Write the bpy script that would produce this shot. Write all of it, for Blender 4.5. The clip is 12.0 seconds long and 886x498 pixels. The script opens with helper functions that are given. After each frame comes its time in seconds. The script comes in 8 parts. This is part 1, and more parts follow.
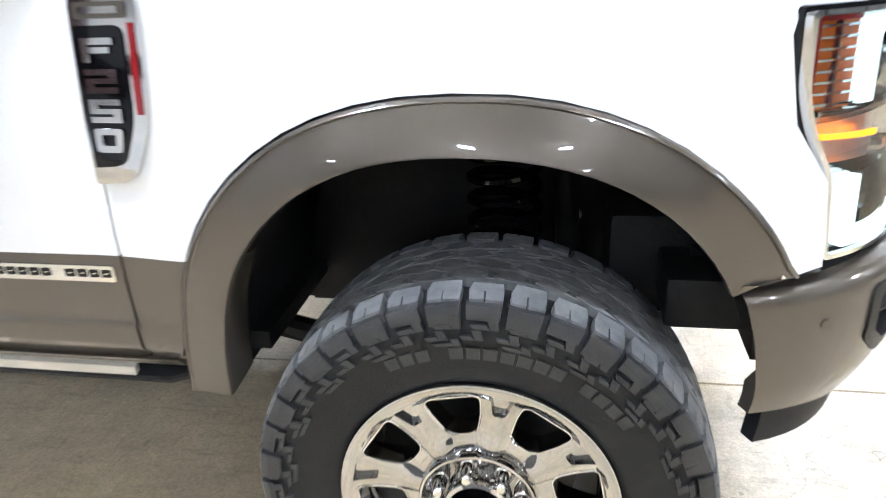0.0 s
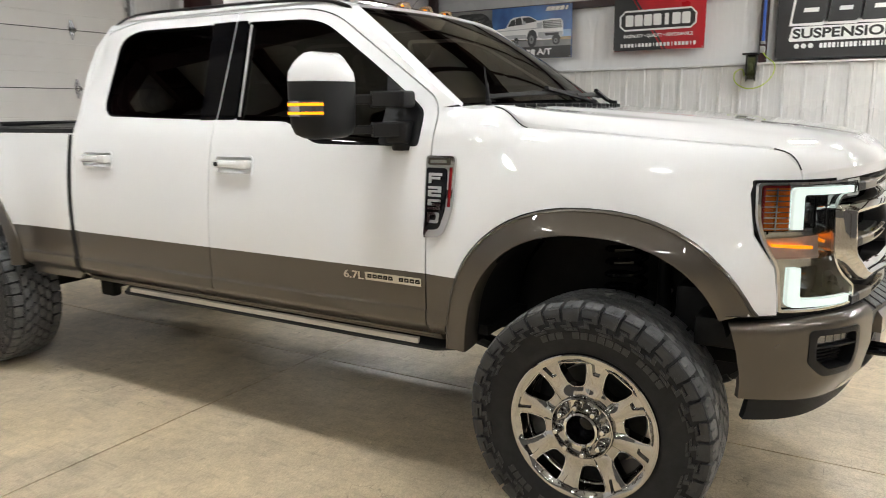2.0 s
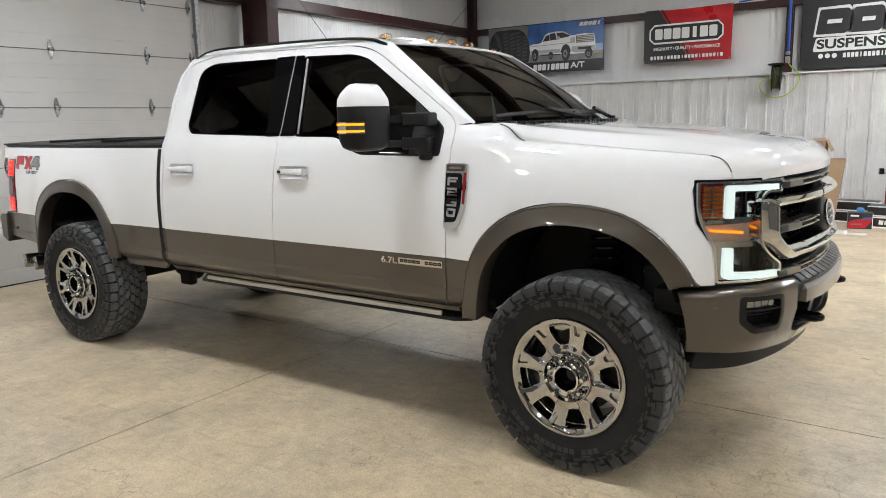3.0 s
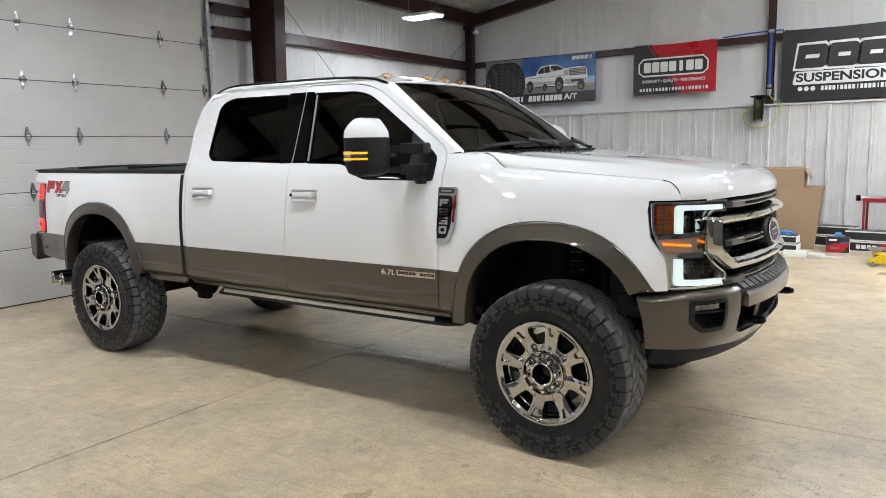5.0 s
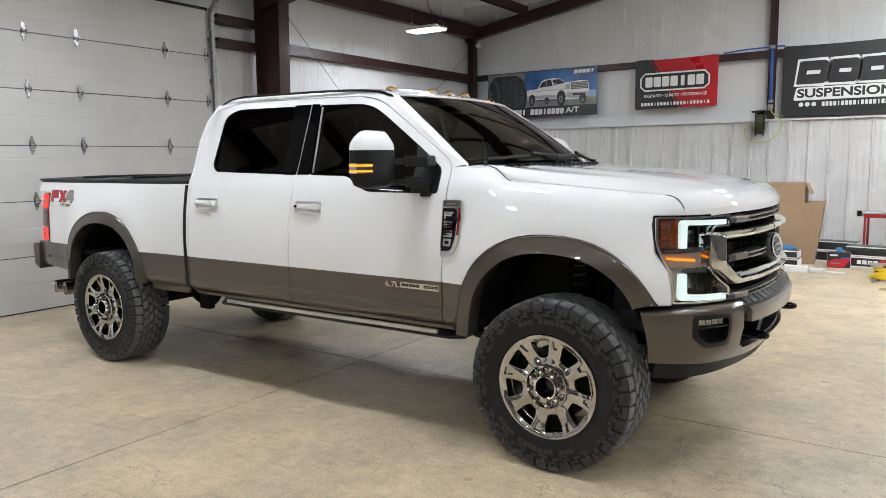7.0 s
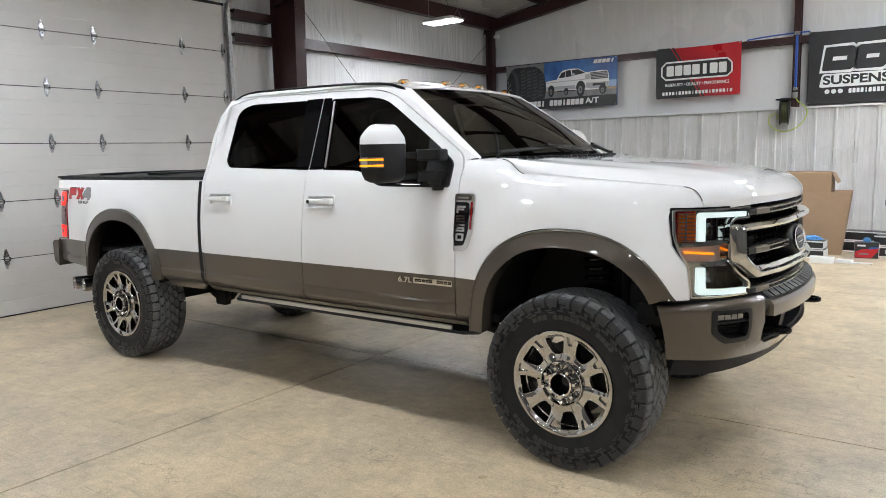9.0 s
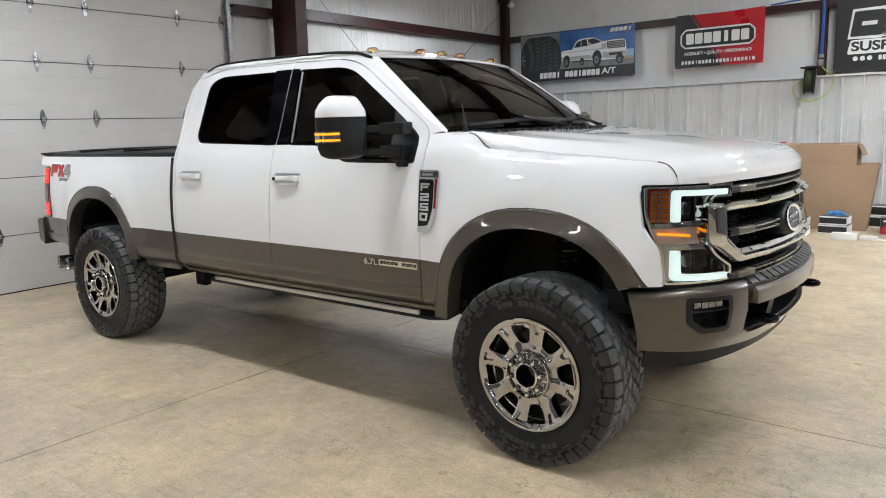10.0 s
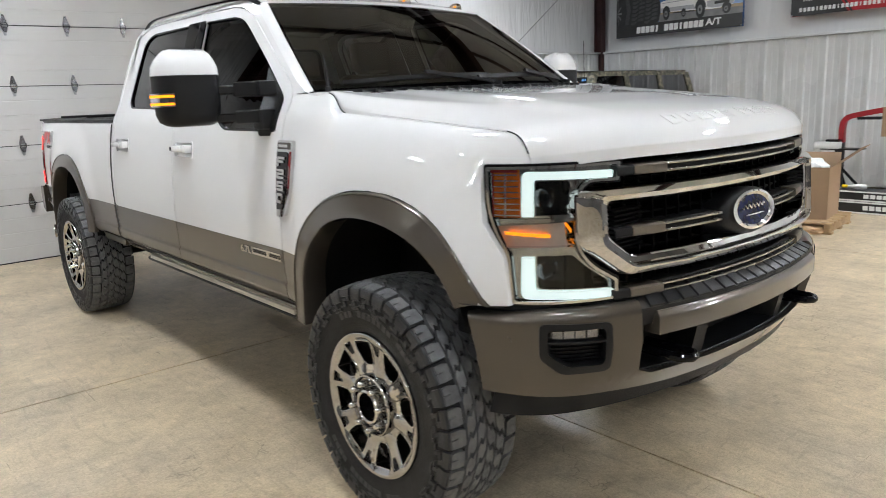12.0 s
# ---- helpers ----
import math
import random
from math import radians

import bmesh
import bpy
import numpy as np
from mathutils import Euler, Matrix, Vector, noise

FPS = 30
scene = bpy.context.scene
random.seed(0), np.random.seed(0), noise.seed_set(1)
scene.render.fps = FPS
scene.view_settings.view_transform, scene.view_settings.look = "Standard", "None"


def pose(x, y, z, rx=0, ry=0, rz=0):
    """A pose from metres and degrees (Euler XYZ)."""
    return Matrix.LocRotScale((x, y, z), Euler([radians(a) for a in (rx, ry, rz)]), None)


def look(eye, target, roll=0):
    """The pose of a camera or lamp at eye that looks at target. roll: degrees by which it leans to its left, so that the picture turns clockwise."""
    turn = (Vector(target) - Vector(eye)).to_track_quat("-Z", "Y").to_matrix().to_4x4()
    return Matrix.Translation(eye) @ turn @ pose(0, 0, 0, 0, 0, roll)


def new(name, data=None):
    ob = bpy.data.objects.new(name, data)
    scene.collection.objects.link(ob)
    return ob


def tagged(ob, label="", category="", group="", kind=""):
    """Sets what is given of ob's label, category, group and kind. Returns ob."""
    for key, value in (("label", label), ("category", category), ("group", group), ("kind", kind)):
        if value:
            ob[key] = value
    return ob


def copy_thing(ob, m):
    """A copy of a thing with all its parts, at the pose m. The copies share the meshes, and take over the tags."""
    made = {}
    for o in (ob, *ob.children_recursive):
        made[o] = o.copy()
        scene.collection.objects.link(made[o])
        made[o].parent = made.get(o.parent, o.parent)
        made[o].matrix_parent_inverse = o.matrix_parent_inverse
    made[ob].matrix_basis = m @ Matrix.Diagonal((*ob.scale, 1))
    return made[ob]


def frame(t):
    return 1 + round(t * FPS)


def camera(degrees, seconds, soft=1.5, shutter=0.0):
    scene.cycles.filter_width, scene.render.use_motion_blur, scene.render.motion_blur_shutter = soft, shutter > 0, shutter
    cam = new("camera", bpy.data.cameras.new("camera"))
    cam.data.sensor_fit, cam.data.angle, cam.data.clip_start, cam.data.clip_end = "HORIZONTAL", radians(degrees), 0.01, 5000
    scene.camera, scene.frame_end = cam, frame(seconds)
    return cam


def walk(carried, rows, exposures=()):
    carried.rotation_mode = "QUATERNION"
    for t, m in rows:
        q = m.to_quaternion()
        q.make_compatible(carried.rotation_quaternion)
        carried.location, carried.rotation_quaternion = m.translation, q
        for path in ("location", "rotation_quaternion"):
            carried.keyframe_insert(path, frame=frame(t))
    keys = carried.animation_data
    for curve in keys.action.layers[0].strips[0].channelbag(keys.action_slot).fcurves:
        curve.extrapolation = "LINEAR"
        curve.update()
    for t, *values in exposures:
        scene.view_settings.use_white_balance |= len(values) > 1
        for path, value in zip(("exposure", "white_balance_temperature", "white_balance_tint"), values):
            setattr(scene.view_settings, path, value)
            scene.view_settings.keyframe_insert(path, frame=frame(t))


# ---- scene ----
cam = camera(62.9, 12.0, soft=0.6, shutter=0.5)
PATH = [
    (0, (0.165, -2.129, 1.493), (-0.18, -0.332, 0.686), -2.9),
    (0.5, (0.201, -2.509, 1.524), (-0.211, -0.664, 0.87), -0.4),
    (1, (0.278, -2.874, 1.579), (-0.375, -1.057, 1.056), -0.3),
    (1.5, (0.538, -3.135, 1.587), (-0.329, -1.389, 1.139), -0.8),
    (2, (0.814, -3.391, 1.593), (-0.183, -1.7, 1.215), -0.6),
    (2.5, (1.082, -3.687, 1.616), (-0.001, -2.047, 1.247), -0.7),
    (4.5, (1.628, -4.328, 1.637), (0.507, -2.698, 1.344), -1.5),
    (5, (1.63, -4.338, 1.634), (0.516, -2.7, 1.358), -1.2),
    (5.5, (1.634, -4.349, 1.637), (0.521, -2.708, 1.374), -0.9),
    (6, (1.632, -4.357, 1.641), (0.518, -2.715, 1.389), -0.8),
    (6.5, (1.625, -4.36, 1.64), (0.511, -2.717, 1.395), -0.7),
    (8.5, (1.603, -4.36, 1.648), (0.461, -2.736, 1.4), -1.2),
    (9, (1.623, -4.279, 1.644), (0.459, -2.674, 1.381), -1.4),
    (9.5, (1.693, -4.086, 1.652), (0.499, -2.506, 1.366), -1.6),
    (10, (1.743, -3.86, 1.632), (0.519, -2.313, 1.301), -1.8),
    (10.5, (1.751, -3.54, 1.612), (0.484, -2.034, 1.257), -2.0),
    (11, (1.857, -3.2, 1.597), (0.533, -1.754, 1.207), -2.2),
    (11.5, (2.02, -2.834, 1.617), (0.608, -1.476, 1.214), -2.4),
    (12, (2.106, -2.439, 1.57), (0.611, -1.177, 1.158), -2.4),
]
EXPOSURES = [(0.0, 1.20, 5900, 10), (0.5, 0.52, 5900, 10), (1.0, 0.28, 5850, 10), (1.5, 0.14, 6800, 10), (2.0, 0.10, 7000, 10), (2.5, 0.0, 6850, 10), (4.5, 0.0, 6500, 10), (12.0, 0.0, 6500, 10)]
walk(cam, [(t, look(eye, target, roll)) for t, eye, target, roll in PATH], EXPOSURES)

# ---- light ----
world = bpy.data.worlds.new("world")
scene.world = world
world.use_nodes = True
world.node_tree.nodes["Background"].inputs[0].default_value = (0.05, 0.05, 0.055, 1)
world.node_tree.nodes["Background"].inputs[1].default_value = 0.2
LAMP_POWER = 150.0


# ---- materials ----
def material(name, color, rough=0.5, metal=0.0, coat=0.0, var=0.08, scale=6.0, bump=0.0, bump_scale=80.0, rough_var=0.08, stretch=(1, 1, 1),
             second=None, second_scale=1.2, spec=0.5):
    """A surface with two scales of colour variation, uneven gloss and fine relief."""
    m = bpy.data.materials.new(name)
    m.use_nodes = True
    nt = m.node_tree
    n, l = nt.nodes, nt.links
    b = n["Principled BSDF"]
    tc = n.new("ShaderNodeTexCoord")
    mp = n.new("ShaderNodeMapping")
    mp.inputs["Scale"].default_value = stretch
    l.new(tc.outputs["Object"], mp.inputs["Vector"])
    fine = n.new("ShaderNodeTexNoise")
    fine.inputs["Scale"].default_value = scale
    fine.inputs["Detail"].default_value = 6
    l.new(mp.outputs[0], fine.inputs["Vector"])
    broad = n.new("ShaderNodeTexNoise")
    broad.inputs["Scale"].default_value = second_scale
    broad.inputs["Detail"].default_value = 4
    l.new(mp.outputs[0], broad.inputs["Vector"])
    ramp = n.new("ShaderNodeMapRange")
    ramp.inputs["From Min"].default_value, ramp.inputs["From Max"].default_value = 0.3, 0.7
    ramp.inputs["To Min"].default_value, ramp.inputs["To Max"].default_value = 1 - var, 1 + var
    l.new(fine.outputs["Fac"], ramp.inputs["Value"])
    mix = n.new("ShaderNodeMix")
    mix.data_type = "RGBA"
    mix.inputs["A"].default_value = (*color, 1)
    mix.inputs["B"].default_value = (*(second or tuple(c * (1 - var) for c in color)), 1)
    sharp = n.new("ShaderNodeMapRange")
    sharp.inputs["From Min"].default_value, sharp.inputs["From Max"].default_value = 0.42, 0.66
    l.new(broad.outputs["Fac"], sharp.inputs["Value"])
    l.new(sharp.outputs[0], mix.inputs["Factor"])
    mul = n.new("ShaderNodeVectorMath")
    mul.operation = "SCALE"
    l.new(mix.outputs["Result"], mul.inputs[0])
    l.new(ramp.outputs[0], mul.inputs["Scale"])
    l.new(mul.outputs[0], b.inputs["Base Color"])
    rr = n.new("ShaderNodeMapRange")
    rr.inputs["From Min"].default_value, rr.inputs["From Max"].default_value = 0.3, 0.7
    rr.inputs["To Min"].default_value, rr.inputs["To Max"].default_value = max(0.02, rough - rough_var), min(1, rough + rough_var)
    l.new(broad.outputs["Fac"], rr.inputs["Value"])
    l.new(rr.outputs[0], b.inputs["Roughness"])
    b.inputs["Metallic"].default_value = metal
    b.inputs["Specular IOR Level"].default_value = spec
    b.inputs["Coat Weight"].default_value = coat
    b.inputs["Coat Roughness"].default_value = 0.03
    if bump:
        tex = n.new("ShaderNodeTexNoise")
        tex.inputs["Scale"].default_value = bump_scale
        tex.inputs["Detail"].default_value = 5
        l.new(mp.outputs[0], tex.inputs["Vector"])
        bm_ = n.new("ShaderNodeBump")
        bm_.inputs["Strength"].default_value = bump
        bm_.inputs["Distance"].default_value = 0.01
        l.new(tex.outputs["Fac"], bm_.inputs["Height"])
        l.new(bm_.outputs[0], b.inputs["Normal"])
    return m


def glass(name, color, rough=0.02, ior=1.5):
    """A pane: mostly clear tint over a glossy face."""
    m = bpy.data.materials.new(name)
    m.use_nodes = True
    n, l = m.node_tree.nodes, m.node_tree.links
    n.remove(n["Principled BSDF"])
    t = n.new("ShaderNodeBsdfTransparent")
    t.inputs[0].default_value = (*color, 1)
    g = n.new("ShaderNodeBsdfGlossy")
    g.inputs["Roughness"].default_value = rough
    fr = n.new("ShaderNodeFresnel")
    fr.inputs["IOR"].default_value = ior
    mx = n.new("ShaderNodeMixShader")
    l.new(fr.outputs[0], mx.inputs[0])
    l.new(t.outputs[0], mx.inputs[1])
    l.new(g.outputs[0], mx.inputs[2])
    l.new(mx.outputs[0], n["Material Output"].inputs[0])
    return m


def glow(name, color, strength, base=(0.8, 0.8, 0.8)):
    m = bpy.data.materials.new(name)
    m.use_nodes = True
    b = m.node_tree.nodes["Principled BSDF"]
    b.inputs["Base Color"].default_value = (*base, 1)
    b.inputs["Emission Color"].default_value = (*color, 1)
    b.inputs["Emission Strength"].default_value = strength
    b.inputs["Roughness"].default_value = 0.2
    return m


WHITE = material("pearl_white_paint", (0.745, 0.745, 0.75), 0.8, coat=1.0, var=0.01, scale=600, rough_var=0.0, second=(0.745, 0.745, 0.75), spec=0.0)
STONE = material("stone_gray_metallic_paint", (0.082, 0.069, 0.055), 0.30, metal=0.5, coat=1.0, var=0.10, scale=900, rough_var=0.0, second=(0.082, 0.069, 0.055), spec=0.3)
CHROME = material("chrome", (0.68, 0.675, 0.67), 0.05, metal=1.0, var=0.02, rough_var=0.03)
RIMCHROME = material("polished_wheel_chrome", (0.49, 0.485, 0.48), 0.05, metal=1.0, var=0.03, rough_var=0.03)
BLACK = material("black_plastic", (0.009, 0.009, 0.010), 0.45, var=0.15, bump=0.12, bump_scale=500, spec=0.3)
GLOSS = material("gloss_black", (0.004, 0.004, 0.005), 0.04, var=0.1, spec=0.3, rough_var=0.0)
MATTE = material("matte_black_undercoat", (0.006, 0.006, 0.006), 0.6, var=0.3, scale=20, bump=0.2, bump_scale=60, spec=0.25)
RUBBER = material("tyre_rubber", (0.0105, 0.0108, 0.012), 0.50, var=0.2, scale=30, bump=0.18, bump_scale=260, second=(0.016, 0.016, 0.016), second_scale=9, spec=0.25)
# dusty tread tone, lightened further for the lamp light on its block tops
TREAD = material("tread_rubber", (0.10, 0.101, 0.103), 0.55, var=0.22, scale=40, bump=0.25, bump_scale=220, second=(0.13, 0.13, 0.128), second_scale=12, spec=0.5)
STEEL = material("brushed_steel", (0.42, 0.41, 0.40), 0.35, metal=1.0, var=0.12, scale=30)
POLISHED = material("polished_steel", (0.66, 0.65, 0.63), 0.2, metal=1.0, var=0.06, scale=30)
GALV = material("galvanised_steel", (0.5, 0.51, 0.52), 0.4, metal=0.9, var=0.15, scale=25, second=(0.36, 0.37, 0.38), second_scale=30)
PILLAR = material("black_pillar_film", (0.003, 0.003, 0.0035), 0.06, var=0.1, spec=0.12, rough_var=0.0)
TINT = glass("dark_tinted_glass", (0.02, 0.022, 0.022), 0.01, ior=1.46)
SHIELD = glass("windshield_glass", (0.22, 0.25, 0.225), 0.01, ior=1.56)
CLEAR = glass("clear_lens", (0.86, 0.88, 0.88), 0.02)
SMOKE = glass("smoked_lens", (0.25, 0.25, 0.26), 0.03)
AMBERLENS = glass("amber_lens", (0.98, 0.88, 0.70), 0.05)
AMBER = glow("amber_led", (1.0, 0.27, 0.006), 1.7, (0.8, 0.3, 0.02))
REDLED = glow("red_led", (1.0, 0.012, 0.008), 2.6, (0.5, 0.01, 0.01))
DARKRED = material("dark_smoked_red_lens", (0.035, 0.003, 0.004), 0.1, coat=0.6, var=0.1)
REDLENS = material("red_lens", (0.20, 0.006, 0.008), 0.12, coat=0.6, var=0.1)
DRL = glow("daytime_led", (0.80, 0.97, 0.95), 0.78)
LED = glow("ceiling_led", (0.94, 1.0, 1.07), LAMP_POWER)
MAROON = material("red_oxide_steel", (0.036, 0.010, 0.009), 0.42, var=0.2, scale=12, rough_var=0.12, bump=0.05)
CARD = material("cardboard", (0.35, 0.235, 0.145), 0.8, var=0.03, scale=9, second=(0.325, 0.217, 0.134), bump=0.06, bump_scale=30)
REDPAINT = material("red_painted_steel", (0.33, 0.014, 0.022), 0.35, var=0.1, scale=20)
YELLOW = material("yellow_painted_steel", (0.75, 0.52, 0.01), 0.4, var=0.1, scale=20)
PRINTWHITE = material("printed_white", (0.78, 0.78, 0.77), 0.5, var=0.03)
PRINTBLACK = material("printed_black_vinyl", (0.022, 0.0215, 0.022), 0.38, spec=0.5, var=0.2, scale=5, bump=0.15, bump_scale=7)
PRINTRED = material("printed_red_vinyl", (0.46, 0.012, 0.02), 0.32, var=0.08, scale=5, bump=0.15, bump_scale=7)
PRINTBLUE = material("printed_blue_vinyl", (0.015, 0.075, 0.26), 0.32, var=0.2, scale=3, second=(0.05, 0.16, 0.42), second_scale=1.5, bump=0.1, bump_scale=7)
PRINTGREY = material("printed_grey", (0.2, 0.2, 0.2), 0.4, var=0.2, scale=6)
BLUEPIPE = material("blue_pipe", (0.02, 0.09, 0.42), 0.35, var=0.08)
DARKHOSE = material("dark_olive_hose", (0.06, 0.07, 0.02), 0.5, var=0.2)
HINGE = material("zinc_hinge", (0.42, 0.42, 0.43), 0.25, metal=1.0, var=0.2, scale=25)
GREENHOSE = material("lime_rubber_hose", (0.42, 0.55, 0.05), 0.5, var=0.08)
# tone of the unseen walls, darkened to dim what the truck mirrors
UNSEENWALL = material("unseen_wall_dark_grey", (0.13, 0.125, 0.12), 0.6, var=0.15, scale=3)
WHITEBOX = material("white_card", (0.75, 0.75, 0.74), 0.6, var=0.05)
BLUEPAPER = material("blue_paper", (0.10, 0.30, 0.62), 0.8, var=0.1, bump=0.3, bump_scale=30)
KRAFT = material("kraft_paper", (0.45, 0.30, 0.17), 0.85, var=0.12, bump=0.3, bump_scale=30)
WOOD = material("pallet_wood", (0.42, 0.28, 0.15), 0.8, var=0.2, scale=14, stretch=(1, 8, 8))
DOORWHITE = material("insulated_door_white", (0.60, 0.59, 0.575), 0.42, var=0.03, scale=3, bump=0.1, bump_scale=160, second=(0.57, 0.56, 0.545), second_scale=0.8)
WAINS = material("white_ribbed_steel", (0.66, 0.66, 0.65), 0.30, var=0.03, scale=3, second=(0.56, 0.56, 0.55), second_scale=1.1, rough_var=0.1)
CAMO = material("camouflage_wrap", (0.10, 0.10, 0.07), 0.5, var=0.5, scale=22, second=(0.28, 0.25, 0.18), second_scale=16)


def vinyl_material(name, relief, hang):
    """White vinyl-faced insulation: glossy film with upright wrinkles, drawn up where it hangs at the girt."""
    m = material(name, (0.70, 0.70, 0.70), 0.33, var=0.03, scale=2, second=(0.64, 0.64, 0.64), second_scale=0.5, rough_var=0.1)
    n, l = m.node_tree.nodes, m.node_tree.links
    b = n["Principled BSDF"]
    tc = n.new("ShaderNodeTexCoord")

    def noise(stretch, detail, distortion):
        mp = n.new("ShaderNodeMapping")
        mp.inputs["Scale"].default_value = stretch
        l.new(tc.outputs["Object"], mp.inputs["Vector"])
        t = n.new("ShaderNodeTexNoise")
        t.inputs["Scale"].default_value, t.inputs["Detail"].default_value = 1.0, detail
        t.inputs["Distortion"].default_value = distortion
        l.new(mp.outputs[0], t.inputs["Vector"])
        return t.outputs["Fac"]

    def calc(op, a, c, d=None):
        q = n.new("ShaderNodeMath")
        q.operation = op
        for i, v in enumerate((a, c, d)):
            if v is None:
                continue
            if isinstance(v, (int, float)):
                q.inputs[i].default_value = v
            else:
                l.new(v, q.inputs[i])
        return q.outputs[0]

    xyz = n.new("ShaderNodeSeparateXYZ")
    l.new(tc.outputs["Object"], xyz.inputs[0])
    near = calc("SUBTRACT", 1.0, calc("MULTIPLY", calc("ABSOLUTE", calc("SUBTRACT", xyz.outputs[2], 3.35), 0), 1.9))
    near = calc("MAXIMUM", near, 0.0)
    patch = n.new("ShaderNodeMapRange")
    patch.inputs["From Min"].default_value, patch.inputs["From Max"].default_value = 0.44, 0.60
    l.new(noise((0.9, 0.9, 0.3), 2, 0.0), patch.inputs["Value"])
    gather = calc("MULTIPLY", calc("MULTIPLY", near, patch.outputs[0]), hang)
    broad = calc("MULTIPLY_ADD", noise((11, 11, 1.4), 4, 0.6), 0.25, noise((4, 4, 0.5), 3, 0.6))
    height = calc("MULTIPLY_ADD", noise((17, 17, 1.6), 3, 1.0), gather, broad)
    bp = n.new("ShaderNodeBump")
    bp.inputs["Strength"].default_value, bp.inputs["Distance"].default_value = relief, 0.07
    l.new(height, bp.inputs["Height"])
    l.new(bp.outputs[0], b.inputs["Normal"])
    return m


def concrete_material():
    """Sealed tan concrete with mottling, dark wear and thin cracks."""
    m = material("sealed_concrete", (0.68, 0.548, 0.368), 0.38, var=0.10, scale=14, second=(0.56, 0.467, 0.335), second_scale=1.1, rough_var=0.12, bump=0.07, bump_scale=60)
    n, l = m.node_tree.nodes, m.node_tree.links
    b = n["Principled BSDF"]
    src = b.inputs["Base Color"].links[0].from_socket
    geo = n.new("ShaderNodeNewGeometry")
    line = n.new("ShaderNodeTexNoise")
    line.inputs["Scale"].default_value, line.inputs["Detail"].default_value, line.inputs["Roughness"].default_value = 0.7, 6, 0.55
    l.new(geo.outputs["Position"], line.inputs["Vector"])
    away = n.new("ShaderNodeMath")
    away.operation = "SUBTRACT"
    away.inputs[1].default_value = 0.56
    l.new(line.outputs["Fac"], away.inputs[0])
    near = n.new("ShaderNodeMath")
    near.operation = "ABSOLUTE"
    l.new(away.outputs[0], near.inputs[0])
    crack = n.new("ShaderNodeMapRange")
    crack.inputs["From Min"].default_value, crack.inputs["From Max"].default_value = 0.0, 0.0016
    crack.inputs["To Min"].default_value, crack.inputs["To Max"].default_value = 0.55, 1.0
    l.new(near.outputs[0], crack.inputs["Value"])
    stain = n.new("ShaderNodeTexNoise")
    stain.inputs["Scale"].default_value, stain.inputs["Detail"].default_value, stain.inputs["Roughness"].default_value = 2.6, 8, 0.62
    l.new(geo.outputs["Position"], stain.inputs["Vector"])
    st = n.new("ShaderNodeMapRange")
    st.inputs["From Min"].default_value, st.inputs["From Max"].default_value = 0.38, 0.70
    st.inputs["To Min"].default_value, st.inputs["To Max"].default_value = 1.05, 0.82
    l.new(stain.outputs["Fac"], st.inputs["Value"])
    mu = n.new("ShaderNodeMath")
    mu.operation = "MULTIPLY"
    l.new(crack.outputs[0], mu.inputs[0])
    l.new(st.outputs[0], mu.inputs[1])
    for st_, lo_, hi_, to_ in (((9, 1.2, 1), 0.56, 0.74, 0.88), ((1.0, 11, 1), 0.58, 0.76, 0.88), ((34, 34, 1), 0.58, 0.72, 0.80), ((110, 110, 1), 0.44, 0.72, 0.74), ((2.0, 60, 1), 0.655, 0.675, 0.62), ((70, 3.0, 1), 0.66, 0.68, 0.66), ((15, 15, 1), 0.70, 0.735, 0.55), ((4.2, 3.1, 1), 0.52, 0.66, 0.93), ((26, 26, 1), 0.60, 0.72, 1.22), ((5, 7, 1), 0.52, 0.78, 1.14), ((7, 7, 1), 0.46, 0.60, 0.91), ((60, 60, 1), 0.45, 0.60, 0.86), ((3.0, 24, 1), 0.56, 0.64, 0.84), ((19, 5, 1), 0.60, 0.66, 0.82), ((48, 48, 1), 0.715, 0.74, 0.40), ((38, 30, 1), 0.60, 0.70, 1.20), ((210, 210, 1), 0.40, 0.64, 0.84)):
        mp2 = n.new("ShaderNodeMapping")
        mp2.inputs["Scale"].default_value = st_
        mp2.inputs["Rotation"].default_value = (0, 0, 0.5)
        l.new(geo.outputs["Position"], mp2.inputs["Vector"])
        t2 = n.new("ShaderNodeTexNoise")
        t2.inputs["Scale"].default_value, t2.inputs["Detail"].default_value, t2.inputs["Roughness"].default_value = 1.0, 8, 0.65
        l.new(mp2.outputs[0], t2.inputs["Vector"])
        r2 = n.new("ShaderNodeMapRange")
        r2.inputs["From Min"].default_value, r2.inputs["From Max"].default_value = lo_, hi_
        r2.inputs["To Min"].default_value, r2.inputs["To Max"].default_value = 1.0, to_
        l.new(t2.outputs["Fac"], r2.inputs["Value"])
        m2 = n.new("ShaderNodeMath")
        m2.operation = "MULTIPLY"
        l.new(mu.outputs[0], m2.inputs[0])
        l.new(r2.outputs[0], m2.inputs[1])
        mu = m2
    sc = n.new("ShaderNodeVectorMath")
    sc.operation = "SCALE"
    l.new(src, sc.inputs[0])
    l.new(mu.outputs[0], sc.inputs["Scale"])
    l.new(sc.outputs[0], b.inputs["Base Color"])
    return m


VINYL, VINYLHUNG, CONCRETE = vinyl_material("vinyl_insulation", 0.5, 0.3), vinyl_material("hung_vinyl_insulation", 0.7, 1.5), concrete_material()


# ---- builders ----
def finish(bm, smooth=True, angle=35):
    """Shades a bmesh smooth, with hard edges where faces meet sharply."""
    bm.normal_update()
    lim = radians(angle)
    for f in bm.faces:
        f.smooth = smooth
    for e in bm.edges:
        if len(e.link_faces) == 2 and e.calc_face_angle(0) > lim:
            e.smooth = False


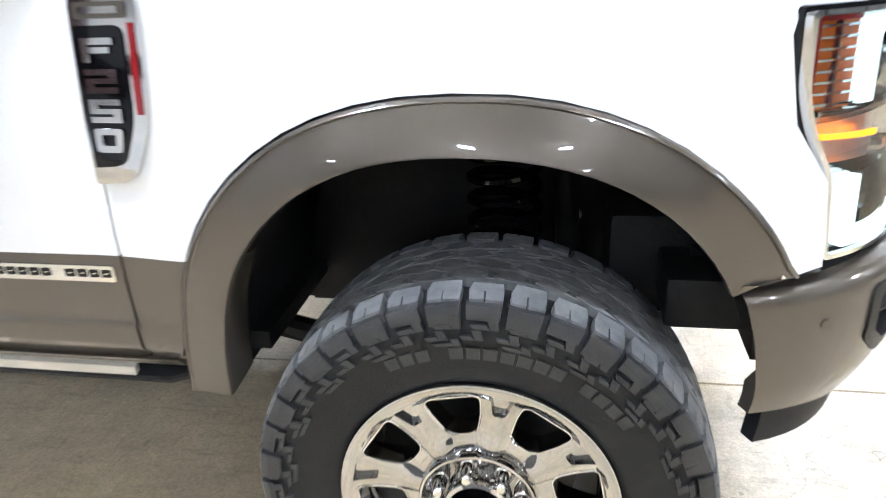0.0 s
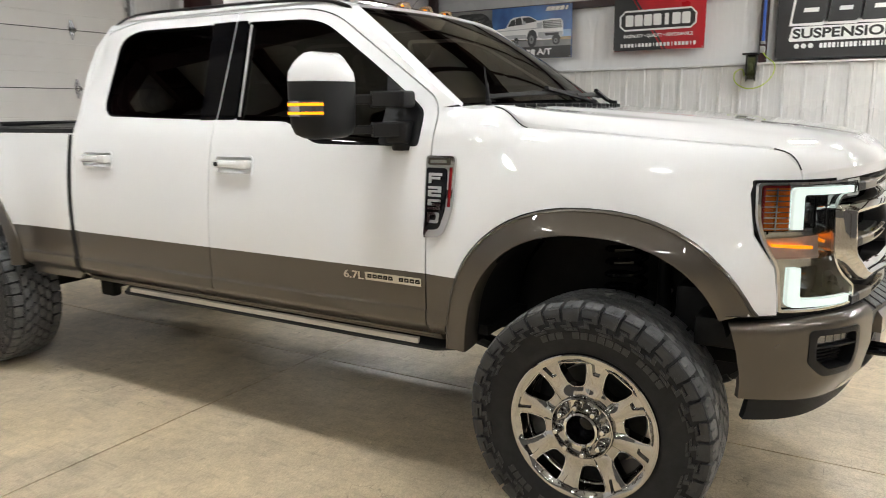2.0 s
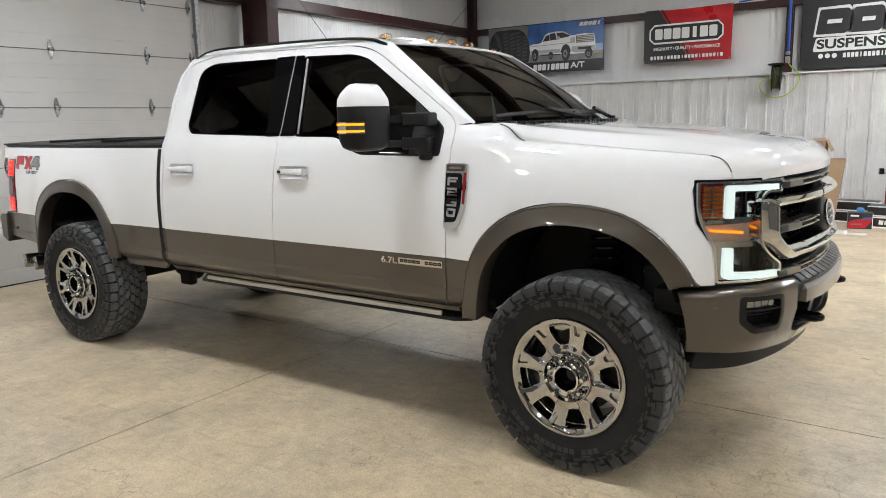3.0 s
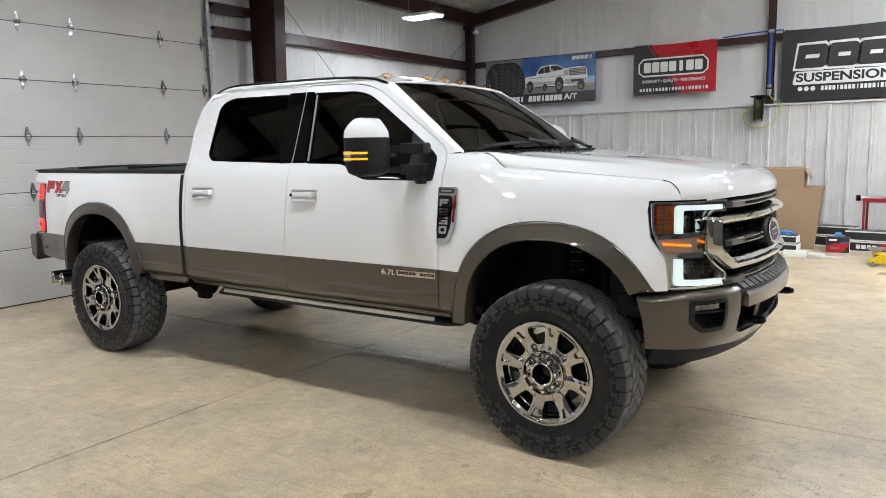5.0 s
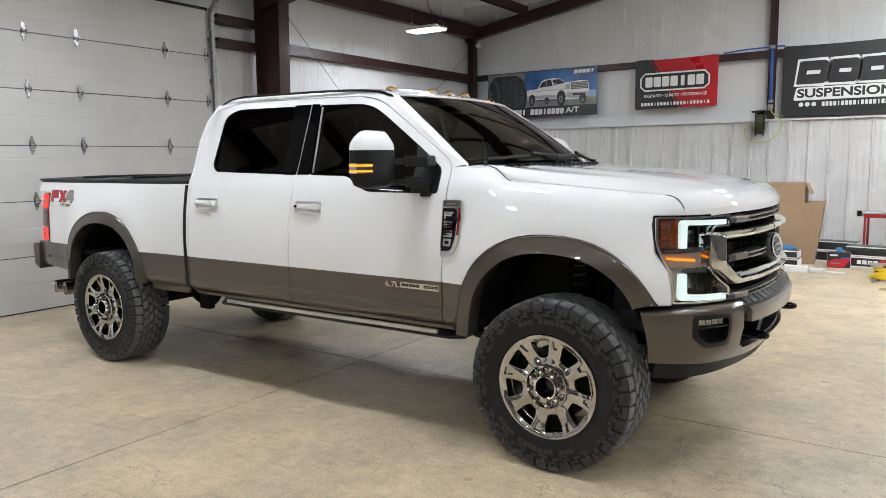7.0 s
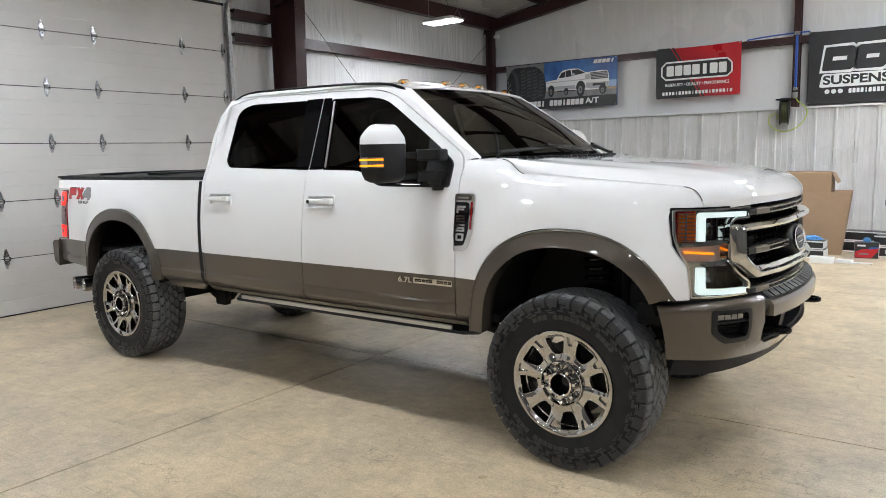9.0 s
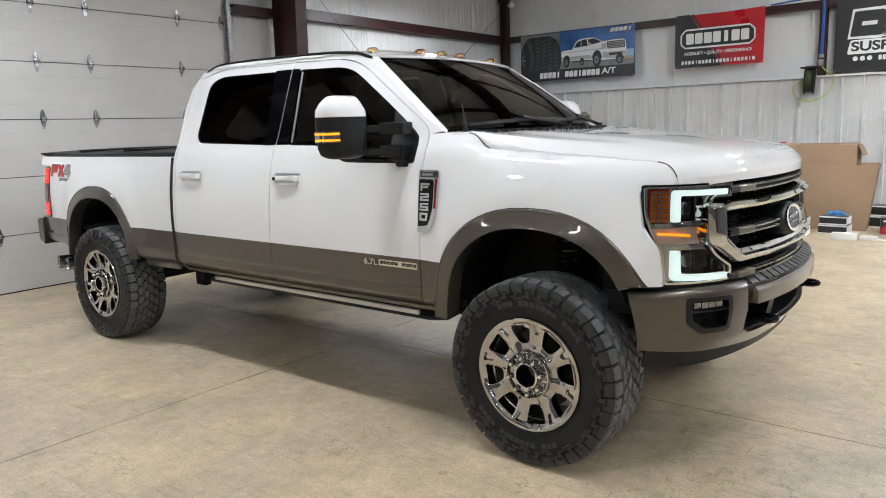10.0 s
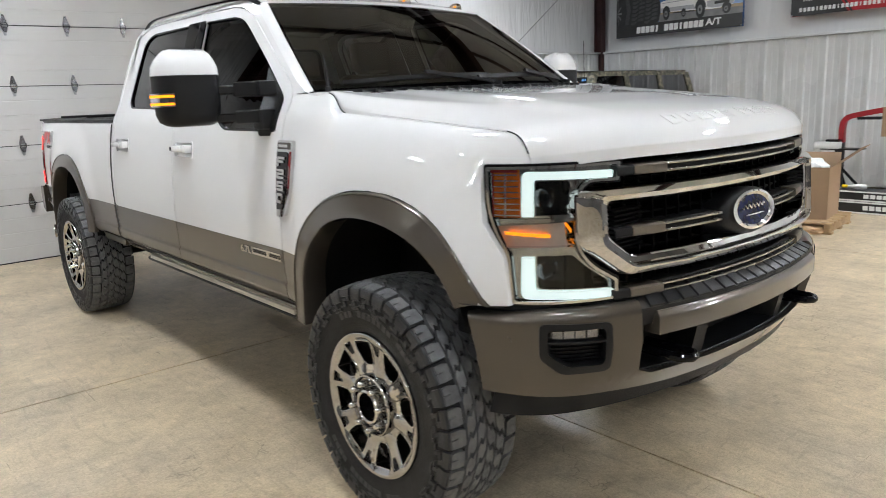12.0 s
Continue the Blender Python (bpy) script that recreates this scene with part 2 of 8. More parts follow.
def mesh_of(name, bm, mats, smooth=True, angle=35):
    finish(bm, smooth, angle)
    me = bpy.data.meshes.new(name)
    bm.to_mesh(me)
    bm.free()
    for m in mats if isinstance(mats, (list, tuple)) else [mats]:
        me.materials.append(m)
    return me


def part(name, bm, mats, parent=None, label="", at=None, smooth=True, angle=35):
    """One mesh object under a thing or a part."""
    ob = new(name, mesh_of(name, bm, mats, smooth, angle))
    if parent:
        ob.parent = parent
    if at is not None:
        ob.matrix_basis = at
    return tagged(ob, label)


def thing(name, at, label, category, group="", kind=""):
    ob = new(name)
    ob.empty_display_size = 0.1
    ob.matrix_basis = at
    return tagged(ob, label, category, group, kind)


def solid(name, bm, mats, label, category, group="", kind="", at=None, smooth=True):
    return tagged(part(name, bm, mats, None, "", at, smooth), label, category, group, kind)


def box(bm, x0, x1, y0, y1, z0, z1, bevel=0.0, mat=0, m=None):
    r = bmesh.ops.create_cube(bm, size=1, matrix=Matrix.Translation(((x0 + x1) / 2, (y0 + y1) / 2, (z0 + z1) / 2)) @ Matrix.Diagonal((x1 - x0, y1 - y0, z1 - z0, 1)))
    vs = r["verts"]
    if bevel:
        es = list({e for v in vs for e in v.link_edges})
        r = bmesh.ops.bevel(bm, geom=es, offset=bevel, segments=2, affect="EDGES", profile=0.5)
        vs = list({v for f in r["faces"] for v in f.verts} | {v for v in vs if v.is_valid})
    fs = {f for v in vs for f in v.link_faces}
    for f in fs:
        f.material_index = mat
    if m is not None:
        bmesh.ops.transform(bm, matrix=m, verts=list({v for f in fs for v in f.verts}))
    return bm


def boxed(x0, x1, y0, y1, z0, z1, bevel=0.0, m=None):
    return box(bmesh.new(), x0, x1, y0, y1, z0, z1, bevel, 0, m)


def loft(bm, rings, closed=True, caps=True, mat=0):
    """Skins rings of points; each ring has the same count."""
    vs = [[bm.verts.new(p) for p in r] for r in rings]
    k = len(vs[0])
    for a, b in zip(vs, vs[1:]):
        for i in range(k if closed else k - 1):
            j = (i + 1) % k
            f = bm.faces.new((a[i], a[j], b[j], b[i]))
            f.material_index = mat
    if caps and closed:
        bm.faces.new(vs[0][::-1]).material_index = mat
        bm.faces.new(vs[-1]).material_index = mat
    return bm


def tube(bm, pts, r, n=8, mat=0):
    """A round bar along points."""
    pts = [Vector(p) for p in pts]
    rings, up = [], None
    for i, p in enumerate(pts):
        d = (pts[min(i + 1, len(pts) - 1)] - pts[max(i - 1, 0)]).normalized()
        if up is None:
            up = d.orthogonal().normalized()
        up = (up - d * up.dot(d)).normalized()
        side = d.cross(up)
        rr = r[i] if isinstance(r, (list, tuple)) else r
        rings.append([p + rr * (math.cos(2 * math.pi * k / n) * up + math.sin(2 * math.pi * k / n) * side) for k in range(n)])
    return loft(bm, rings, mat=mat)


def lathe(bm, profile, n=48, mat=0, m=None, close=False):
    """Turns (radius, y) pairs round the y axis."""
    rings = [[Vector((r * math.cos(2 * math.pi * k / n), y, r * math.sin(2 * math.pi * k / n))) for k in range(n)] for r, y in profile]
    if m is not None:
        rings = [[m @ p for p in r] for r in rings]
    return loft(bm, rings, caps=close, mat=mat)


def smooth_path(pts, k=6):
    """Catmull-Rom points through pts."""
    pts = [Vector(p) for p in pts]
    out = []
    for i in range(len(pts) - 1):
        a, b, c, d = pts[max(i - 1, 0)], pts[i], pts[i + 1], pts[min(i + 2, len(pts) - 1)]
        for j in range(k):
            t = j / k
            out.append(0.5 * ((2 * b) + (c - a) * t + (2 * a - 5 * b + 4 * c - d) * t * t + (3 * b - a - 3 * c + d) * t ** 3))
    return out + [pts[-1]]


def rounded(pts, r, k=5):
    """A 2D polygon with its corners rounded; r one radius or one for each corner."""
    out = []
    for i, p in enumerate(pts):
        p = Vector(p)
        a, b = Vector(pts[i - 1]) - p, Vector(pts[(i + 1) % len(pts)]) - p
        rr = r[i] if isinstance(r, (list, tuple)) else r
        d = min(rr, a.length * 0.49, b.length * 0.49)
        if d < 1e-4:
            out.append(tuple(p))
            continue
        s, e = p + a.normalized() * d, p + b.normalized() * d
        for j in range(k + 1):
            t = j / k
            out.append(tuple((1 - t) ** 2 * s + 2 * t * (1 - t) * p + t * t * e))
    return out


def panel(outline, place, out, holes=(), us=(), vs=(), lip=0.02, lines=(), mat_at=None, lip_mat=None):
    """A curved sheet: a flat outline with holes, cut by lines into a fine net, laid on place(u, v), its rim turned in against out."""
    bm = bmesh.new()
    es = []
    for loop in (outline, *holes):
        ring = [bm.verts.new((p[0], p[1], 0)) for p in loop]
        es += [bm.edges.new((ring[i], ring[(i + 1) % len(ring)])) for i in range(len(ring))]
    bmesh.ops.triangle_fill(bm, edges=es, use_beauty=True, use_dissolve=False)
    cuts = [((u, 0, 0), (1, 0, 0)) for u in us] + [((0, v, 0), (0, 1, 0)) for v in vs] + [((p[0], p[1], 0), (q[1] - p[1], p[0] - q[0], 0)) for p, q in lines]
    for co, no in cuts:
        bmesh.ops.bisect_plane(bm, geom=bm.verts[:] + bm.edges[:] + bm.faces[:], plane_co=co, plane_no=no, dist=1e-5)
    if mat_at:
        for f in bm.faces:
            c = f.calc_center_median()
            f.material_index = mat_at(c.x, c.y)
    for v in bm.verts:
        v.co = place(v.co.x, v.co.y)
    out = Vector(out)
    bm.normal_update()
    if sum(f.normal.dot(out) * f.calc_area() for f in bm.faces) < 0:
        bmesh.ops.reverse_faces(bm, faces=bm.faces[:])
    if lip:
        for dist in (0.0025, lip):
            rim = [e for e in bm.edges if len(e.link_faces) == 1]
            r = bmesh.ops.extrude_edge_only(bm, edges=rim)
            ring = [g for g in r["geom"] if isinstance(g, bmesh.types.BMVert)]
            for v in ring:
                v.co -= out * dist
            if lip_mat is not None:
                for g in r["geom"]:
                    if isinstance(g, bmesh.types.BMFace):
                        g.material_index = lip_mat
    return bm


def text_mesh(body, size, depth=0.002, bold=0.0):
    """The mesh data of a line of writing in the built-in font, centred, facing +z."""
    cu = bpy.data.curves.new("writing", "FONT")
    cu.body, cu.size, cu.extrude, cu.offset = body, size, depth, bold
    cu.align_x, cu.align_y = "CENTER", "CENTER"
    ob = bpy.data.objects.new("writing", cu)
    scene.collection.objects.link(ob)
    me = bpy.data.meshes.new_from_object(ob.evaluated_get(bpy.context.evaluated_depsgraph_get()))
    bpy.data.objects.remove(ob)
    bpy.data.curves.remove(cu)
    return me


def writing(name, body, size, mat, parent, at, width=0.0, depth=0.002, bold=0.0):
    me = text_mesh(body, size, depth, bold)
    xs = [v.co.x for v in me.vertices]
    if width:
        me.transform(Matrix.Diagonal((width / (max(xs) - min(xs)), 1, 1, 1)))
    me.materials.append(mat)
    ob = new(name, me)
    ob.parent = parent
    ob.matrix_basis = at
    return ob


def offset2d(poly, d):
    """A closed 2D outline moved outwards by d."""
    area = sum(poly[i - 1][0] * poly[i][1] - poly[i][0] * poly[i - 1][1] for i in range(len(poly)))
    sign, out = (1 if area > 0 else -1), []
    for i, p in enumerate(poly):
        a, b = Vector(poly[i - 1]), Vector(poly[(i + 1) % len(poly)])
        t = b - a
        n = Vector((t.y, -t.x)).normalized() * d * sign
        out.append((p[0] + n.x, p[1] + n.y))
    return out


def mitred(poly, d):
    """A closed 2D outline moved outwards by d, with its corners kept sharp."""
    area = sum(poly[i - 1][0] * poly[i][1] - poly[i][0] * poly[i - 1][1] for i in range(len(poly)))
    sign, out = (1 if area > 0 else -1), []
    for i, p in enumerate(poly):
        a, b = (Vector(p) - Vector(poly[i - 1])).normalized(), (Vector(poly[(i + 1) % len(poly)]) - Vector(p)).normalized()
        na, nb = Vector((a.y, -a.x)) * sign, Vector((b.y, -b.x)) * sign
        n = (na + nb) / max(0.3, 1 + na.dot(nb))
        out.append((p[0] + n.x * d, p[1] + n.y * d))
    return out


def smoothstep(a, b, x):
    t = min(1.0, max(0.0, (x - a) / (b - a)))
    return t * t * (3 - 2 * t)


def span(a, b, n):
    return [a + (b - a) * i / n for i in range(n + 1)]


# ---- the shop ----
X0, X1, Y0, Y1 = -6.85, 12.85, -13.77, 9.25
EAVE, PITCH, RIDGE = 4.42, 0.167, 3.0


def roof_z(x):
    return EAVE + PITCH * (RIDGE - X0 - abs(x - RIDGE))


def structure(name, bm, mat, label, category, smooth=True):
    return solid(name, bm, mat, label, category, kind="structure", smooth=smooth)


# floor: a dark bed with sawn slabs on it
floor = structure("floor", boxed(X0 - 0.2, X1 + 0.2, Y0 - 0.2, Y1 + 0.2, -0.2, -0.012), MATTE, "tan sealed concrete floor with sawn joints and hairline cracks", "floor")

wall_thick = 0.16
wb = boxed(X0 - wall_thick, X1 + wall_thick, Y1, Y1 + wall_thick, -0.1, 7.0)
structure("wall_north", wb, VINYL, "white vinyl-faced insulation on a steel-framed wall", "wall")
# unseen south and east walls; dark tone chosen to dim reflections and bounced light
wf = boxed(X0 - wall_thick, X1 + wall_thick, Y0 - wall_thick, Y0, -0.1, 7.0)
structure("wall_south", wf, UNSEENWALL, "unseen wall, dark grey tone made up to dim reflections", "wall")
structure("wall_east", boxed(X1, X1 + wall_thick, Y0, Y1, -0.1, 4.6), UNSEENWALL, "unseen side wall, dark grey tone made up to dim reflections", "wall")
wl = bmesh.new()
DOOR_Y0, DOOR_Y1, DOOR_TOP = -2.05, 2.27, 3.70
box(wl, X0 - wall_thick, X0, DOOR_Y1, Y1, -0.1, 4.6)
box(wl, X0 - wall_thick, X0, Y0, DOOR_Y0, -0.1, 4.6)
box(wl, X0 - wall_thick, X0, DOOR_Y0, DOOR_Y1, DOOR_TOP, 4.6)
structure("wall_west", wl, VINYLHUNG, "white vinyl-faced insulated wall round the overhead door", "wall")

# ceiling: insulation bulging between the purlins
cb = bmesh.new()
prof = []
for i in range(121):
    x = X0 + (X1 - X0) * i / 120
    prof.append((x, roof_z(x) + 0.03 * abs(math.sin((x - X0) * math.pi / 1.5))))
loft(cb, [[(x, y, z) for x, z in prof] + [(x, y, z + 0.1) for x, z in prof[::-1]] for y in span(Y0, Y1, 6)])
structure("ceiling", cb, VINYL, "white vinyl insulation over roof purlins", "ceiling")


def i_beam(bm, a, b, depth0, depth1, width, normal, flange=0.014, web=0.01):
    """An I section from a to b; its depth runs along normal."""
    a, b, nn = Vector(a), Vector(b), Vector(normal).normalized()
    side = (b - a).normalized().cross(nn)
    for s0, w in ((-1, width), (1, width), (0, web)):
        rings = []
        for p, d in ((a, depth0), (b, depth1)):
            if s0:
                lo, hi = (0, flange) if s0 < 0 else (d - flange, d)
            else:
                lo, hi = flange, d - flange
            rings.append([p + nn * lo - side * w / 2, p + nn * lo + side * w / 2, p + nn * hi + side * w / 2, p + nn * hi - side * w / 2])
        loft(bm, rings)
    return bm


# steel frames: columns on both sides and rafters between
for fy in (3.21, -2.75, -8.7):
    for sx, xw in ((1, X0 + 0.12), (-1, X1 - 0.12)):
        bm = bmesh.new()
        top = EAVE - 0.12
        i_beam(bm, (xw, fy, 0.012), (xw, fy, top), 0.42, 0.52, 0.2, (sx, 0, 0))
        box(bm, min(xw - 0.02 * sx, xw + 0.46 * sx), max(xw - 0.02 * sx, xw + 0.46 * sx), fy - 0.14, fy + 0.14, 0.0, 0.012)
        for k in range(4):
            box(bm, xw + sx * (0.46 + 0.05) - 0.012, xw + sx * 0.51 + 0.012, fy - 0.07 + 0.14 * (k % 2) - 0.012, fy - 0.07 + 0.14 * (k % 2) + 0.012, 3.72 + 0.14 * (k // 2), 3.745 + 0.14 * (k // 2), 0.004)
        structure("column", bm, MAROON, "dark red oxide steel I-section column", "column", smooth=False)
        bm = bmesh.new()
        i_beam(bm, (xw - 0.0 * sx, fy, EAVE - 0.62 + 0.0), (RIDGE, fy, roof_z(RIDGE) - 0.55), 0.55, 0.42, 0.2, (-PITCH * sx, 0, 1))
        structure("rafter", bm, MAROON, "dark red oxide steel roof rafter", "rafter", smooth=False)


def channel(bm, a, b, h, d, out, t=0.004):
    """A girt or purlin of C section: web of height h, legs of depth d along out."""
    a, b, o = Vector(a), Vector(b), Vector(out)
    up = Vector((0, 0, 1)) if abs((b - a).normalized().z) < 0.5 else Vector((1, 0, 0))
    if abs(o.dot(up)) > 0.5:
        up = o.cross((b - a).normalized())
    for lo, hi, p, q in ((-h / 2, h / 2, 0, t), (-h / 2, -h / 2 + t, t, d), (h / 2 - t, h / 2, t, d), (-h / 2, -h / 2 + 0.02, d - t, d), (h / 2 - 0.02, h / 2, d - t, d)):
        loft(bm, [[c + up * lo + o * p, c + up * hi + o * p, c + up * hi + o * q, c + up * lo + o * q] for c in (a, b)])
    return bm


GIRT_Z = 3.35
bm = channel(bmesh.new(), (X0 + 0.2, Y1 - 0.16, GIRT_Z), (X1 - 0.2, Y1 - 0.16, GIRT_Z), 0.11, 0.15, (0, 1, 0))
structure("girt_north", bm, MAROON, "dark red oxide steel wall girt", "girt", smooth=False)
bm = channel(bmesh.new(), (X0 + 0.16, 3.33, GIRT_Z), (X0 + 0.16, Y1 - 0.2, GIRT_Z), 0.15, 0.15, (-1, 0, 0))
structure("girt_west", bm, MAROON, "dark red oxide steel wall girt", "girt", smooth=False)
for z in (3.30, 3.62):
    bm = channel(bmesh.new(), (X0 + 0.16, 2.42, z), (X0 + 0.16, 3.10, z), 0.12, 0.15, (-1, 0, 0))
    structure("girt_short", bm, MAROON, "short dark red steel girt beside the overhead door", "girt", smooth=False)
bm = channel(bmesh.new(), (X0 + 0.26, Y0 + 0.1, EAVE - 0.13), (X0 + 0.26, Y1 - 0.05, EAVE - 0.13), 0.26, 0.14, (-1, 0, 0))
structure("eave_strut", bm, MAROON, "dark red oxide steel eave strut", "strut", smooth=False)
# end wall frame in the corner
bm = i_beam(bmesh.new(), (X0 + 0.10, Y1 - 0.21, 0), (X0 + 0.10, Y1 - 0.21, EAVE - 0.26), 0.16, 0.16, 0.13, (1, 0, 0))
structure("corner_column", bm, MAROON, "dark red oxide steel corner column", "column", smooth=False)
bm = i_beam(bmesh.new(), (X0 + 0.02, Y1 - 0.19, EAVE - 0.32), (RIDGE, Y1 - 0.19, roof_z(RIDGE) - 0.32), 0.22, 0.22, 0.13, (-PITCH, 0, 1))
structure("end_rafter", bm, MAROON, "dark red oxide steel end-wall rafter", "rafter", smooth=False)
bm = i_beam(bmesh.new(), (X1 - 0.02, Y1 - 0.19, EAVE - 0.32), (RIDGE, Y1 - 0.19, roof_z(RIDGE) - 0.32), 0.22, 0.22, 0.13, (PITCH, 0, 1))
structure("end_rafter_far", bm, MAROON, "dark red oxide steel end-wall rafter", "rafter", smooth=False)
for px in (-0.78, 4.6, 9.6):
    bm = i_beam(bmesh.new(), (px, Y1 - 0.02, 2.26), (px, Y1 - 0.02, roof_z(px) - 0.30), 0.17, 0.17, 0.10, (0, -1, 0))
    structure("endwall_column", bm, MAROON, "slim dark red oxide steel end-wall column", "column", smooth=False)
for px in (-5.35, -3.85, -2.35, -0.85, 0.65, 2.15, 3.85, 5.35, 6.85, 8.35, 9.85, 11.35):
    z = roof_z(px) - 0.02
    bm = channel(bmesh.new(), (px, Y0 + 0.02, z), (px, Y1 - 0.3, z), 0.10, 0.16, (0, 0, -1))
    structure("purlin", bm, MAROON, "dark red oxide steel roof purlin", "purlin", smooth=False)

# bracing cables
def cable(name, a, b, r=0.004):
    solid(name, tube(bmesh.new(), [a, b], r, 6), MATTE, "thin dark steel bracing cable", "cable", "wall bracing")


cable("brace_cable", (X0 + 0.30, 3.4, 3.98), (X0 + 0.12, 5.9, 1.9))
cable("brace_cable", (X0 + 0.30, 9.0, 4.05), (X0 + 0.12, 6.3, 2.0))

# ribbed steel wainscot
RIB = 0.3048


def rib_sheet(width, height):
    """A sheet of ribbed steel in the xz plane, ribs proud along -y."""
    pts, x = [], 0.0
    for k in range(round(width / RIB)):
        b = k * RIB
        pts += [(b, -0.003), (b + 0.013, -0.040), (b + 0.047, -0.040), (b + 0.060, -0.003), (b + 0.118, -0.003), (b + 0.122, -0.010), (b + 0.142, -0.010), (b + 0.146, -0.003), (b + 0.214, -0.003), (b + 0.218, -0.010), (b + 0.238, -0.010), (b + 0.242, -0.003)]
    pts.append((width - 0.002, -0.001))
    ring = [(px, py - 0.001) for px, py in pts] + [(px, py + 0.0015) for px, py in pts[::-1]]
    return loft(bmesh.new(), [[(px, py, z) for px, py in ring] for z in (0.03, height)])


WH = 2.22
sheet = mesh_of("panel", rib_sheet(RIB * 3, WH), WAINS, angle=15)
y_face = Y1 - 0.155
wains_n = structure("wainscot_north", boxed(X0 + 0.2, X1 - 0.2, y_face + 0.004, y_face + 0.03, 0.03, WH), WAINS, "white ribbed steel wainscot panels with a cap trim", "wainscot")
for k in range(21):
    ob = new("panel", sheet)
    ob.parent = wains_n
    ob.matrix_basis = Matrix.Translation((X0 + 0.26 + k * RIB * 3, y_face, 0))
bm = box(bmesh.new(), X0 + 0.2, X1 - 0.2, y_face - 0.062, y_face + 0.06, WH + 0.002, WH + 0.035, 0.004)
structure("wainscot_trim", bm, WAINS, "white steel cap trim on the wainscot", "trim")
xw_face = X0 + 0.155
wains_w = structure("wainscot_west", boxed(xw_face - 0.03, xw_face - 0.004, 3.35, Y1 - 0.17, 0.03, WH), WAINS, "white ribbed steel wainscot panels with a cap trim", "wainscot")
for k in range(6):
    ob = new("panel", sheet)
    ob.parent = wains_w
    ob.matrix_basis = Matrix.Translation((xw_face, 3.42 + k * RIB * 3 + 0.1, 0)) @ pose(0, 0, 0, 0, 0, 90)
structure("wainscot_trim_west", boxed(xw_face - 0.06, xw_face + 0.062, 3.35, Y1 - 0.21, WH + 0.002, WH + 0.035, 0.004), WAINS, "white steel cap trim on the wainscot", "trim")
structure("wainscot_east", boxed(X1 - 0.05, X1 - 0.002, Y0 + 0.06, Y1 - 0.2, 0.0, WH), UNSEENWALL, "unseen wainscot, dark grey tone made up to dim reflections", "wainscot")

# overhead door: six ribbed insulated sections, hinges, track, spring
DX = -6.72
door = thing("overhead_door", pose(DX, 0, 0), "white insulated sectional overhead door with steel hinges", "garage door", kind="structure")
SEC = 0.6165


def door_section():
    ring = []
    h = SEC - 0.009
    for z, x in ((0, 0), (0, -0.0), (0.152, 0), (0.155, -0.002), (0.159, -0.002), (0.162, 0), (0.305, 0), (0.308, -0.002), (0.312, -0.002), (0.315, 0), (0.458, 0), (0.461, -0.002), (0.465, -0.002), (0.468, 0), (h - 0.004, 0), (h, -0.006)):
        ring.append((x, z + 0.002))
    ring[0] = (-0.006, 0.0)
    ring += [(-0.05, h), (-0.05, 0)]
    return loft(bmesh.new(), [[(x, y, z) for x, z in ring] for y in (DOOR_Y0 + 0.03, DOOR_Y1 - 0.03)])


sec_mesh = mesh_of("section", door_section(), DOORWHITE, angle=12)


def hinge_mesh():
    bm = bmesh.new()
    for s in (1, -1):
        tip = 0.0 + s * 0.105
        loft(bm, [[(x, -0.028, s * 0.018), (x, 0.028, s * 0.018), (x, 0.030, s * 0.032), (x, 0.010, tip), (x, -0.010, tip), (x, -0.030, s * 0.032)] for x in (0.001, 0.007)])
        loft(bm, [[(x, -0.010, s * 0.040), (x, 0.010, s * 0.040), (x, 0.003, s * 0.085), (x, -0.003, s * 0.085)] for x in (0.007, 0.012)])
        box(bm, 0.005, 0.034, -0.030, -0.026, -0.022, 0.022)
        box(bm, 0.005, 0.034, 0.026, 0.030, -0.022, 0.022)
    tube(bm, [(0.026, -0.034, 0), (0.026, 0.034, 0)], 0.007, 8)
    for y in (-0.018, 0.018):
        for z in (-0.028, 0.028):
            box(bm, 0.006, 0.013, y - 0.005, y + 0.005, z - 0.005, z + 0.005, 0.001)
    return bm


hinge_data = mesh_of("hinge", hinge_mesh(), HINGE, angle=25)
for k in range(6):
    ob = new("section", sec_mesh)
    ob.parent = door
    ob.matrix_basis = Matrix.Translation((0, 0, 0.01 + k * SEC))
    if k:
        part("joint_seal", boxed(-0.04, -0.008, DOOR_Y0 + 0.03, DOOR_Y1 - 0.03, 0.002 + k * SEC, 0.011 + k * SEC), MATTE, door)
        for y in (-0.78, -0.19, 0.40, 1.57):
            h = new("hinge", hinge_data)
            h.parent = door
            h.matrix_basis = Matrix.Translation((0.0, y, 0.008 + k * SEC))
        h = new("hinge", hinge_data)
        h.parent = door
        h.matrix_basis = Matrix.Translation((0.0, DOOR_Y1 - 0.06, 0.008 + k * SEC)) @ Matrix.Diagonal((1, 0.8, 0.9, 1))
part("bottom_seal", boxed(-0.05, 0.006, DOOR_Y0 + 0.02, DOOR_Y1 - 0.02, 0.0, 0.012), MATTE, door)
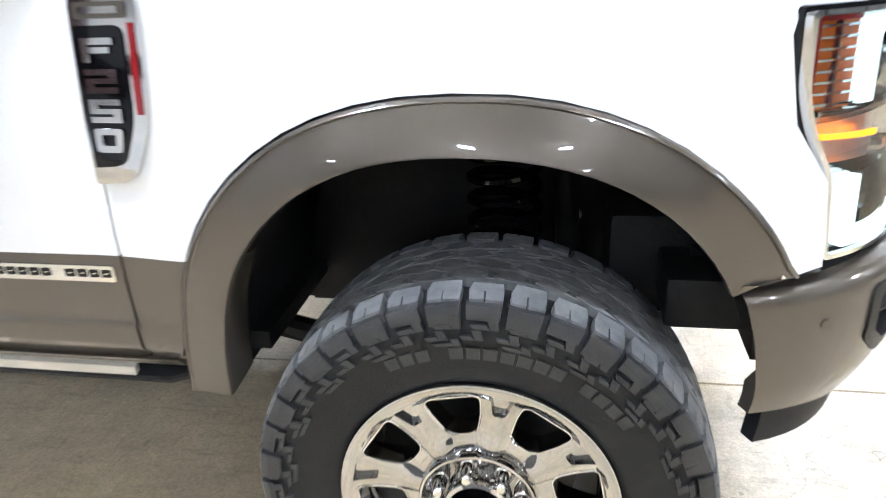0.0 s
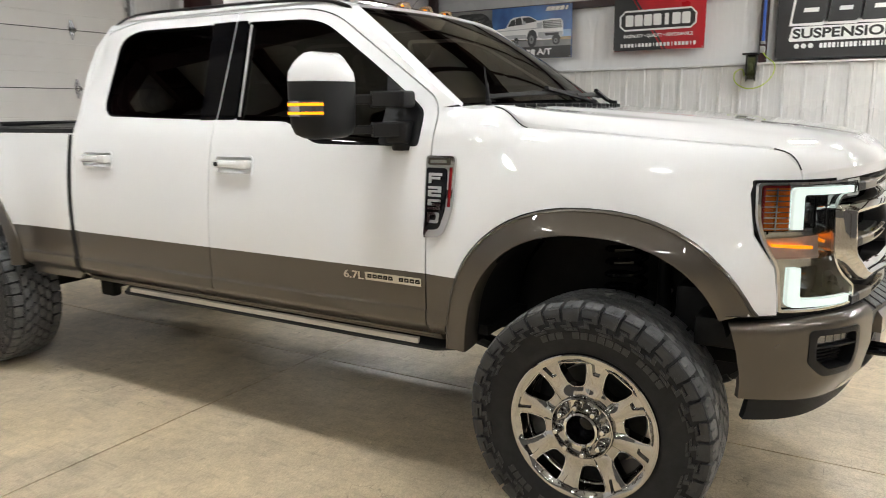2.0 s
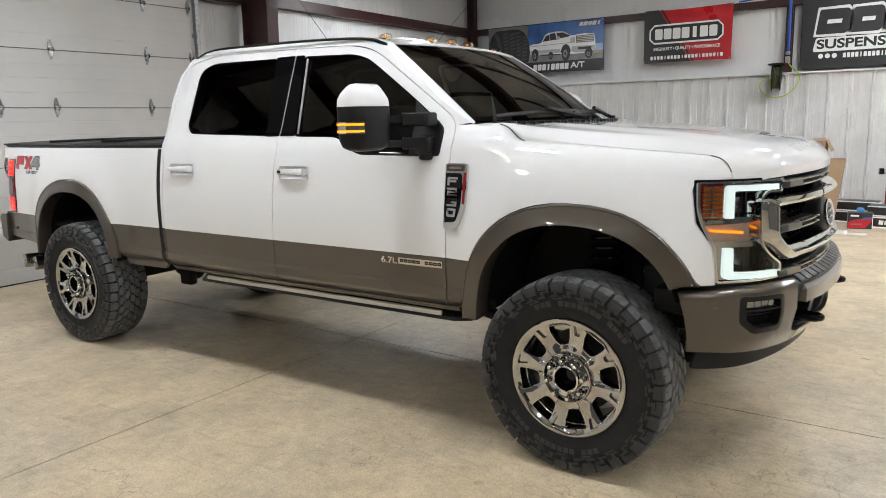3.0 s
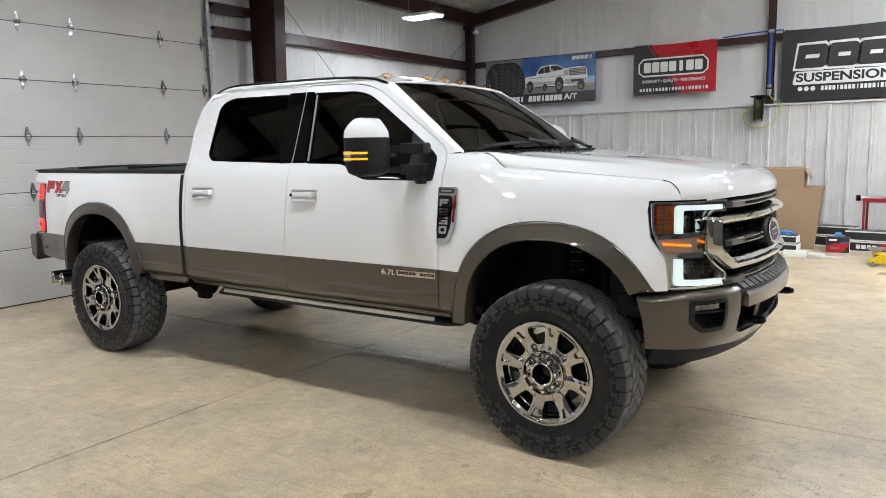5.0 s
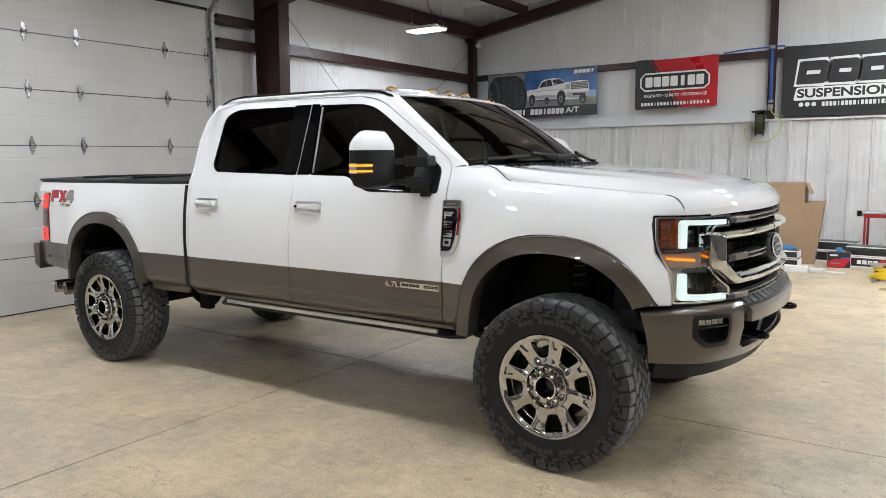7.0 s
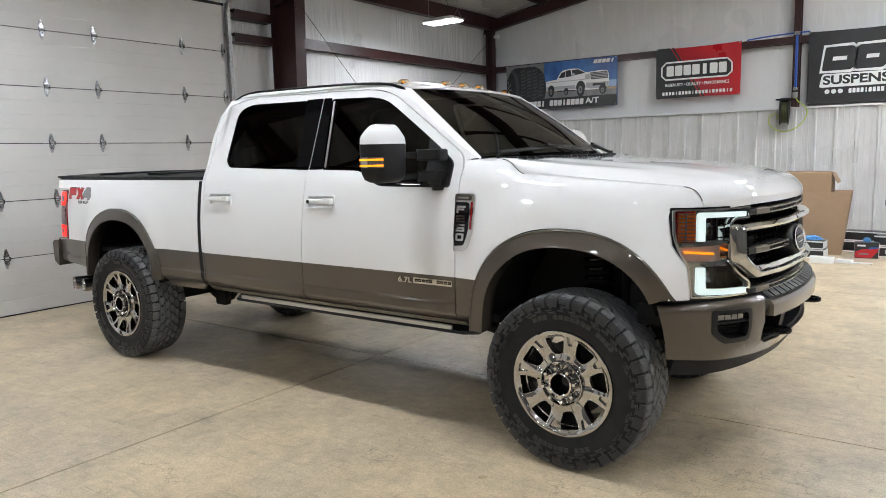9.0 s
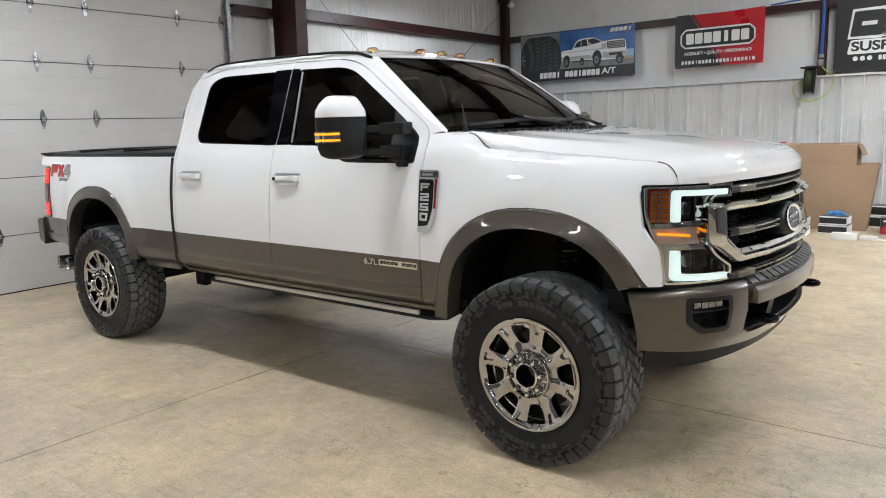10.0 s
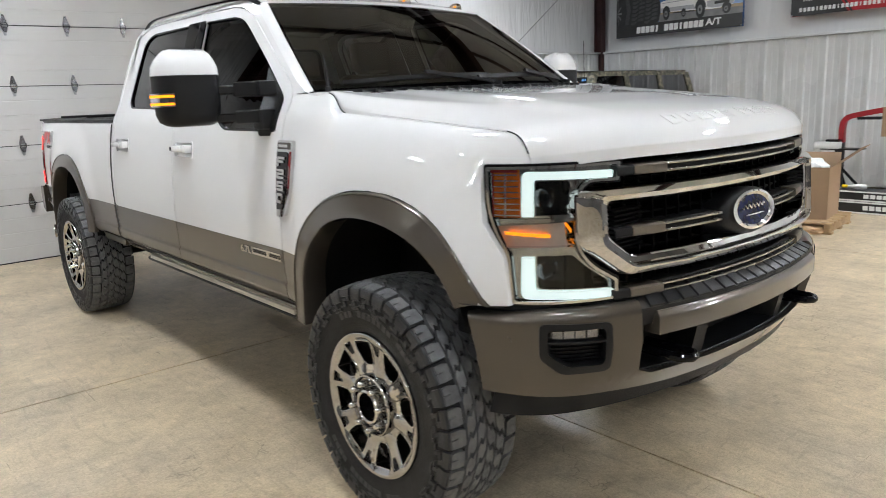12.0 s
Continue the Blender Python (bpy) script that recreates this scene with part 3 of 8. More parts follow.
for yy in (DOOR_Y1 + 0.03, DOOR_Y0 - 0.03):
    bm = bmesh.new()
    box(bm, 0.005, 0.065, yy - 0.02, yy - 0.017, 0.02, 3.55)
    box(bm, 0.005, 0.008, yy - 0.02, yy + 0.02, 0.02, 3.55)
    box(bm, 0.062, 0.065, yy - 0.02, yy + 0.02, 0.02, 3.55)
    for p in [(a, b) for a, b in zip(span(0, 80, 5), span(0, 80, 5)[1:])]:
        q = [radians(v) for v in p]
        loft(bm, [[(0.38 - r * math.cos(t) + 0.0, yy + w, 3.55 + r * math.sin(t)) for r, w in ((0.375, -0.02), (0.375, 0.02), (0.315, 0.02), (0.315, -0.02))] for t in q])
    box(bm, 0.38, 3.9, yy - 0.02, yy + 0.02, 3.865, 3.925)
    box(bm, -0.06, 0.0, yy + 0.04, yy + 0.085, 0.0, 3.75)
    part("track", bm, GALV, door)
    bm = bmesh.new()
    for z in span(0.5, 3.3, 5):
        box(bm, -0.06, 0.03, yy + 0.005, yy + 0.06, z, z + 0.05, 0.003)
    part("track_brackets", bm, GALV, door)
part("header_seal", boxed(-0.02, 0.01, DOOR_Y0, DOOR_Y1, 3.695, 3.73), BLACK, door)
bm = tube(bmesh.new(), [(0.10, DOOR_Y0 - 0.1, 3.95), (0.10, DOOR_Y1 + 0.1, 3.95)], 0.016, 10)
tube(bm, [(0.10, -1.2, 3.95), (0.10, 0.9, 3.95)], 0.05, 14)
part("torsion_spring", bm, GALV, door)
bm = bmesh.new()
lathe(bm, [(0.0, -0.03), (0.09, -0.03), (0.09, -0.02), (0.07, -0.01), (0.07, 0.01), (0.09, 0.02), (0.09, 0.03), (0.0, 0.03)], 24, m=Matrix.Translation((0.10, DOOR_Y1 + 0.01, 3.95)))
part("cable_drum", bm, GALV, door)

# ceiling lamps in rows; north ones from x 0.9 on are added wall light
LAMP_XY = [(x, 5.35) for x in (-5.25, 0.9, 3.0, 5.1, 7.2, 9.3)] + [(x, -1.8) for x in (-5.0, -1.45, 2.1, 5.65, 9.2)] + [(-5.4 + 2.4 * k, y) for y in (-5.95, -11.4) for k in range(8)]


def highbay():
    lamp = thing("ceiling_lamp", pose(0, 0, 0), "white linear LED shop light hanging on thin chains", "ceiling lamp", "ceiling lamps")
    bm = box(bmesh.new(), -0.31, 0.31, -0.15, 0.15, 0.0, 0.035, 0.008)
    box(bm, -0.2, 0.2, -0.05, 0.05, 0.035, 0.075, 0.006)
    part("housing", bm, PRINTWHITE, lamp)
    part("diffuser", boxed(-0.29, 0.29, -0.135, 0.135, -0.012, -0.001, 0.003), LED, lamp, "glowing white diffuser")
    for s in (-1, 1):
        bm = tube(bmesh.new(), [(s * 0.28, -0.11, 0.03), (s * 0.28, 0, 0.16), (s * 0.28, 0.11, 0.03)], 0.003, 5)
        tube(bm, [(s * 0.28, 0, 0.16), (s * 0.28, 0, 0.98)], 0.003, 5)
        part("chain", bm, GALV, lamp)
    part("cord", tube(bmesh.new(), smooth_path([(0.05, 0, 0.07), (0.09, 0.02, 0.25), (0.02, 0, 0.45), (0.0, 0, 0.98)], 4), 0.005, 6), BLACK, lamp)
    return lamp


lamp0 = highbay()
for i, (x, y) in enumerate(LAMP_XY):
    z = roof_z(x) - 0.99
    if i == 0:
        lamp0.matrix_basis = pose(x, y, z)
    else:
        # made-up sizes: short over the south, wide in the north to brighten the wall
        copy_thing(lamp0, pose(x, y, z) @ Matrix.Diagonal((0.44, 1, 1, 1) if y < -5 else (1.15, 1.8, 1, 1) if y > 5 else (1, 1, 1, 1)))


# ---- the pickup truck: x ahead from the front axle, y to its left ----
truck = thing("pickup_truck", pose(0, 0, 0), "lifted white crew-cab pickup, stone-gray lower body, chrome grille, mud tyres", "pickup truck")
WHEELBASE, AXLE_Z, HUB_Y = 4.06, 0.46, 1.02
TWO_TONE = 0.948


def bow(y):
    return 0.05 * max(0.0, 1 - (y / 0.75) ** 2) ** 2


def front_x(y, z):
    """The nose in plan: bowed across, leaning back upwards."""
    return 0.2 + 0.65 * max(0.0, 1 - abs(y / 0.95) ** 3.5) ** (1 / 3.5) - 0.06 * (z - 1.0) + bow(y)


def hood_front(y):
    return front_x(y, 1.38) - 0.026 * smoothstep(0.6, 0.85, abs(y))


def hood_edge(x):
    """Half width of the hood at its seam."""
    return 0.877 - 0.032 * (x + 0.308) - 0.030 * smoothstep(-0.30, -0.44, x)


def hood_z(x, y):
    y = abs(y)
    half = 0.877 - 0.032 * (x + 0.308)
    d = max(0.0, hood_front(min(y, 0.84)) - x)
    edge = 1.455 + 0.075 * d - 0.075 * math.exp(-d / 0.025)
    mid = 1.400 + 0.085 * (1 - math.exp(-d / 0.05)) + 0.13 * (d / 1.1) ** 1.15 + 0.012 * smoothstep(0.66, 0.48, y) * smoothstep(0.0, 0.35, d)
    flank = 0.36 - 0.31 * smoothstep(0.15, 0.95, d)
    z = edge + (mid - edge) * (1 - (1 - min(1.0, max(0.0, half - y) / flank)) ** 2.2)
    return z - 0.044 * (max(0.0, 0.35 - x) / 0.73) ** 1.5 * (1 - (min(y, 0.85) / 0.85) ** 3)


def side_base(x, z):
    """Half width of the body."""
    low = 0.988 - 0.055 * ((z - 1.02) / 0.5) ** 2
    high = 0.900 - 0.375 * (z - 1.56)
    w = low + (high - low) * smoothstep(1.46, 1.60, z)
    w += 0.007 * smoothstep(0.800, 0.788, z) - 0.030 * smoothstep(0.742, 0.690, z)
    w += 0.022 * smoothstep(0.0, 0.4, x) * smoothstep(0.60, 0.50, x) * smoothstep(1.2, 1.0, z)
    if x > -0.6:
        w -= 0.036 * smoothstep(-0.6, 0.2, x)
    if z > 0.7:
        for cx, swell in ((-0.03, 0.026), (-4.10, 0.022)):
            if abs(x - cx) < 0.8:
                w += swell * smoothstep(0.88, 0.62, math.hypot(x - cx, z - 0.68)) * smoothstep(0.72, 0.42, abs(x - cx))
    if x > 0.2:
        q = (x - 0.2 + 0.06 * (z - 1)) / 0.65
        w *= max(0.001, 1 - max(0.0, q) ** 3.5) ** (1 / 3.5)
    if x < -4.4:
        w -= 0.045 * ((-4.4 - x) / 0.72) ** 2
    return w


def side_w(x, z):
    w = side_base(min(x, 0.80), z)
    if x > -0.68:
        xe = min(max(x, -0.46), 0.6)
        rim = hood_edge(xe) + 0.05 * smoothstep(-0.46, -0.68, x)
        top = hood_z(xe, hood_edge(xe)) + (1.60 - hood_z(xe, hood_edge(xe))) * smoothstep(-0.46, -0.58, x)
        turn = max(0.0, side_base(min(x, 0.60), top - 0.05) - rim - 0.004)
        k = (z - (top - 0.10)) / 0.10
        if k > 0:
            w -= turn * (1 - math.sqrt(max(0.0, 1 - min(k, 1) ** 2)))
    return w


def on_side(s, off=0.0):
    return lambda u, v: Vector((u, s * (side_w(u, v) + off), v))


def arch(cx, left, right, height, z0, n=2.3, steps=26):
    """An arch from its rear foot over the top to its front foot, as (x, z)."""
    pts = []
    for i in range(steps + 1):
        t = math.pi * (1 - i / steps)
        c, s_ = math.cos(t), math.sin(t)
        pts.append((cx + (left if c < 0 else right) * math.copysign(abs(c) ** (2 / n), c), z0 + height * abs(s_) ** (2 / n)))
    return pts


F_OUT = dict(cx=-0.030, left=0.557, right=0.620, height=0.589, z0=0.657)
F_IN = dict(cx=-0.02, left=0.474, right=0.500, height=0.498, z0=0.657)
R_OUT = dict(cx=-4.10, left=0.565, right=0.575, height=0.60, z0=0.65)
R_IN = dict(cx=-4.09, left=0.49, right=0.49, height=0.505, z0=0.65)


def tone(u, v):
    return 1 if v < TWO_TONE else 0


def grid(a, b, step):
    return span(a, b, max(1, round((b - a) / step)))


# the cream of the mirrored floor is put into this strip's colour
BRIGHT = material("floor_tinted_aluminium", (0.60, 0.56, 0.49), 0.4, metal=0.2, var=0.05, scale=40, stretch=(0.2, 6, 6))


def body_side(s):
    R = (0, s, 0)
    zs = grid(0.64, 2.1, 0.035) + [0.70, 0.71, 0.72, 0.73, 0.742, 0.788, 0.792, 0.796, 0.80]
    # front fender
    o = [p for p in arch(**F_OUT)]
    fl = [(x - 0.004, z + 0.004) for x, z in o if z > 0.935 or x < 0]
    top = [(x, hood_z(x, 0.877 - 0.032 * (x + 0.308)) - 0.003) for x in span(0.626, -0.29, 18)] + [(x, hood_z(x, hood_edge(x)) - 0.003) for x in span(-0.31, -0.455, 6)] + [(-0.49, 1.607), (-0.53, 1.608), (-0.59, 1.604), (-0.66, 1.600)]
    outline = [(-0.688, 0.694), (-0.625, 0.690)] + [(x, z) for x, z in fl if z > 0.69] + [(0.515, 0.930), (0.594, 0.930), (0.592, 0.985), (0.578, 1.085), (0.512, 1.185), (0.502, 1.25), (0.492, 1.32), (0.500, 1.352), (0.54, 1.362), (0.632, 1.364), (0.632, 1.374)] + top + [(-0.664, 1.49)]
    bm = panel(outline, on_side(s), R, us=grid(-0.68, 0.66, 0.03), vs=grid(0.66, 1.6, 0.02) + [TWO_TONE], mat_at=lambda u, v: 1 if v < TWO_TONE and u < 0 else 0)
    part("fender", bm, [WHITE, STONE], truck, "white fender with stone-gray lower corner")
    # front door
    outline = F_DOOR = rounded([(-0.695, 0.694), (-0.672, 1.56), (-0.69, 1.632), (-0.8, 1.704), (-1.02, 1.842), (-1.279, 2.006), (-1.44, 2.05), (-1.904, 2.062), (-1.895, 1.55), (-1.928, 0.69)], [0.03, 0.05, 0.04, 0.1, 0.3, 0.12, 0.1, 0.02, 0.02, 0.03])
    WIN_F = rounded([(-0.738, 1.45), (-0.731, 1.52), (-0.739, 1.587), (-0.772, 1.617), (-0.956, 1.742), (-1.247, 1.924), (-1.34, 1.978), (-1.449, 2.005), (-1.834, 2.017), (-1.782, 1.553), (-1.444, 1.547), (-1.363, 1.5), (-1.275, 1.453)], [0.02, 0.05, 0.03, 0.04, 0.2, 0.1, 0.1, 0.1, 0.03, 0.03, 0.06, 0.05, 0.06])
    HAND = [rounded([(x - 0.112, 1.308), (x + 0.122, 1.308), (x + 0.122, 1.390), (x - 0.112, 1.390)], 0.018) for x in (-1.747, -2.765)]
    bm = panel(outline, on_side(s), R, holes=[WIN_F, HAND[0]], us=grid(-1.9, -0.7, 0.05), vs=zs + [TWO_TONE], mat_at=tone)
    fd = part("front_door", bm, [WHITE, STONE], truck, "white front door with stone-gray lower band")
    # rear door
    outline = R_DOOR = rounded([(-1.933, 0.69), (-1.9, 1.55), (-1.909, 2.062), (-2.656, 2.071), (-2.888, 2.025), (-2.961, 1.934), (-2.958, 1.585), (-2.955, 1.42), (-2.975, 0.698)], [0.03, 0.02, 0.02, 0.1, 0.12, 0.1, 0.2, 0.2, 0.04])
    WIN_R = rounded([(-2.004, 1.556), (-2.059, 2.019), (-2.655, 2.025), (-2.775, 1.979), (-2.784, 1.62), (-2.729, 1.575)], [0.03, 0.03, 0.1, 0.1, 0.04, 0.03])
    bm = panel(outline, on_side(s), R, holes=[WIN_R, HAND[1]], us=grid(-2.95, -1.9, 0.05), vs=zs + [TWO_TONE], mat_at=tone)
    rd = part("rear_door", bm, [WHITE, STONE], truck, "white rear door with stone-gray lower band")
    # windows with dark trim
    for door_, win, a, b in ((fd, WIN_F, -1.85, -0.7), (rd, WIN_R, -2.8, -1.95)):
        c = Vector((sum(p[0] for p in win) / len(win), sum(p[1] for p in win) / len(win)))
        inner = [tuple(Vector(p) + (c - Vector(p)).normalized() * 0.012) for p in win]
        bm = panel(win, on_side(s, -0.004), R, holes=[inner], us=grid(a, b, 0.08), vs=zs, lip=0.012)
        part("window_seal", bm, GLOSS, door_)
        bm = panel(inner, on_side(s, -0.014), R, us=grid(a, b, 0.08), vs=zs, lip=0.004)
        g = part("window_glass", bm, TINT, door_, "dark tinted side glass")
    # black pillar cover between the windows
    pil = [(-1.776, 1.556), (-1.829, 2.023), (-1.9, 2.025), (-1.893, 1.555)]
    part("pillar_cover", panel(rounded(pil, 0.008), on_side(s, 0.003), R, vs=zs, lip=0.01), PILLAR, fd, "gloss black pillar cover")
    pil = [(-1.902, 1.555), (-1.909, 2.025), (-2.065, 2.025), (-2.013, 1.553)]
    part("pillar_cover", panel(rounded(pil, 0.008), on_side(s, 0.003), R, vs=zs, lip=0.01), PILLAR, rd, "gloss black pillar cover")
    bm = tube(bmesh.new(), [on_side(s, -0.002)(x, z) for x, z in ((-1.756, 1.57), (-1.782, 1.802), (-1.804, 2))], 0.006, 6)
    part("window_channel", bm, STEEL, fd)
    # cab shell behind the doors: pillars, sills and roof rail
    outline = [(-0.655, 1.604), (-0.6, 1.612), (-0.7, 1.676), (-0.82, 1.755), (-0.95, 1.842), (-1.1, 1.942), (-1.22, 2.02), (-1.359, 2.082), (-1.643, 2.104), (-2.555, 2.118), (-2.758, 2.111), (-2.889, 2.066), (-2.977, 1.954), (-3.005, 1.802), (-2.992, 1.548), (-2.992, 0.70), (-2.96, 0.676), (-0.683, 0.674), (-0.677, 0.9), (-0.655, 1.48)]
    ring_ = offset2d(F_DOOR[:48] + R_DOOR[12:], 0.006)
    bm = panel(outline, lambda u, v: Vector((u, s * (side_w(u, v) - 0.05 * smoothstep(2.06, 2.115, v)), v)), R, holes=[ring_], us=grid(-2.95, -0.65, 0.08), vs=zs, mat_at=tone, lip=0.03)
    part("cab_side", bm, [WHITE, STONE], truck, "white cab pillars and sills")
    # black sheet behind the doors puts shade into the panel gaps
    jamb = [(-0.60, 0.67), (-0.60, 1.60), (-0.70, 1.655), (-1.308, 2.055), (-1.541, 2.081), (-2.656, 2.091), (-2.919, 2.035), (-3.005, 1.903), (-3.0, 1.54), (-3.0, 0.67)]
    part("door_gap_backing", panel(jamb, on_side(s, -0.032), R, holes=[offset2d(WIN_F, 0.02), offset2d(WIN_R, 0.02)], us=grid(-2.95, -0.65, 0.1), vs=zs, lip=0.0), MATTE, truck)
    # bed side
    o = [p for p in arch(**R_OUT)][::-1]
    fl = [(x, z + 0.004) for x, z in o]
    outline = [(-3.034, 1.484), (-3.034, 0.69), (-3.07, 0.655), (-3.50, 0.652)] + [(x, z) for x, z in fl if z > 0.66] + [(-4.68, 0.70), (-5.20, 0.745), (-5.21, 0.938), (-5.0, 0.946), (-4.985, 1.07), (-4.99, 1.27), (-4.975, 1.38), (-4.99, 1.406), (-5.225, 1.406), (-5.225, 1.484)]
    bm = panel(outline, on_side(s), R, us=grid(-5.20, -3.02, 0.05), vs=zs + [TWO_TONE], mat_at=tone)
    bed = part("bed_side", bm, [WHITE, STONE], truck, "white bed side with stone-gray lower band")
    part("bed_rail_cap", loft(bmesh.new(), [[(x, s * (side_w(x, 1.52) + a), z) for a, z in ((-0.002, 1.485), (0.004, 1.490), (0.002, 1.509), (-0.02, 1.514), (-0.12, 1.514), (-0.12, 1.485))] for x in span(-5.225, -3.02, 12)]), BLACK, truck)
    # near-flush black strip that stands in for the shade in the cab-to-bed gap
    part("cab_gap_shade", panel([(-3.033, 0.70), (-2.993, 0.70), (-2.993, 1.478), (-3.033, 1.478)], on_side(s, -0.003), R, vs=zs, lip=0.05), MATTE, truck, "black strip painting the shaded gap between cab and bed")
    # wheel-arch flares
    for oo, ii, lo, end, nm in ((F_OUT, F_IN, 0.655, 0.929, "flare"), (R_OUT, R_IN, 0.66, 0.70, "flare")):
        a, b = arch(**oo, steps=40), arch(**ii, steps=40)
        rings = []
        for (xo, zo), (xi, zi) in zip(a, b):
            if xo > oo["cx"] and zo < end + 0.012:
                zo, zi = max(zo, end), max(zi, end)
            yo = side_w(xo, min(max(zo, 0.82), 1.3))
            yi = max(yo + 0.012, 1.022 - (0.045 * smoothstep(oo["cx"] + 0.1, oo["cx"] + 0.6, xi) + 0.035 * smoothstep(oo["cx"] - 0.25, oo["cx"] - 0.45, xi) if oo is F_OUT else 0.0))
            mid = lambda q, k: (xo + (xi - xo) * q, s * (yo + (yi - yo) * q + k), zo + (zi - zo) * q)
            rings.append([mid(0, -0.015), mid(0, 0.004), mid(0.025, 0.010), mid(0.07, 0.012), mid(0.11, 0.007), mid(0.5, 0.006), mid(0.90, 0.010), mid(0.97, 0.008), mid(1.0, 0.0), mid(1.0, -0.008), (xi, s * (yi - 0.06), zi + 0.004), (xi, s * (yi - 0.10), zi + 0.01)])
        bm = loft(bmesh.new(), rings, closed=False)
        if s > 0:
            bmesh.ops.reverse_faces(bm, faces=bm.faces[:])
        part(nm, bm, STONE, truck, "stone-gray wheel-arch flare", angle=50)
        # black inner liner
        liner = [[(xi, s * y, zi + 0.012 + 0.05 * (0.95 - y)) for y in (0.97, 0.9, 0.75, 0.62, 0.50)] for xi, zi in b if oo is R_OUT or xi < 0 or zi > 0.80]
        part("wheel_liner", loft(bmesh.new(), liner, closed=False), MATTE, truck, angle=80)
        wellb = loft(bmesh.new(), [[(xi, s * 0.52, zi), (xi, s * 0.52, 0.62)] for xi, zi in b], closed=False)
        part("inner_wheel_house", wellb, MATTE, truck)
    # rocker and running board
    part("rocker", loft(bmesh.new(), [[(x, s * y, z) for y, z in ((0.950, 0.690), (0.925, 0.662), (0.86, 0.652), (0.80, 0.66), (0.9, 0.70))] for x in (-2.96, -0.64)]), STONE, truck)
    board = part("running_board", loft(bmesh.new(), [[(x, s * (y + dy), z) for y, z in ((0.80, 0.642), (0.860, 0.646), (0.906, 0.616), (0.908, 0.608), (0.900, 0.596), (0.80, 0.606))] for x, dy in ((-2.76, -0.05), (-2.72, 0), (-0.70, 0), (-0.62, -0.05))]), BLACK, truck, "power running board with bright edge strip")
    part("bright_strip", loft(bmesh.new(), [[(x, s * y, z) for y, z in ((0.898, 0.645), (0.911, 0.640), (0.911, 0.619), (0.898, 0.624))] for x in (-2.66, -0.775)]), BRIGHT, board, "bright aluminium edge strip")
    for x in (-2.2, -1.2):
        part("step_bracket", boxed(x - 0.05, x + 0.05, min(s * 0.55, s * 0.86), max(s * 0.55, s * 0.86), 0.60, 0.64, 0.006), MATTE, board)
    # door handles
    for x, d_ in ((-2.765, rd), (-1.747, fd)):
        y = side_w(x, 1.34)
        hole = rounded([(x - 0.112, 1.308), (x + 0.122, 1.308), (x + 0.122, 1.390), (x - 0.112, 1.390)], 0.018)
        part("handle_bezel", panel(offset2d(hole, 0.006), on_side(s, 0.005), R, holes=[offset2d(hole, -0.004)], us=grid(x - 0.1, x + 0.1, 0.04), lip=0.008), WHITE, d_)
        scoop = lambda u, v, x=x: Vector((u, s * (side_w(u, v) - 0.004 - 0.034 * max(0.0, 1 - ((u - x - 0.005) / 0.115) ** 4) * max(0.0, 1 - ((v - 1.349) / 0.041) ** 2)), v))
        part("handle_recess", panel(hole, scoop, R, us=grid(x - 0.11, x + 0.12, 0.012), vs=grid(1.31, 1.39, 0.01), lip=0.0), WHITE, d_)
        bm = boxed(x - 0.096, x + 0.07, min(s * (y + 0.012), s * (y + 0.044)), max(s * (y + 0.012), s * (y + 0.044)), 1.338, 1.372, 0.012)
        box(bm, x - 0.10, x - 0.065, min(s * (y - 0.01), s * (y + 0.03)), max(s * (y - 0.01), s * (y + 0.03)), 1.343, 1.367, 0.006)
        box(bm, x + 0.045, x + 0.115, min(s * (y - 0.01), s * (y + 0.040)), max(s * (y - 0.01), s * (y + 0.040)), 1.334, 1.376, 0.010)
        part("door_handle", bm, WHITE, d_, "white pull handle")
        if d_ is fd:
            part("keyhole", boxed(x - 0.080, x - 0.056, min(s * (y + 0.042), s * (y + 0.0465)), max(s * (y + 0.042), s * (y + 0.0465)), 1.346, 1.364, 0.004), GLOSS, d_)
    return fd, rd, bed


fd_r, rd_r, bed_r = body_side(-1)
fd_l, rd_l, bed_l = body_side(1)

# roof
def roof_surface(x, y):
    edge = (abs(y) / 0.70) ** 4 * (1 - 0.6 * smoothstep(-1.48, -1.16, x))
    z = 2.128 - 0.012 * (y / 0.7) ** 2 - 0.030 * edge
    z -= 0.064 * smoothstep(-1.48, -1.10, x) ** 1.3 + 0.05 * smoothstep(-2.75, -2.97, x)
    return Vector((x, y, z))


def ws_top_x(y):
    return -1.20 + 0.085 * (1 - (y / 0.70) ** 2)


def ws_low_x(y):
    return -0.585 + 0.17 * (1 - (y / 0.80) ** 2)


ol = [(ws_top_x(y), y) for y in span(-0.688, 0.688, 16)] + [(-1.36, 0.694), (-2.74, 0.690)] + [(-2.95, 0.62), (-2.965, 0.0), (-2.95, -0.62)] + [(-2.74, -0.690), (-1.36, -0.694)]
part("roof", panel(ol, roof_surface, (0, 0, 1), us=grid(-2.95, -1.05, 0.06), vs=grid(-0.72, 0.72, 0.06), lip=0.03), WHITE, truck, "white cab roof")
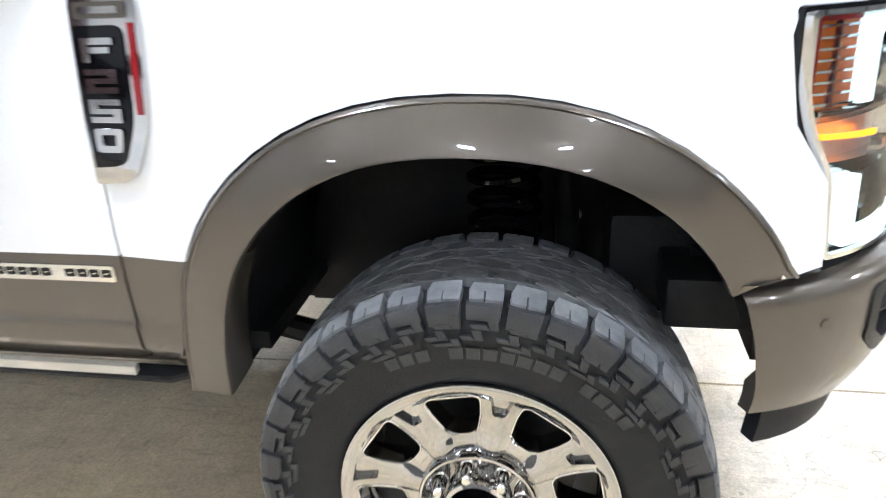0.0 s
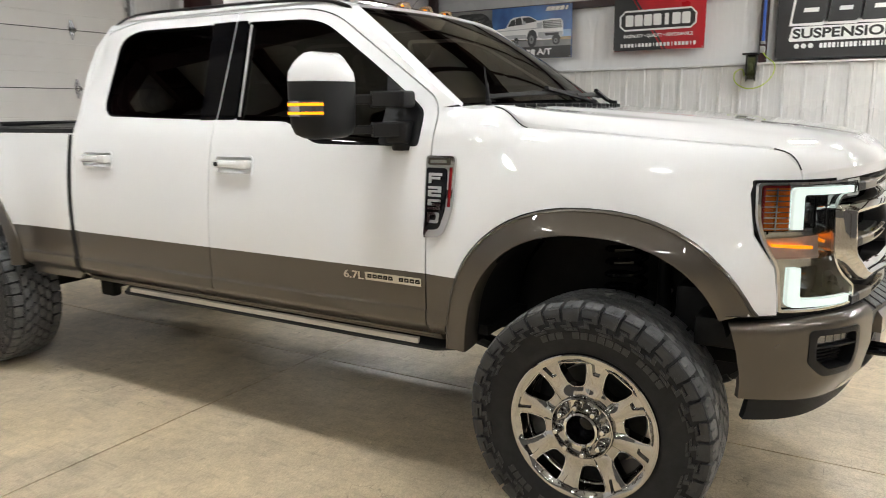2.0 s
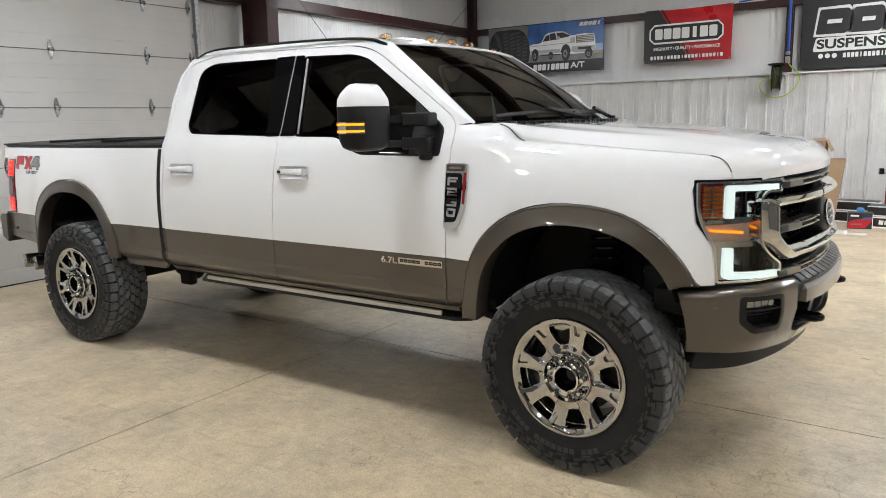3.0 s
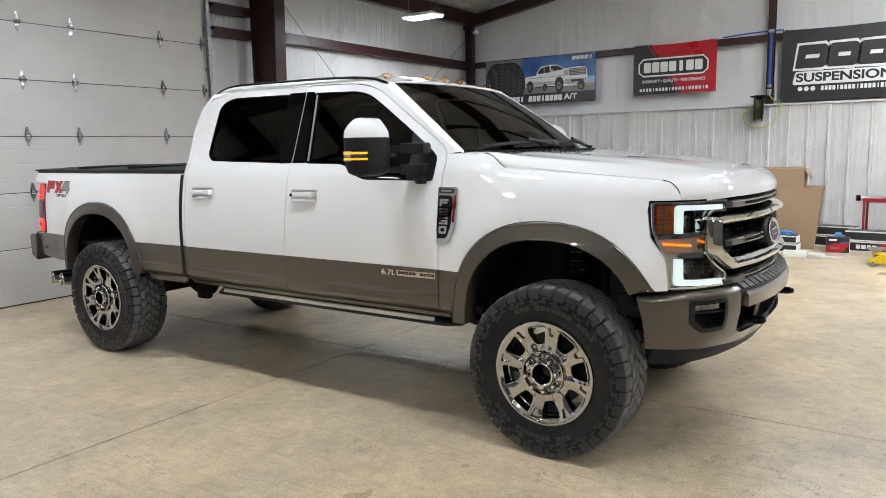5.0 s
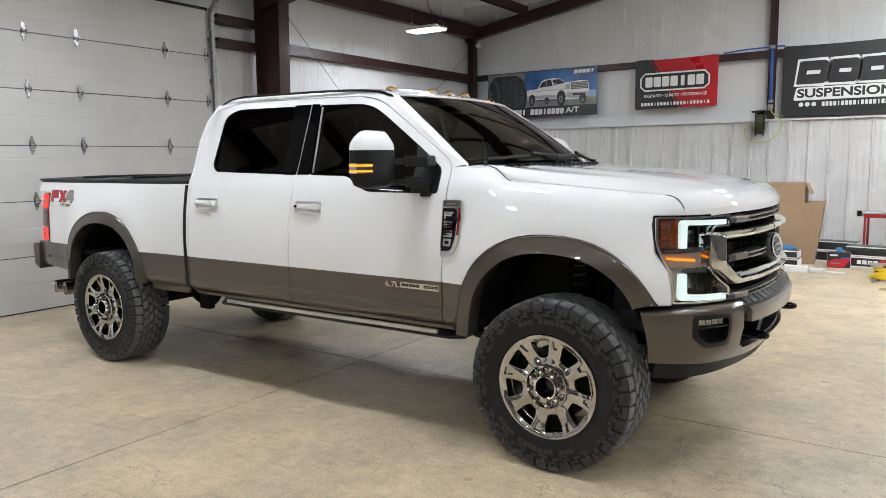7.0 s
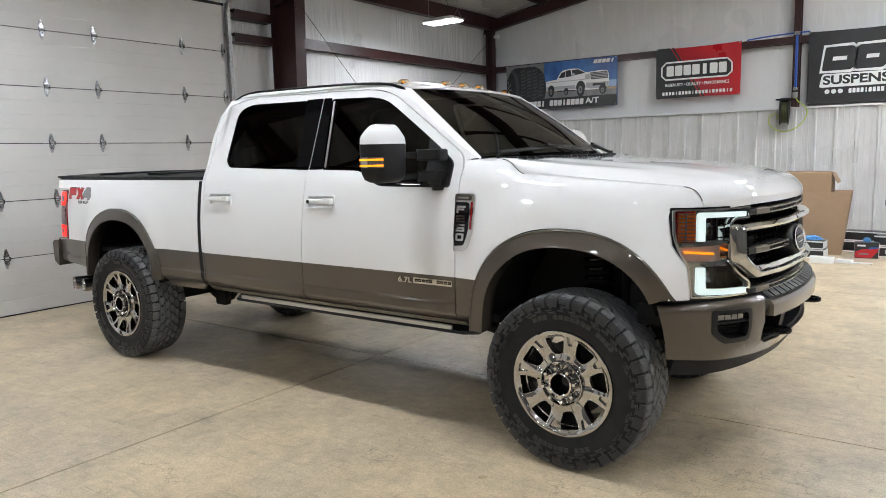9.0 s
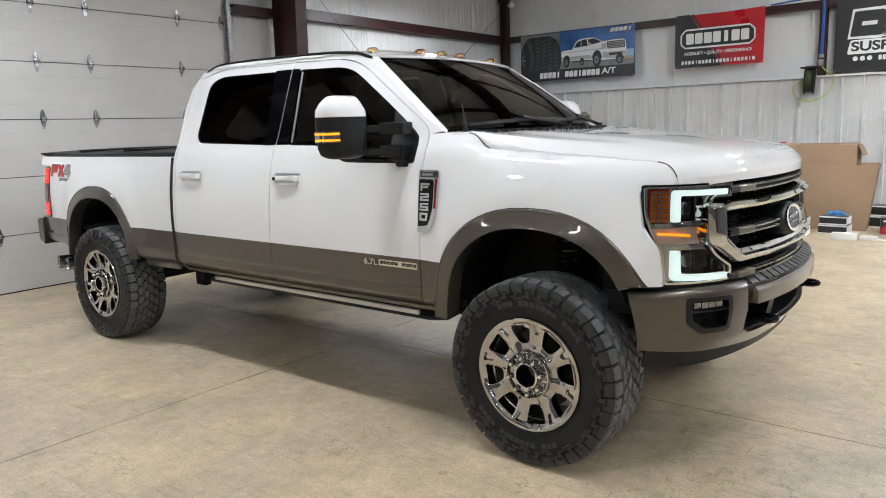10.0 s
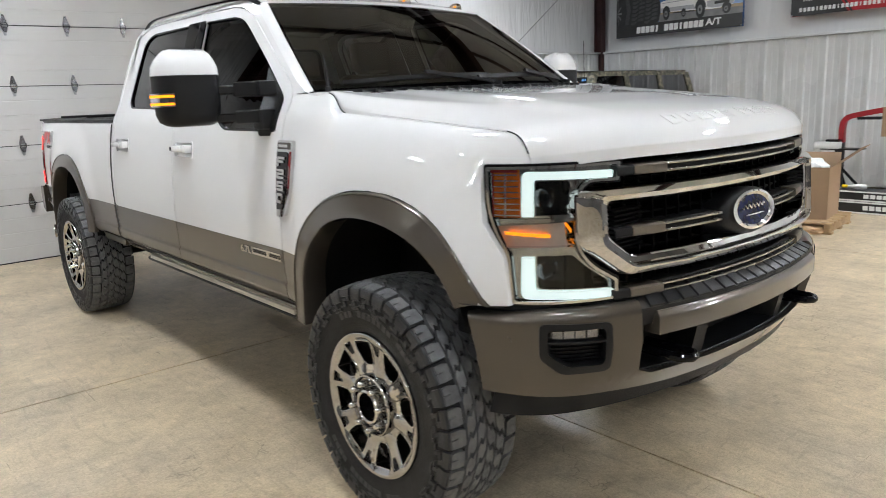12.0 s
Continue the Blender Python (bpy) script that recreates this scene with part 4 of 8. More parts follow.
for s in (-1, 1):
    bm = bmesh.new()
    pts = [(-1.20, 0.708, 2.026), (-1.265, 0.708, 2.056), (-1.395, 0.705, 2.086), (-1.74, 0.700, 2.106), (-2.45, 0.700, 2.116), (-2.73, 0.698, 2.108), (-2.88, 0.697, 2.06)]
    sp = smooth_path([(x, s * y, z) for x, y, z in pts], 5)
    loft(bm, [[p + Vector((0, s * -0.008, -0.006)), p + Vector((0, s * 0.009, -0.010)), p + Vector((0, s * 0.009, 0.001)), p + Vector((0, s * -0.004, 0.007))] for p in sp])
    part("roof_rail_trim", bm, GLOSS, truck, "thin black roof drip trim")

# windshield and its edges
def shield(u, v, off=0.0):
    """u across -1..1, v from the cowl 0 to the roof 1."""
    yl, yt = 0.842 * u, 0.700 * u
    a = Vector((ws_low_x(yl), yl, 1.612 + 0.012 * (1 - u * u)))
    b = Vector((ws_top_x(yt), yt, 2.045 + 0.010 * (1 - u * u)))
    p = a.lerp(b, v)
    bow = 0.028 * math.sin(math.pi * v) * (1 - 0.75 * u * u)
    p.y += 0.010 * u * math.sin(math.pi * v)
    return p + Vector((0.62, 0, 0.78)) * (bow + off)


part("windshield", panel([(-0.975, 0.01), (0.975, 0.01), (0.975, 0.985), (-0.975, 0.985)], shield, (0.62, 0, 0.78), us=span(-1, 1, 24), vs=span(0, 1, 12), lip=0.004), SHIELD, truck, "tinted windshield glass")
part("windshield_seal", panel([(-1, 0.0), (1, 0.0), (1, 1.0), (-1, 1.0)], lambda u, v: shield(u, v, -0.003), (0.62, 0, 0.78), holes=[[(-0.968, 0.06), (0.968, 0.06), (0.962, 0.97), (-0.962, 0.97)]], us=span(-1, 1, 24), vs=span(0, 1, 12), lip=0.006), GLOSS, truck)
part("mirror_pod", panel(rounded([(-0.10, 0.99), (0.10, 0.99), (0.07, 0.80), (-0.07, 0.80)], 0.03), lambda u, v: shield(u, v, -0.02), (0.62, 0, 0.78), lip=0.05), BLACK, truck)
# white pillars beside the windshield
for s in (-1, 1):
    rings = []
    for x, z in ((-0.585, 1.602), (-0.60, 1.612), (-0.70, 1.676), (-0.82, 1.755), (-0.95, 1.842), (-1.10, 1.942), (-1.16, 1.981), (-1.22, 2.020), (-1.27, 2.040)):
        v = min(1.0, max(0.0, (z - 1.612) / 0.433))
        a, b = Vector((x, s * (side_w(x, z) - 0.001), z)), shield(s * 0.985, v, 0.004)
        out = Vector((0.35, s * 0.7, 0.6))
        rings.append([a, a.lerp(b, 0.35) + out * 0.006, a.lerp(b, 0.75) + out * 0.006, a.lerp(b, 0.95) + out * 0.003, b - out * 0.012])
    bm = loft(bmesh.new(), rings, closed=False)
    bm.normal_update()
    if sum(f.normal.dot(Vector((0.35, s * 0.7, 0.6))) for f in bm.faces) < 0:
        bmesh.ops.reverse_faces(bm, faces=bm.faces[:])
    part("windshield_pillar", bm, WHITE, truck, "white pillar beside the windshield", angle=50)
# cowl
bm = loft(bmesh.new(), [[(ws_low_x(y) - 0.02, y, 1.60), (ws_low_x(y) + 0.015, y, 1.612), (ws_low_x(y) + 0.10, y, 1.600), (ws_low_x(y) + 0.14, y, 1.56)] for y in span(-0.785, 0.785, 20)], closed=False)
cowl = part("cowl", bm, BLACK, truck, "black plastic cowl grille")
for y in span(-0.7, 0.7, 22):
    x = ws_low_x(y)
    part("cowl_slat", boxed(x + 0.02, x + 0.11, y - 0.008, y + 0.008, 1.598, 1.614, 0.003), BLACK, cowl)
# white fender caps beside the cowl
for s in (-1, 1):
    ol = rounded([(-0.665, s * 0.865), (-0.62, s * 0.735), (-0.50, s * 0.735), (-0.396, s * 0.764), (-0.444, s * 0.838), (-0.50, s * 0.858)], 0.01)
    part("fender_cap", panel(ol, lambda u, v: Vector((u, v, 1.606 - 0.004 * smoothstep(-0.50, -0.62, u))), (0, 0, 1), us=grid(-0.66, -0.41, 0.03), vs=grid(-0.87, 0.87, 0.03), lip=0.02), WHITE, truck)
# wipers
for y0, y1 in ((-0.72, 0.02), (-0.06, 0.62)):
    bm = bmesh.new()
    pts = [shield(y0 / 0.842 + (y1 - y0) / 0.842 * q, 0.020 + 0.022 * q + 0.012 * math.sin(3 * q), 0.020) for q in span(0, 1, 8)]
    loft(bm, [[p + Vector((0, 0, -0.010)), p + Vector((0.016, 0, -0.004)), p + Vector((0.012, 0, 0.012)), p + Vector((-0.004, 0, 0.008))] for p in pts])
    w = part("wiper", bm, BLACK, truck, "black wiper blade")
    arm = [Vector((ws_low_x(y1 * 0.9) + 0.06, y1 * 0.98, 1.612)), Vector((ws_low_x(y1 * 0.9) + 0.03, y1 - 0.04, 1.630)), pts[4] + Vector((0.02, 0, 0.016))]
    bm = loft(bmesh.new(), [[p + Vector((-0.011, 0, 0)), p + Vector((0.011, 0, 0)), p + Vector((0.008, 0, 0.014)), p + Vector((-0.008, 0, 0.014))] for p in arm])
    lathe(bm, [(0, -0.02), (0.018, -0.02), (0.018, 0.02), (0, 0.02)], 12, m=Matrix.Translation(arm[0]) @ pose(0, 0, 0, 90))
    part("wiper_arm", bm, BLACK, w)
# antenna
part("antenna", tube(bmesh.new(), [(-0.486, -0.825, 1.600), (-0.487, -0.825, 1.625), (-0.488, -0.825, 1.63), (-0.494, -0.825, 1.69), (-0.496, -0.825, 1.695), (-0.505, -0.825, 1.755)], [0.013, 0.012, 0.007, 0.007, 0.005, 0.003], 8), BLACK, truck)

# hood
def hood_rear(y):
    y = abs(y)
    return -0.40 + 0.10 * (1 - (min(y, 0.76) / 0.8) ** 2) - 0.05 * smoothstep(0.75, 0.845, y)


def hood_point(s_, t):
    """s_ from the cowl 0 to the nose 1, t across -1..1."""
    half = hood_edge(-0.44 + 1.066 * s_) - 0.006
    y = t * half
    x = hood_rear(y) + (hood_front(max(-0.838, min(0.838, y))) - hood_rear(y)) * s_
    return Vector((x, y, hood_z(x, y)))


bm = bmesh.new()
net = [[bm.verts.new(hood_point(1 - (1 - i / 56) ** 1.7, math.sin(math.pi / 2 * (j / 36 - 1)) * 0.55 + (j / 36 - 1) * 0.45)) for j in range(73)] for i in range(57)]
for i in range(56):
    for j in range(72):
        bm.faces.new((net[i][j], net[i + 1][j], net[i + 1][j + 1], net[i][j + 1]))
for drop in (0.0025, 0.032):
    rim = [e for e in bm.edges if len(e.link_faces) == 1]
    for g in bmesh.ops.extrude_edge_only(bm, edges=rim)["geom"]:
        if isinstance(g, bmesh.types.BMVert):
            g.co.z -= drop
bmesh.ops.recalc_face_normals(bm, faces=bm.faces[:])
hood = part("hood", bm, WHITE, truck, "white hood with raised centre")
# dark seam lines where hood and fender part
for s in (-1, 1):
    for a, b, n_ in ((-0.445, -0.300, 12), (0.545, 0.628, 14)):
        pts = [Vector((x, s * (hood_edge(x) - 0.002), hood_z(x, hood_edge(x)) - 0.0005)) for x in span(a, b, n_)]
        part("hood_seam", tube(bmesh.new(), pts, 0.0024, 6), MATTE, hood)
# raised lettering stands as plain bars along the nose of the hood
for k, y in enumerate([-0.335, -0.257, -0.179, -0.101, -0.023, 0.105, 0.183, 0.261, 0.339]):
    w = 0.030
    bm = panel(rounded([(0.768 - 0.03 * (y / 0.5) ** 2, y - w), (0.822 - 0.03 * (y / 0.5) ** 2, y - w), (0.822 - 0.03 * (y / 0.5) ** 2, y + w), (0.768 - 0.03 * (y / 0.5) ** 2, y + w)], 0.01),
               lambda u, v: Vector((u, v, hood_z(u, v) + 0.0026)), (0, 0, 1), holes=[rounded([(0.784 - 0.03 * (y / 0.5) ** 2, y - w * 0.5), (0.806 - 0.03 * (y / 0.5) ** 2, y - w * 0.5), (0.806 - 0.03 * (y / 0.5) ** 2, y + w * 0.5), (0.784 - 0.03 * (y / 0.5) ** 2, y + w * 0.5)], 0.005)], lip=0.005)
    part("embossed_bar", bm, WHITE, hood)

# cab interior: floor, seats and dash seen dimly through the glass
part("cab_floor", boxed(-2.95, -0.45, -0.90, 0.90, 0.70, 0.74), MATTE, truck)
part("cab_rear_wall", panel(rounded([(-0.90, 0.72), (0.90, 0.72), (0.90, 1.52), (0.74, 2.05), (-0.74, 2.05), (-0.90, 1.52)], 0.06), lambda u, v: Vector((-2.945 + 0.05 * smoothstep(1.5, 2.05, v), u, v)), (-1, 0, 0), holes=[rounded([(-0.70, 1.60), (0.70, 1.60), (0.62, 1.96), (-0.62, 1.96)], 0.06)], lip=0.03), WHITE, truck)
part("rear_glass", boxed(-2.935, -2.93, -0.72, 0.72, 1.58, 1.98), TINT, truck)
part("dashboard", loft(bmesh.new(), [[(-0.50, y, 1.56), (-0.86, y, 1.57), (-1.0, y, 1.52), (-1.02, y, 1.30), (-0.60, y, 1.1), (-0.5, y, 1.3)] for y in (-0.84, 0.84)]), BLACK, truck)
bm = lathe(bmesh.new(), [(0.185, -0.014), (0.199, 0), (0.185, 0.014), (0.171, 0), (0.185, -0.014)], 28, m=Matrix.Translation((-1.10, 0.40, 1.46)) @ pose(0, 0, 0, 0, 0, 90) @ pose(0, 0, 0, 25))
part("steering_wheel", bm, BLACK, truck)
LEATHER = material("brown_leather", (0.09, 0.045, 0.022), 0.5, var=0.15, scale=20, bump=0.1)
for x in (-1.55, -2.45):
    for y in (-0.42, 0.42):
        bm = boxed(x - 0.28, x + 0.26, y - 0.26, y + 0.26, 1.02, 1.18, 0.04)
        box(bm, -0.07, 0.07, y - 0.25, y + 0.25, 0.0, 0.62, 0.05, m=Matrix.Translation((x - 0.26, 0, 1.12)) @ pose(0, 0, 0, 0, -12))
        box(bm, -0.05, 0.05, y - 0.14, y + 0.14, 0.0, 0.2, 0.04, m=Matrix.Translation((x - 0.38, 0, 1.74)) @ pose(0, 0, 0, 0, -8))
        part("seat", bm, LEATHER, truck, "brown leather seat")

# bed, tailgate, cover
# unseen plate added to stop lamp light falling through the cab-to-bed gap
part("gap_light_block", boxed(-3.035, -2.965, -0.92, 0.92, 0.745, 0.80), MATTE, truck)
part("bed_floor", boxed(-5.22, -3.036, -0.90, 0.90, 0.86, 0.90), MATTE, truck)
part("bed_front_wall", boxed(-3.06, -3.02, -0.93, 0.93, 0.90, 1.485), WHITE, truck)
tg = part("tailgate", boxed(-5.285, -5.232, -0.78, 0.78, 0.90, 1.490, 0.012), WHITE, truck)
part("tailgate_cap", boxed(-5.29, -5.226, -0.79, 0.79, 1.492, 1.511, 0.006), BLACK, tg)
cv = part("bed_cover", loft(bmesh.new(), [[(x, y, 1.516 + 0.018 * (1 - (y / 0.9) ** 2)) for y in span(-0.90, 0.90, 10)] + [(x, 0.9, 1.501), (x, -0.9, 1.501)] for x in span(-5.21, -3.05, 4)]), BLACK, truck, "black folding bed cover")
for x in (-3.77, -4.49):
    part("cover_seam", boxed(x - 0.012, x + 0.012, -0.89, 0.89, 1.521, 1.540, 0.004), BLACK, cv)
# rear bumper
bm = loft(bmesh.new(), [[(x, y, z) for x, z in ((-5.27 - 0.09 * (1 - abs(y) ** 3), 0.925), (-5.30 - 0.09 * (1 - abs(y) ** 3), 0.90), (-5.29 - 0.09 * (1 - abs(y) ** 3), 0.73), (-5.22, 0.69), (-5.20, 0.93))] for y in span(-0.955, 0.955, 20)])
rb = part("rear_bumper", bm, STONE, truck, "stone-gray rear bumper")
for s in (-1, 1):
    part("bumper_corner_pad", loft(bmesh.new(), [[(x, s * y, 0.926), (x, s * (y - 0.2), 0.926), (x, s * (y - 0.2), 0.935), (x, s * y, 0.935)] for x, y in ((-5.34, 0.88), (-5.21, 0.94))]), BLACK, rb)
    part("parking_sensor", lathe(bmesh.new(), [(0, -0.004), (0.012, -0.004), (0.012, 0.004), (0, 0.004)], 12, m=Matrix.Translation((-5.02, s * 0.962, 0.82))), BLACK, bed_r if s < 0 else bed_l)
# tail lamps
for s, bed in ((-1, bed_r), (1, bed_l)):
    def tl(u, v):
        return Vector((-5.0 - u, s * (side_w(-4.99 - max(u, 0), v) + 0.010 - 0.09 * (max(u, 0) / 0.25) ** 3.5), v - 0.03))
    ol = rounded([(0.0 - 0.02, 1.425), (0.24, 1.415), (0.24, 0.985), (0.0, 0.985), (-0.015, 1.08), (0.0, 1.2)], [0.02, 0.04, 0.04, 0.015, 0.02, 0.05])
    lamp = part("tail_lamp", panel(ol, tl, (0, s, 0), us=span(-0.02, 0.24, 10), vs=span(0.99, 1.42, 14), lip=0.04), REDLENS, truck, "red tail lamp, lit")
    for z0, z1 in ((1.285, 1.405), (1.0, 1.105)):
        o2 = [(0.01, z0), (0.20, z0), (0.20, z1), (0.01, z1)]
        h2 = [(0.05, z0 + 0.03), (0.16, z0 + 0.03), (0.16, z1 - 0.03), (0.05, z1 - 0.03)]
        part("led_ring", panel(rounded(o2, 0.015), lambda u, v: tl(u, v) + Vector((0, s * 0.003, 0)), (0, s, 0), holes=[h2], us=span(0, 0.2, 8), lip=0.003), REDLED, lamp, "glowing red light ring")
    part("blind_spot_lens", panel(rounded([(0.01, 1.125), (0.20, 1.125), (0.20, 1.265), (0.02, 1.265)], 0.02), lambda u, v: tl(u, v) + Vector((0, s * 0.003, 0)), (0, s, 0), us=span(0, 0.2, 8), lip=0.004), DARKRED, lamp)
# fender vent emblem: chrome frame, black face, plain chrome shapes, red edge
for s in (-1, 1):
    R = (0, s, 0)
    ol = rounded([(-0.682, 1.418), (-0.556, 1.418), (-0.556, 1.205), (-0.60, 1.105), (-0.684, 1.098)], [0.012, 0.02, 0.05, 0.03, 0.01])
    badge = part("fender_vent", panel(ol, on_side(s, 0.016), R, us=span(-0.68, -0.55, 4), vs=span(1.1, 1.42, 10), lip=0.02), CHROME, truck, "chrome fender vent trim with black face")
    ol = rounded([(-0.676, 1.372), (-0.585, 1.372), (-0.585, 1.215), (-0.615, 1.135), (-0.676, 1.130)], [0.006, 0.02, 0.03, 0.02, 0.005])
    part("vent_face", panel(ol, on_side(s, 0.0195), R, vs=span(1.1, 1.42, 10), lip=0.003), GLOSS, badge)
    part("vent_plate", panel(rounded([(-0.672, 1.383), (-0.575, 1.383), (-0.575, 1.41), (-0.672, 1.41)], 0.006), on_side(s, 0.0195), R, lip=0.003), STONE, badge)
    part("vent_plate_bar", panel([(-0.660, 1.391), (-0.588, 1.391), (-0.588, 1.402), (-0.660, 1.402)], on_side(s, 0.0215), R, lip=0.002), CHROME, badge)
    part("red_reflector", panel([(-0.575, 1.225), (-0.563, 1.225), (-0.563, 1.375), (-0.575, 1.375)], on_side(s, 0.0185), R, lip=0.003), REDLENS, badge)
    for z in (1.332, 1.282, 1.232, 1.182):
        q = 0.0 if z > 1.2 else 0.006
        if z > 1.32:
            o2, hs = [(-0.662, z - 0.019), (-0.648, z - 0.019), (-0.648, z - 0.004), (-0.61, z - 0.004), (-0.61, z + 0.006), (-0.648, z + 0.006), (-0.648, z + 0.010), (-0.602, z + 0.010), (-0.602, z + 0.021), (-0.662, z + 0.021)], []
        elif z > 1.2:
            o2, hs = [(-0.662, z - 0.020), (-0.602, z - 0.020), (-0.602, z - 0.010), (-0.646, z - 0.010), (-0.646, z - 0.004), (-0.602, z - 0.004), (-0.602, z + 0.020), (-0.662, z + 0.020), (-0.662, z + 0.010), (-0.618, z + 0.010), (-0.618, z + 0.005), (-0.662, z + 0.005)], []
            if z < 1.25:
                o2 = [(x_, 2 * z - z_) for x_, z_ in o2][::-1]
        else:
            o2, hs = rounded([(-0.662, z - 0.022), (-0.61, z - 0.022), (-0.604, z + 0.02), (-0.662, z + 0.02)], 0.008), [rounded([(-0.648, z - 0.010), (-0.622, z - 0.010), (-0.620, z + 0.009), (-0.648, z + 0.009)], 0.004)]
        if s < 0 or z > 1.32:
            part("chrome_block", panel(o2, on_side(s, 0.025), R, holes=hs, lip=0.005), CHROME, badge)
    # engine badge on the door
    d_ = fd_r if s < 0 else fd_l
    pl = part("door_badge", panel(rounded([(-0.985, 0.891), (-0.705, 0.891), (-0.705, 0.926), (-0.985, 0.926)], 0.005), on_side(s, 0.005), R, us=span(-0.98, -0.7, 4), lip=0.005), CHROME, d_, "chrome engine badge")
    for k in range(10):
        if k == 5:
            continue
        x = -0.972 + k * 0.0265
        part("badge_bar", panel(rounded([(x, 0.901), (x + 0.021, 0.901), (x + 0.021, 0.918), (x, 0.918)], 0.003), on_side(s, 0.0062), R, holes=[[(x + 0.006, 0.907), (x + 0.015, 0.907), (x + 0.015, 0.911), (x + 0.006, 0.911)]], lip=0.001), GLOSS, pl)
    at = Matrix.Translation((-1.045, s * (side_w(-1.045, 0.905) + 0.004), 0.906)) @ (pose(0, 0, 0, 90, 0, 0) if s < 0 else pose(0, 0, 0, 90, 0, 180))
    writing("engine_size", "6.7L", 0.046, CHROME, d_, at, 0.105, 0.003, 0.0012)
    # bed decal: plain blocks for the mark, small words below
    bed = bed_r if s < 0 else bed_l
    xd = -4.96 if s < 0 else -4.93
    for k, (m_, x0, x1) in enumerate(((PRINTRED, 0.0, 0.085), (PRINTRED, 0.09, 0.172), (PRINTGREY, 0.165, 0.25))):
        o2 = [(xd + x0, 1.345), (xd + x0 + 0.03, 1.345), (xd + x0 + 0.03, 1.368), (xd + x1, 1.368), (xd + x1, 1.405), (xd + x0 + 0.01, 1.405)] if k == 0 else ([(xd + x0, 1.345), (xd + x0 + 0.03, 1.345), (xd + x0 + 0.045, 1.362), (xd + x1 - 0.03, 1.345), (xd + x1, 1.345), (xd + x1 - 0.025, 1.376), (xd + x1, 1.405), (xd + x1 - 0.03, 1.405), (xd + x0 + 0.045, 1.39), (xd + x0 + 0.03, 1.405), (xd + x0, 1.405), (xd + x0 + 0.025, 1.376)] if k == 1 else [(xd + x1 - 0.035, 1.345), (xd + x1 - 0.01, 1.345), (xd + x1 - 0.01, 1.358), (xd + x1, 1.358), (xd + x1, 1.37), (xd + x1 - 0.01, 1.37), (xd + x1 - 0.01, 1.405), (xd + x1 - 0.05, 1.405), (xd + x0, 1.37), (xd + x0, 1.358), (xd + x1 - 0.035, 1.358)])
        o2 = [(xd + (x_ - xd) * 1.70, 1.318 + (z_ - 1.345) * 1.6) for x_, z_ in o2]
        part("decal_edge", panel(offset2d(o2, 0.007), on_side(s, 0.0012), R, us=grid(xd, xd + 0.5, 0.1), lip=0.0), PRINTBLACK, bed)
        part("decal_block", panel(o2, on_side(s, 0.0022), R, us=grid(xd, xd + 0.5, 0.1), lip=0.001), m_, bed)
    at = Matrix.Translation((xd + 0.315, s * (side_w(-4.6, 1.30) + 0.003), 1.290)) @ (pose(0, 0, 0, 90, 0, 0) if s < 0 else pose(0, 0, 0, 90, 0, 180))
    writing("decal_words", "OFF ROAD", 0.036, PRINTBLACK, bed, at, 0.20, 0.0008, 0.0008)
# roof marker lamps
for y in (-0.62, -0.21, 0.0, 0.21, 0.62):
    x = -1.30 + 0.03 * (1 - (y / 0.6) ** 2)
    zt = roof_surface(x, y).z
    oval_ = lambda q, h, a, b: [(x + a * q * math.cos(t) - 0.01 + 0.25 * h, y + b * q * math.sin(t), zt + h) for t in span(0, 2 * math.pi, 16)[:-1]]
    ml = part("marker_lamp", loft(bmesh.new(), [oval_(1.0, -0.01, 0.046, 0.033), oval_(1.0, 0.003, 0.046, 0.033)]), CHROME, truck, "amber roof marker lamp, lit")
    part("amber_lens", loft(bmesh.new(), [oval_(q, h, 0.043, 0.031) for q, h in ((1.0, 0.003), (0.94, 0.014), (0.78, 0.023), (0.5, 0.028), (0.1, 0.030))]), AMBERLENS, ml)
    part("amber_bulb", lathe(bmesh.new(), [(0.0, -0.006), (0.006, -0.004), (0.007, 0), (0.006, 0.004), (0, 0.006)], 10, m=Matrix.Translation((x - 0.01, y, zt + 0.010))), AMBER, ml)

# ---- nose: grille, headlamps, bumper ----
VOID = material("dull_black_plastic", (0.002, 0.002, 0.002), 0.7, var=0.2, spec=0.05)
BAREND = material("satin_stone_plastic", (0.15, 0.128, 0.10), 0.38, metal=0.4, var=0.06, scale=200)
FOGLENS = material("fog_lamp_reflector", (0.30, 0.30, 0.31), 0.14, metal=0.8, var=0.2, scale=90)
DARKCHROME = material("dark_chrome", (0.16, 0.16, 0.165), 0.12, metal=1.0, var=0.05)
SATIN = material("satin_champagne_metal", (0.36, 0.33, 0.29), 0.28, metal=0.9, var=0.05)


def nose(s_off=0.0):
    return lambda u, v: Vector((front_x(u, v) + s_off, u, v))


def th_y(y):
    """Nose angle in degrees at a half width."""
    return math.copysign(math.degrees(math.asin(min(1, abs(y / 0.95)) ** 1.75)), y)


def wrap(th, z, off=0.0):
    """The nose by angle, so that it turns the corner evenly."""
    t = radians(abs(th))
    c, s_ = max(0.0, math.cos(t)) ** (2 / 3.5), math.sin(t) ** (2 / 3.5)
    y = (0.95 + off) * s_
    x = 0.2 + (0.65 + off) * c - 0.06 * (z - 1.0) + bow(y)
    return Vector((x, math.copysign(y, th), z))


def th_x(x, z):
    c = min(1, max(0, (x - 0.2 + 0.06 * (z - 1)) / 0.65))
    return math.degrees(math.acos(c ** 1.75))


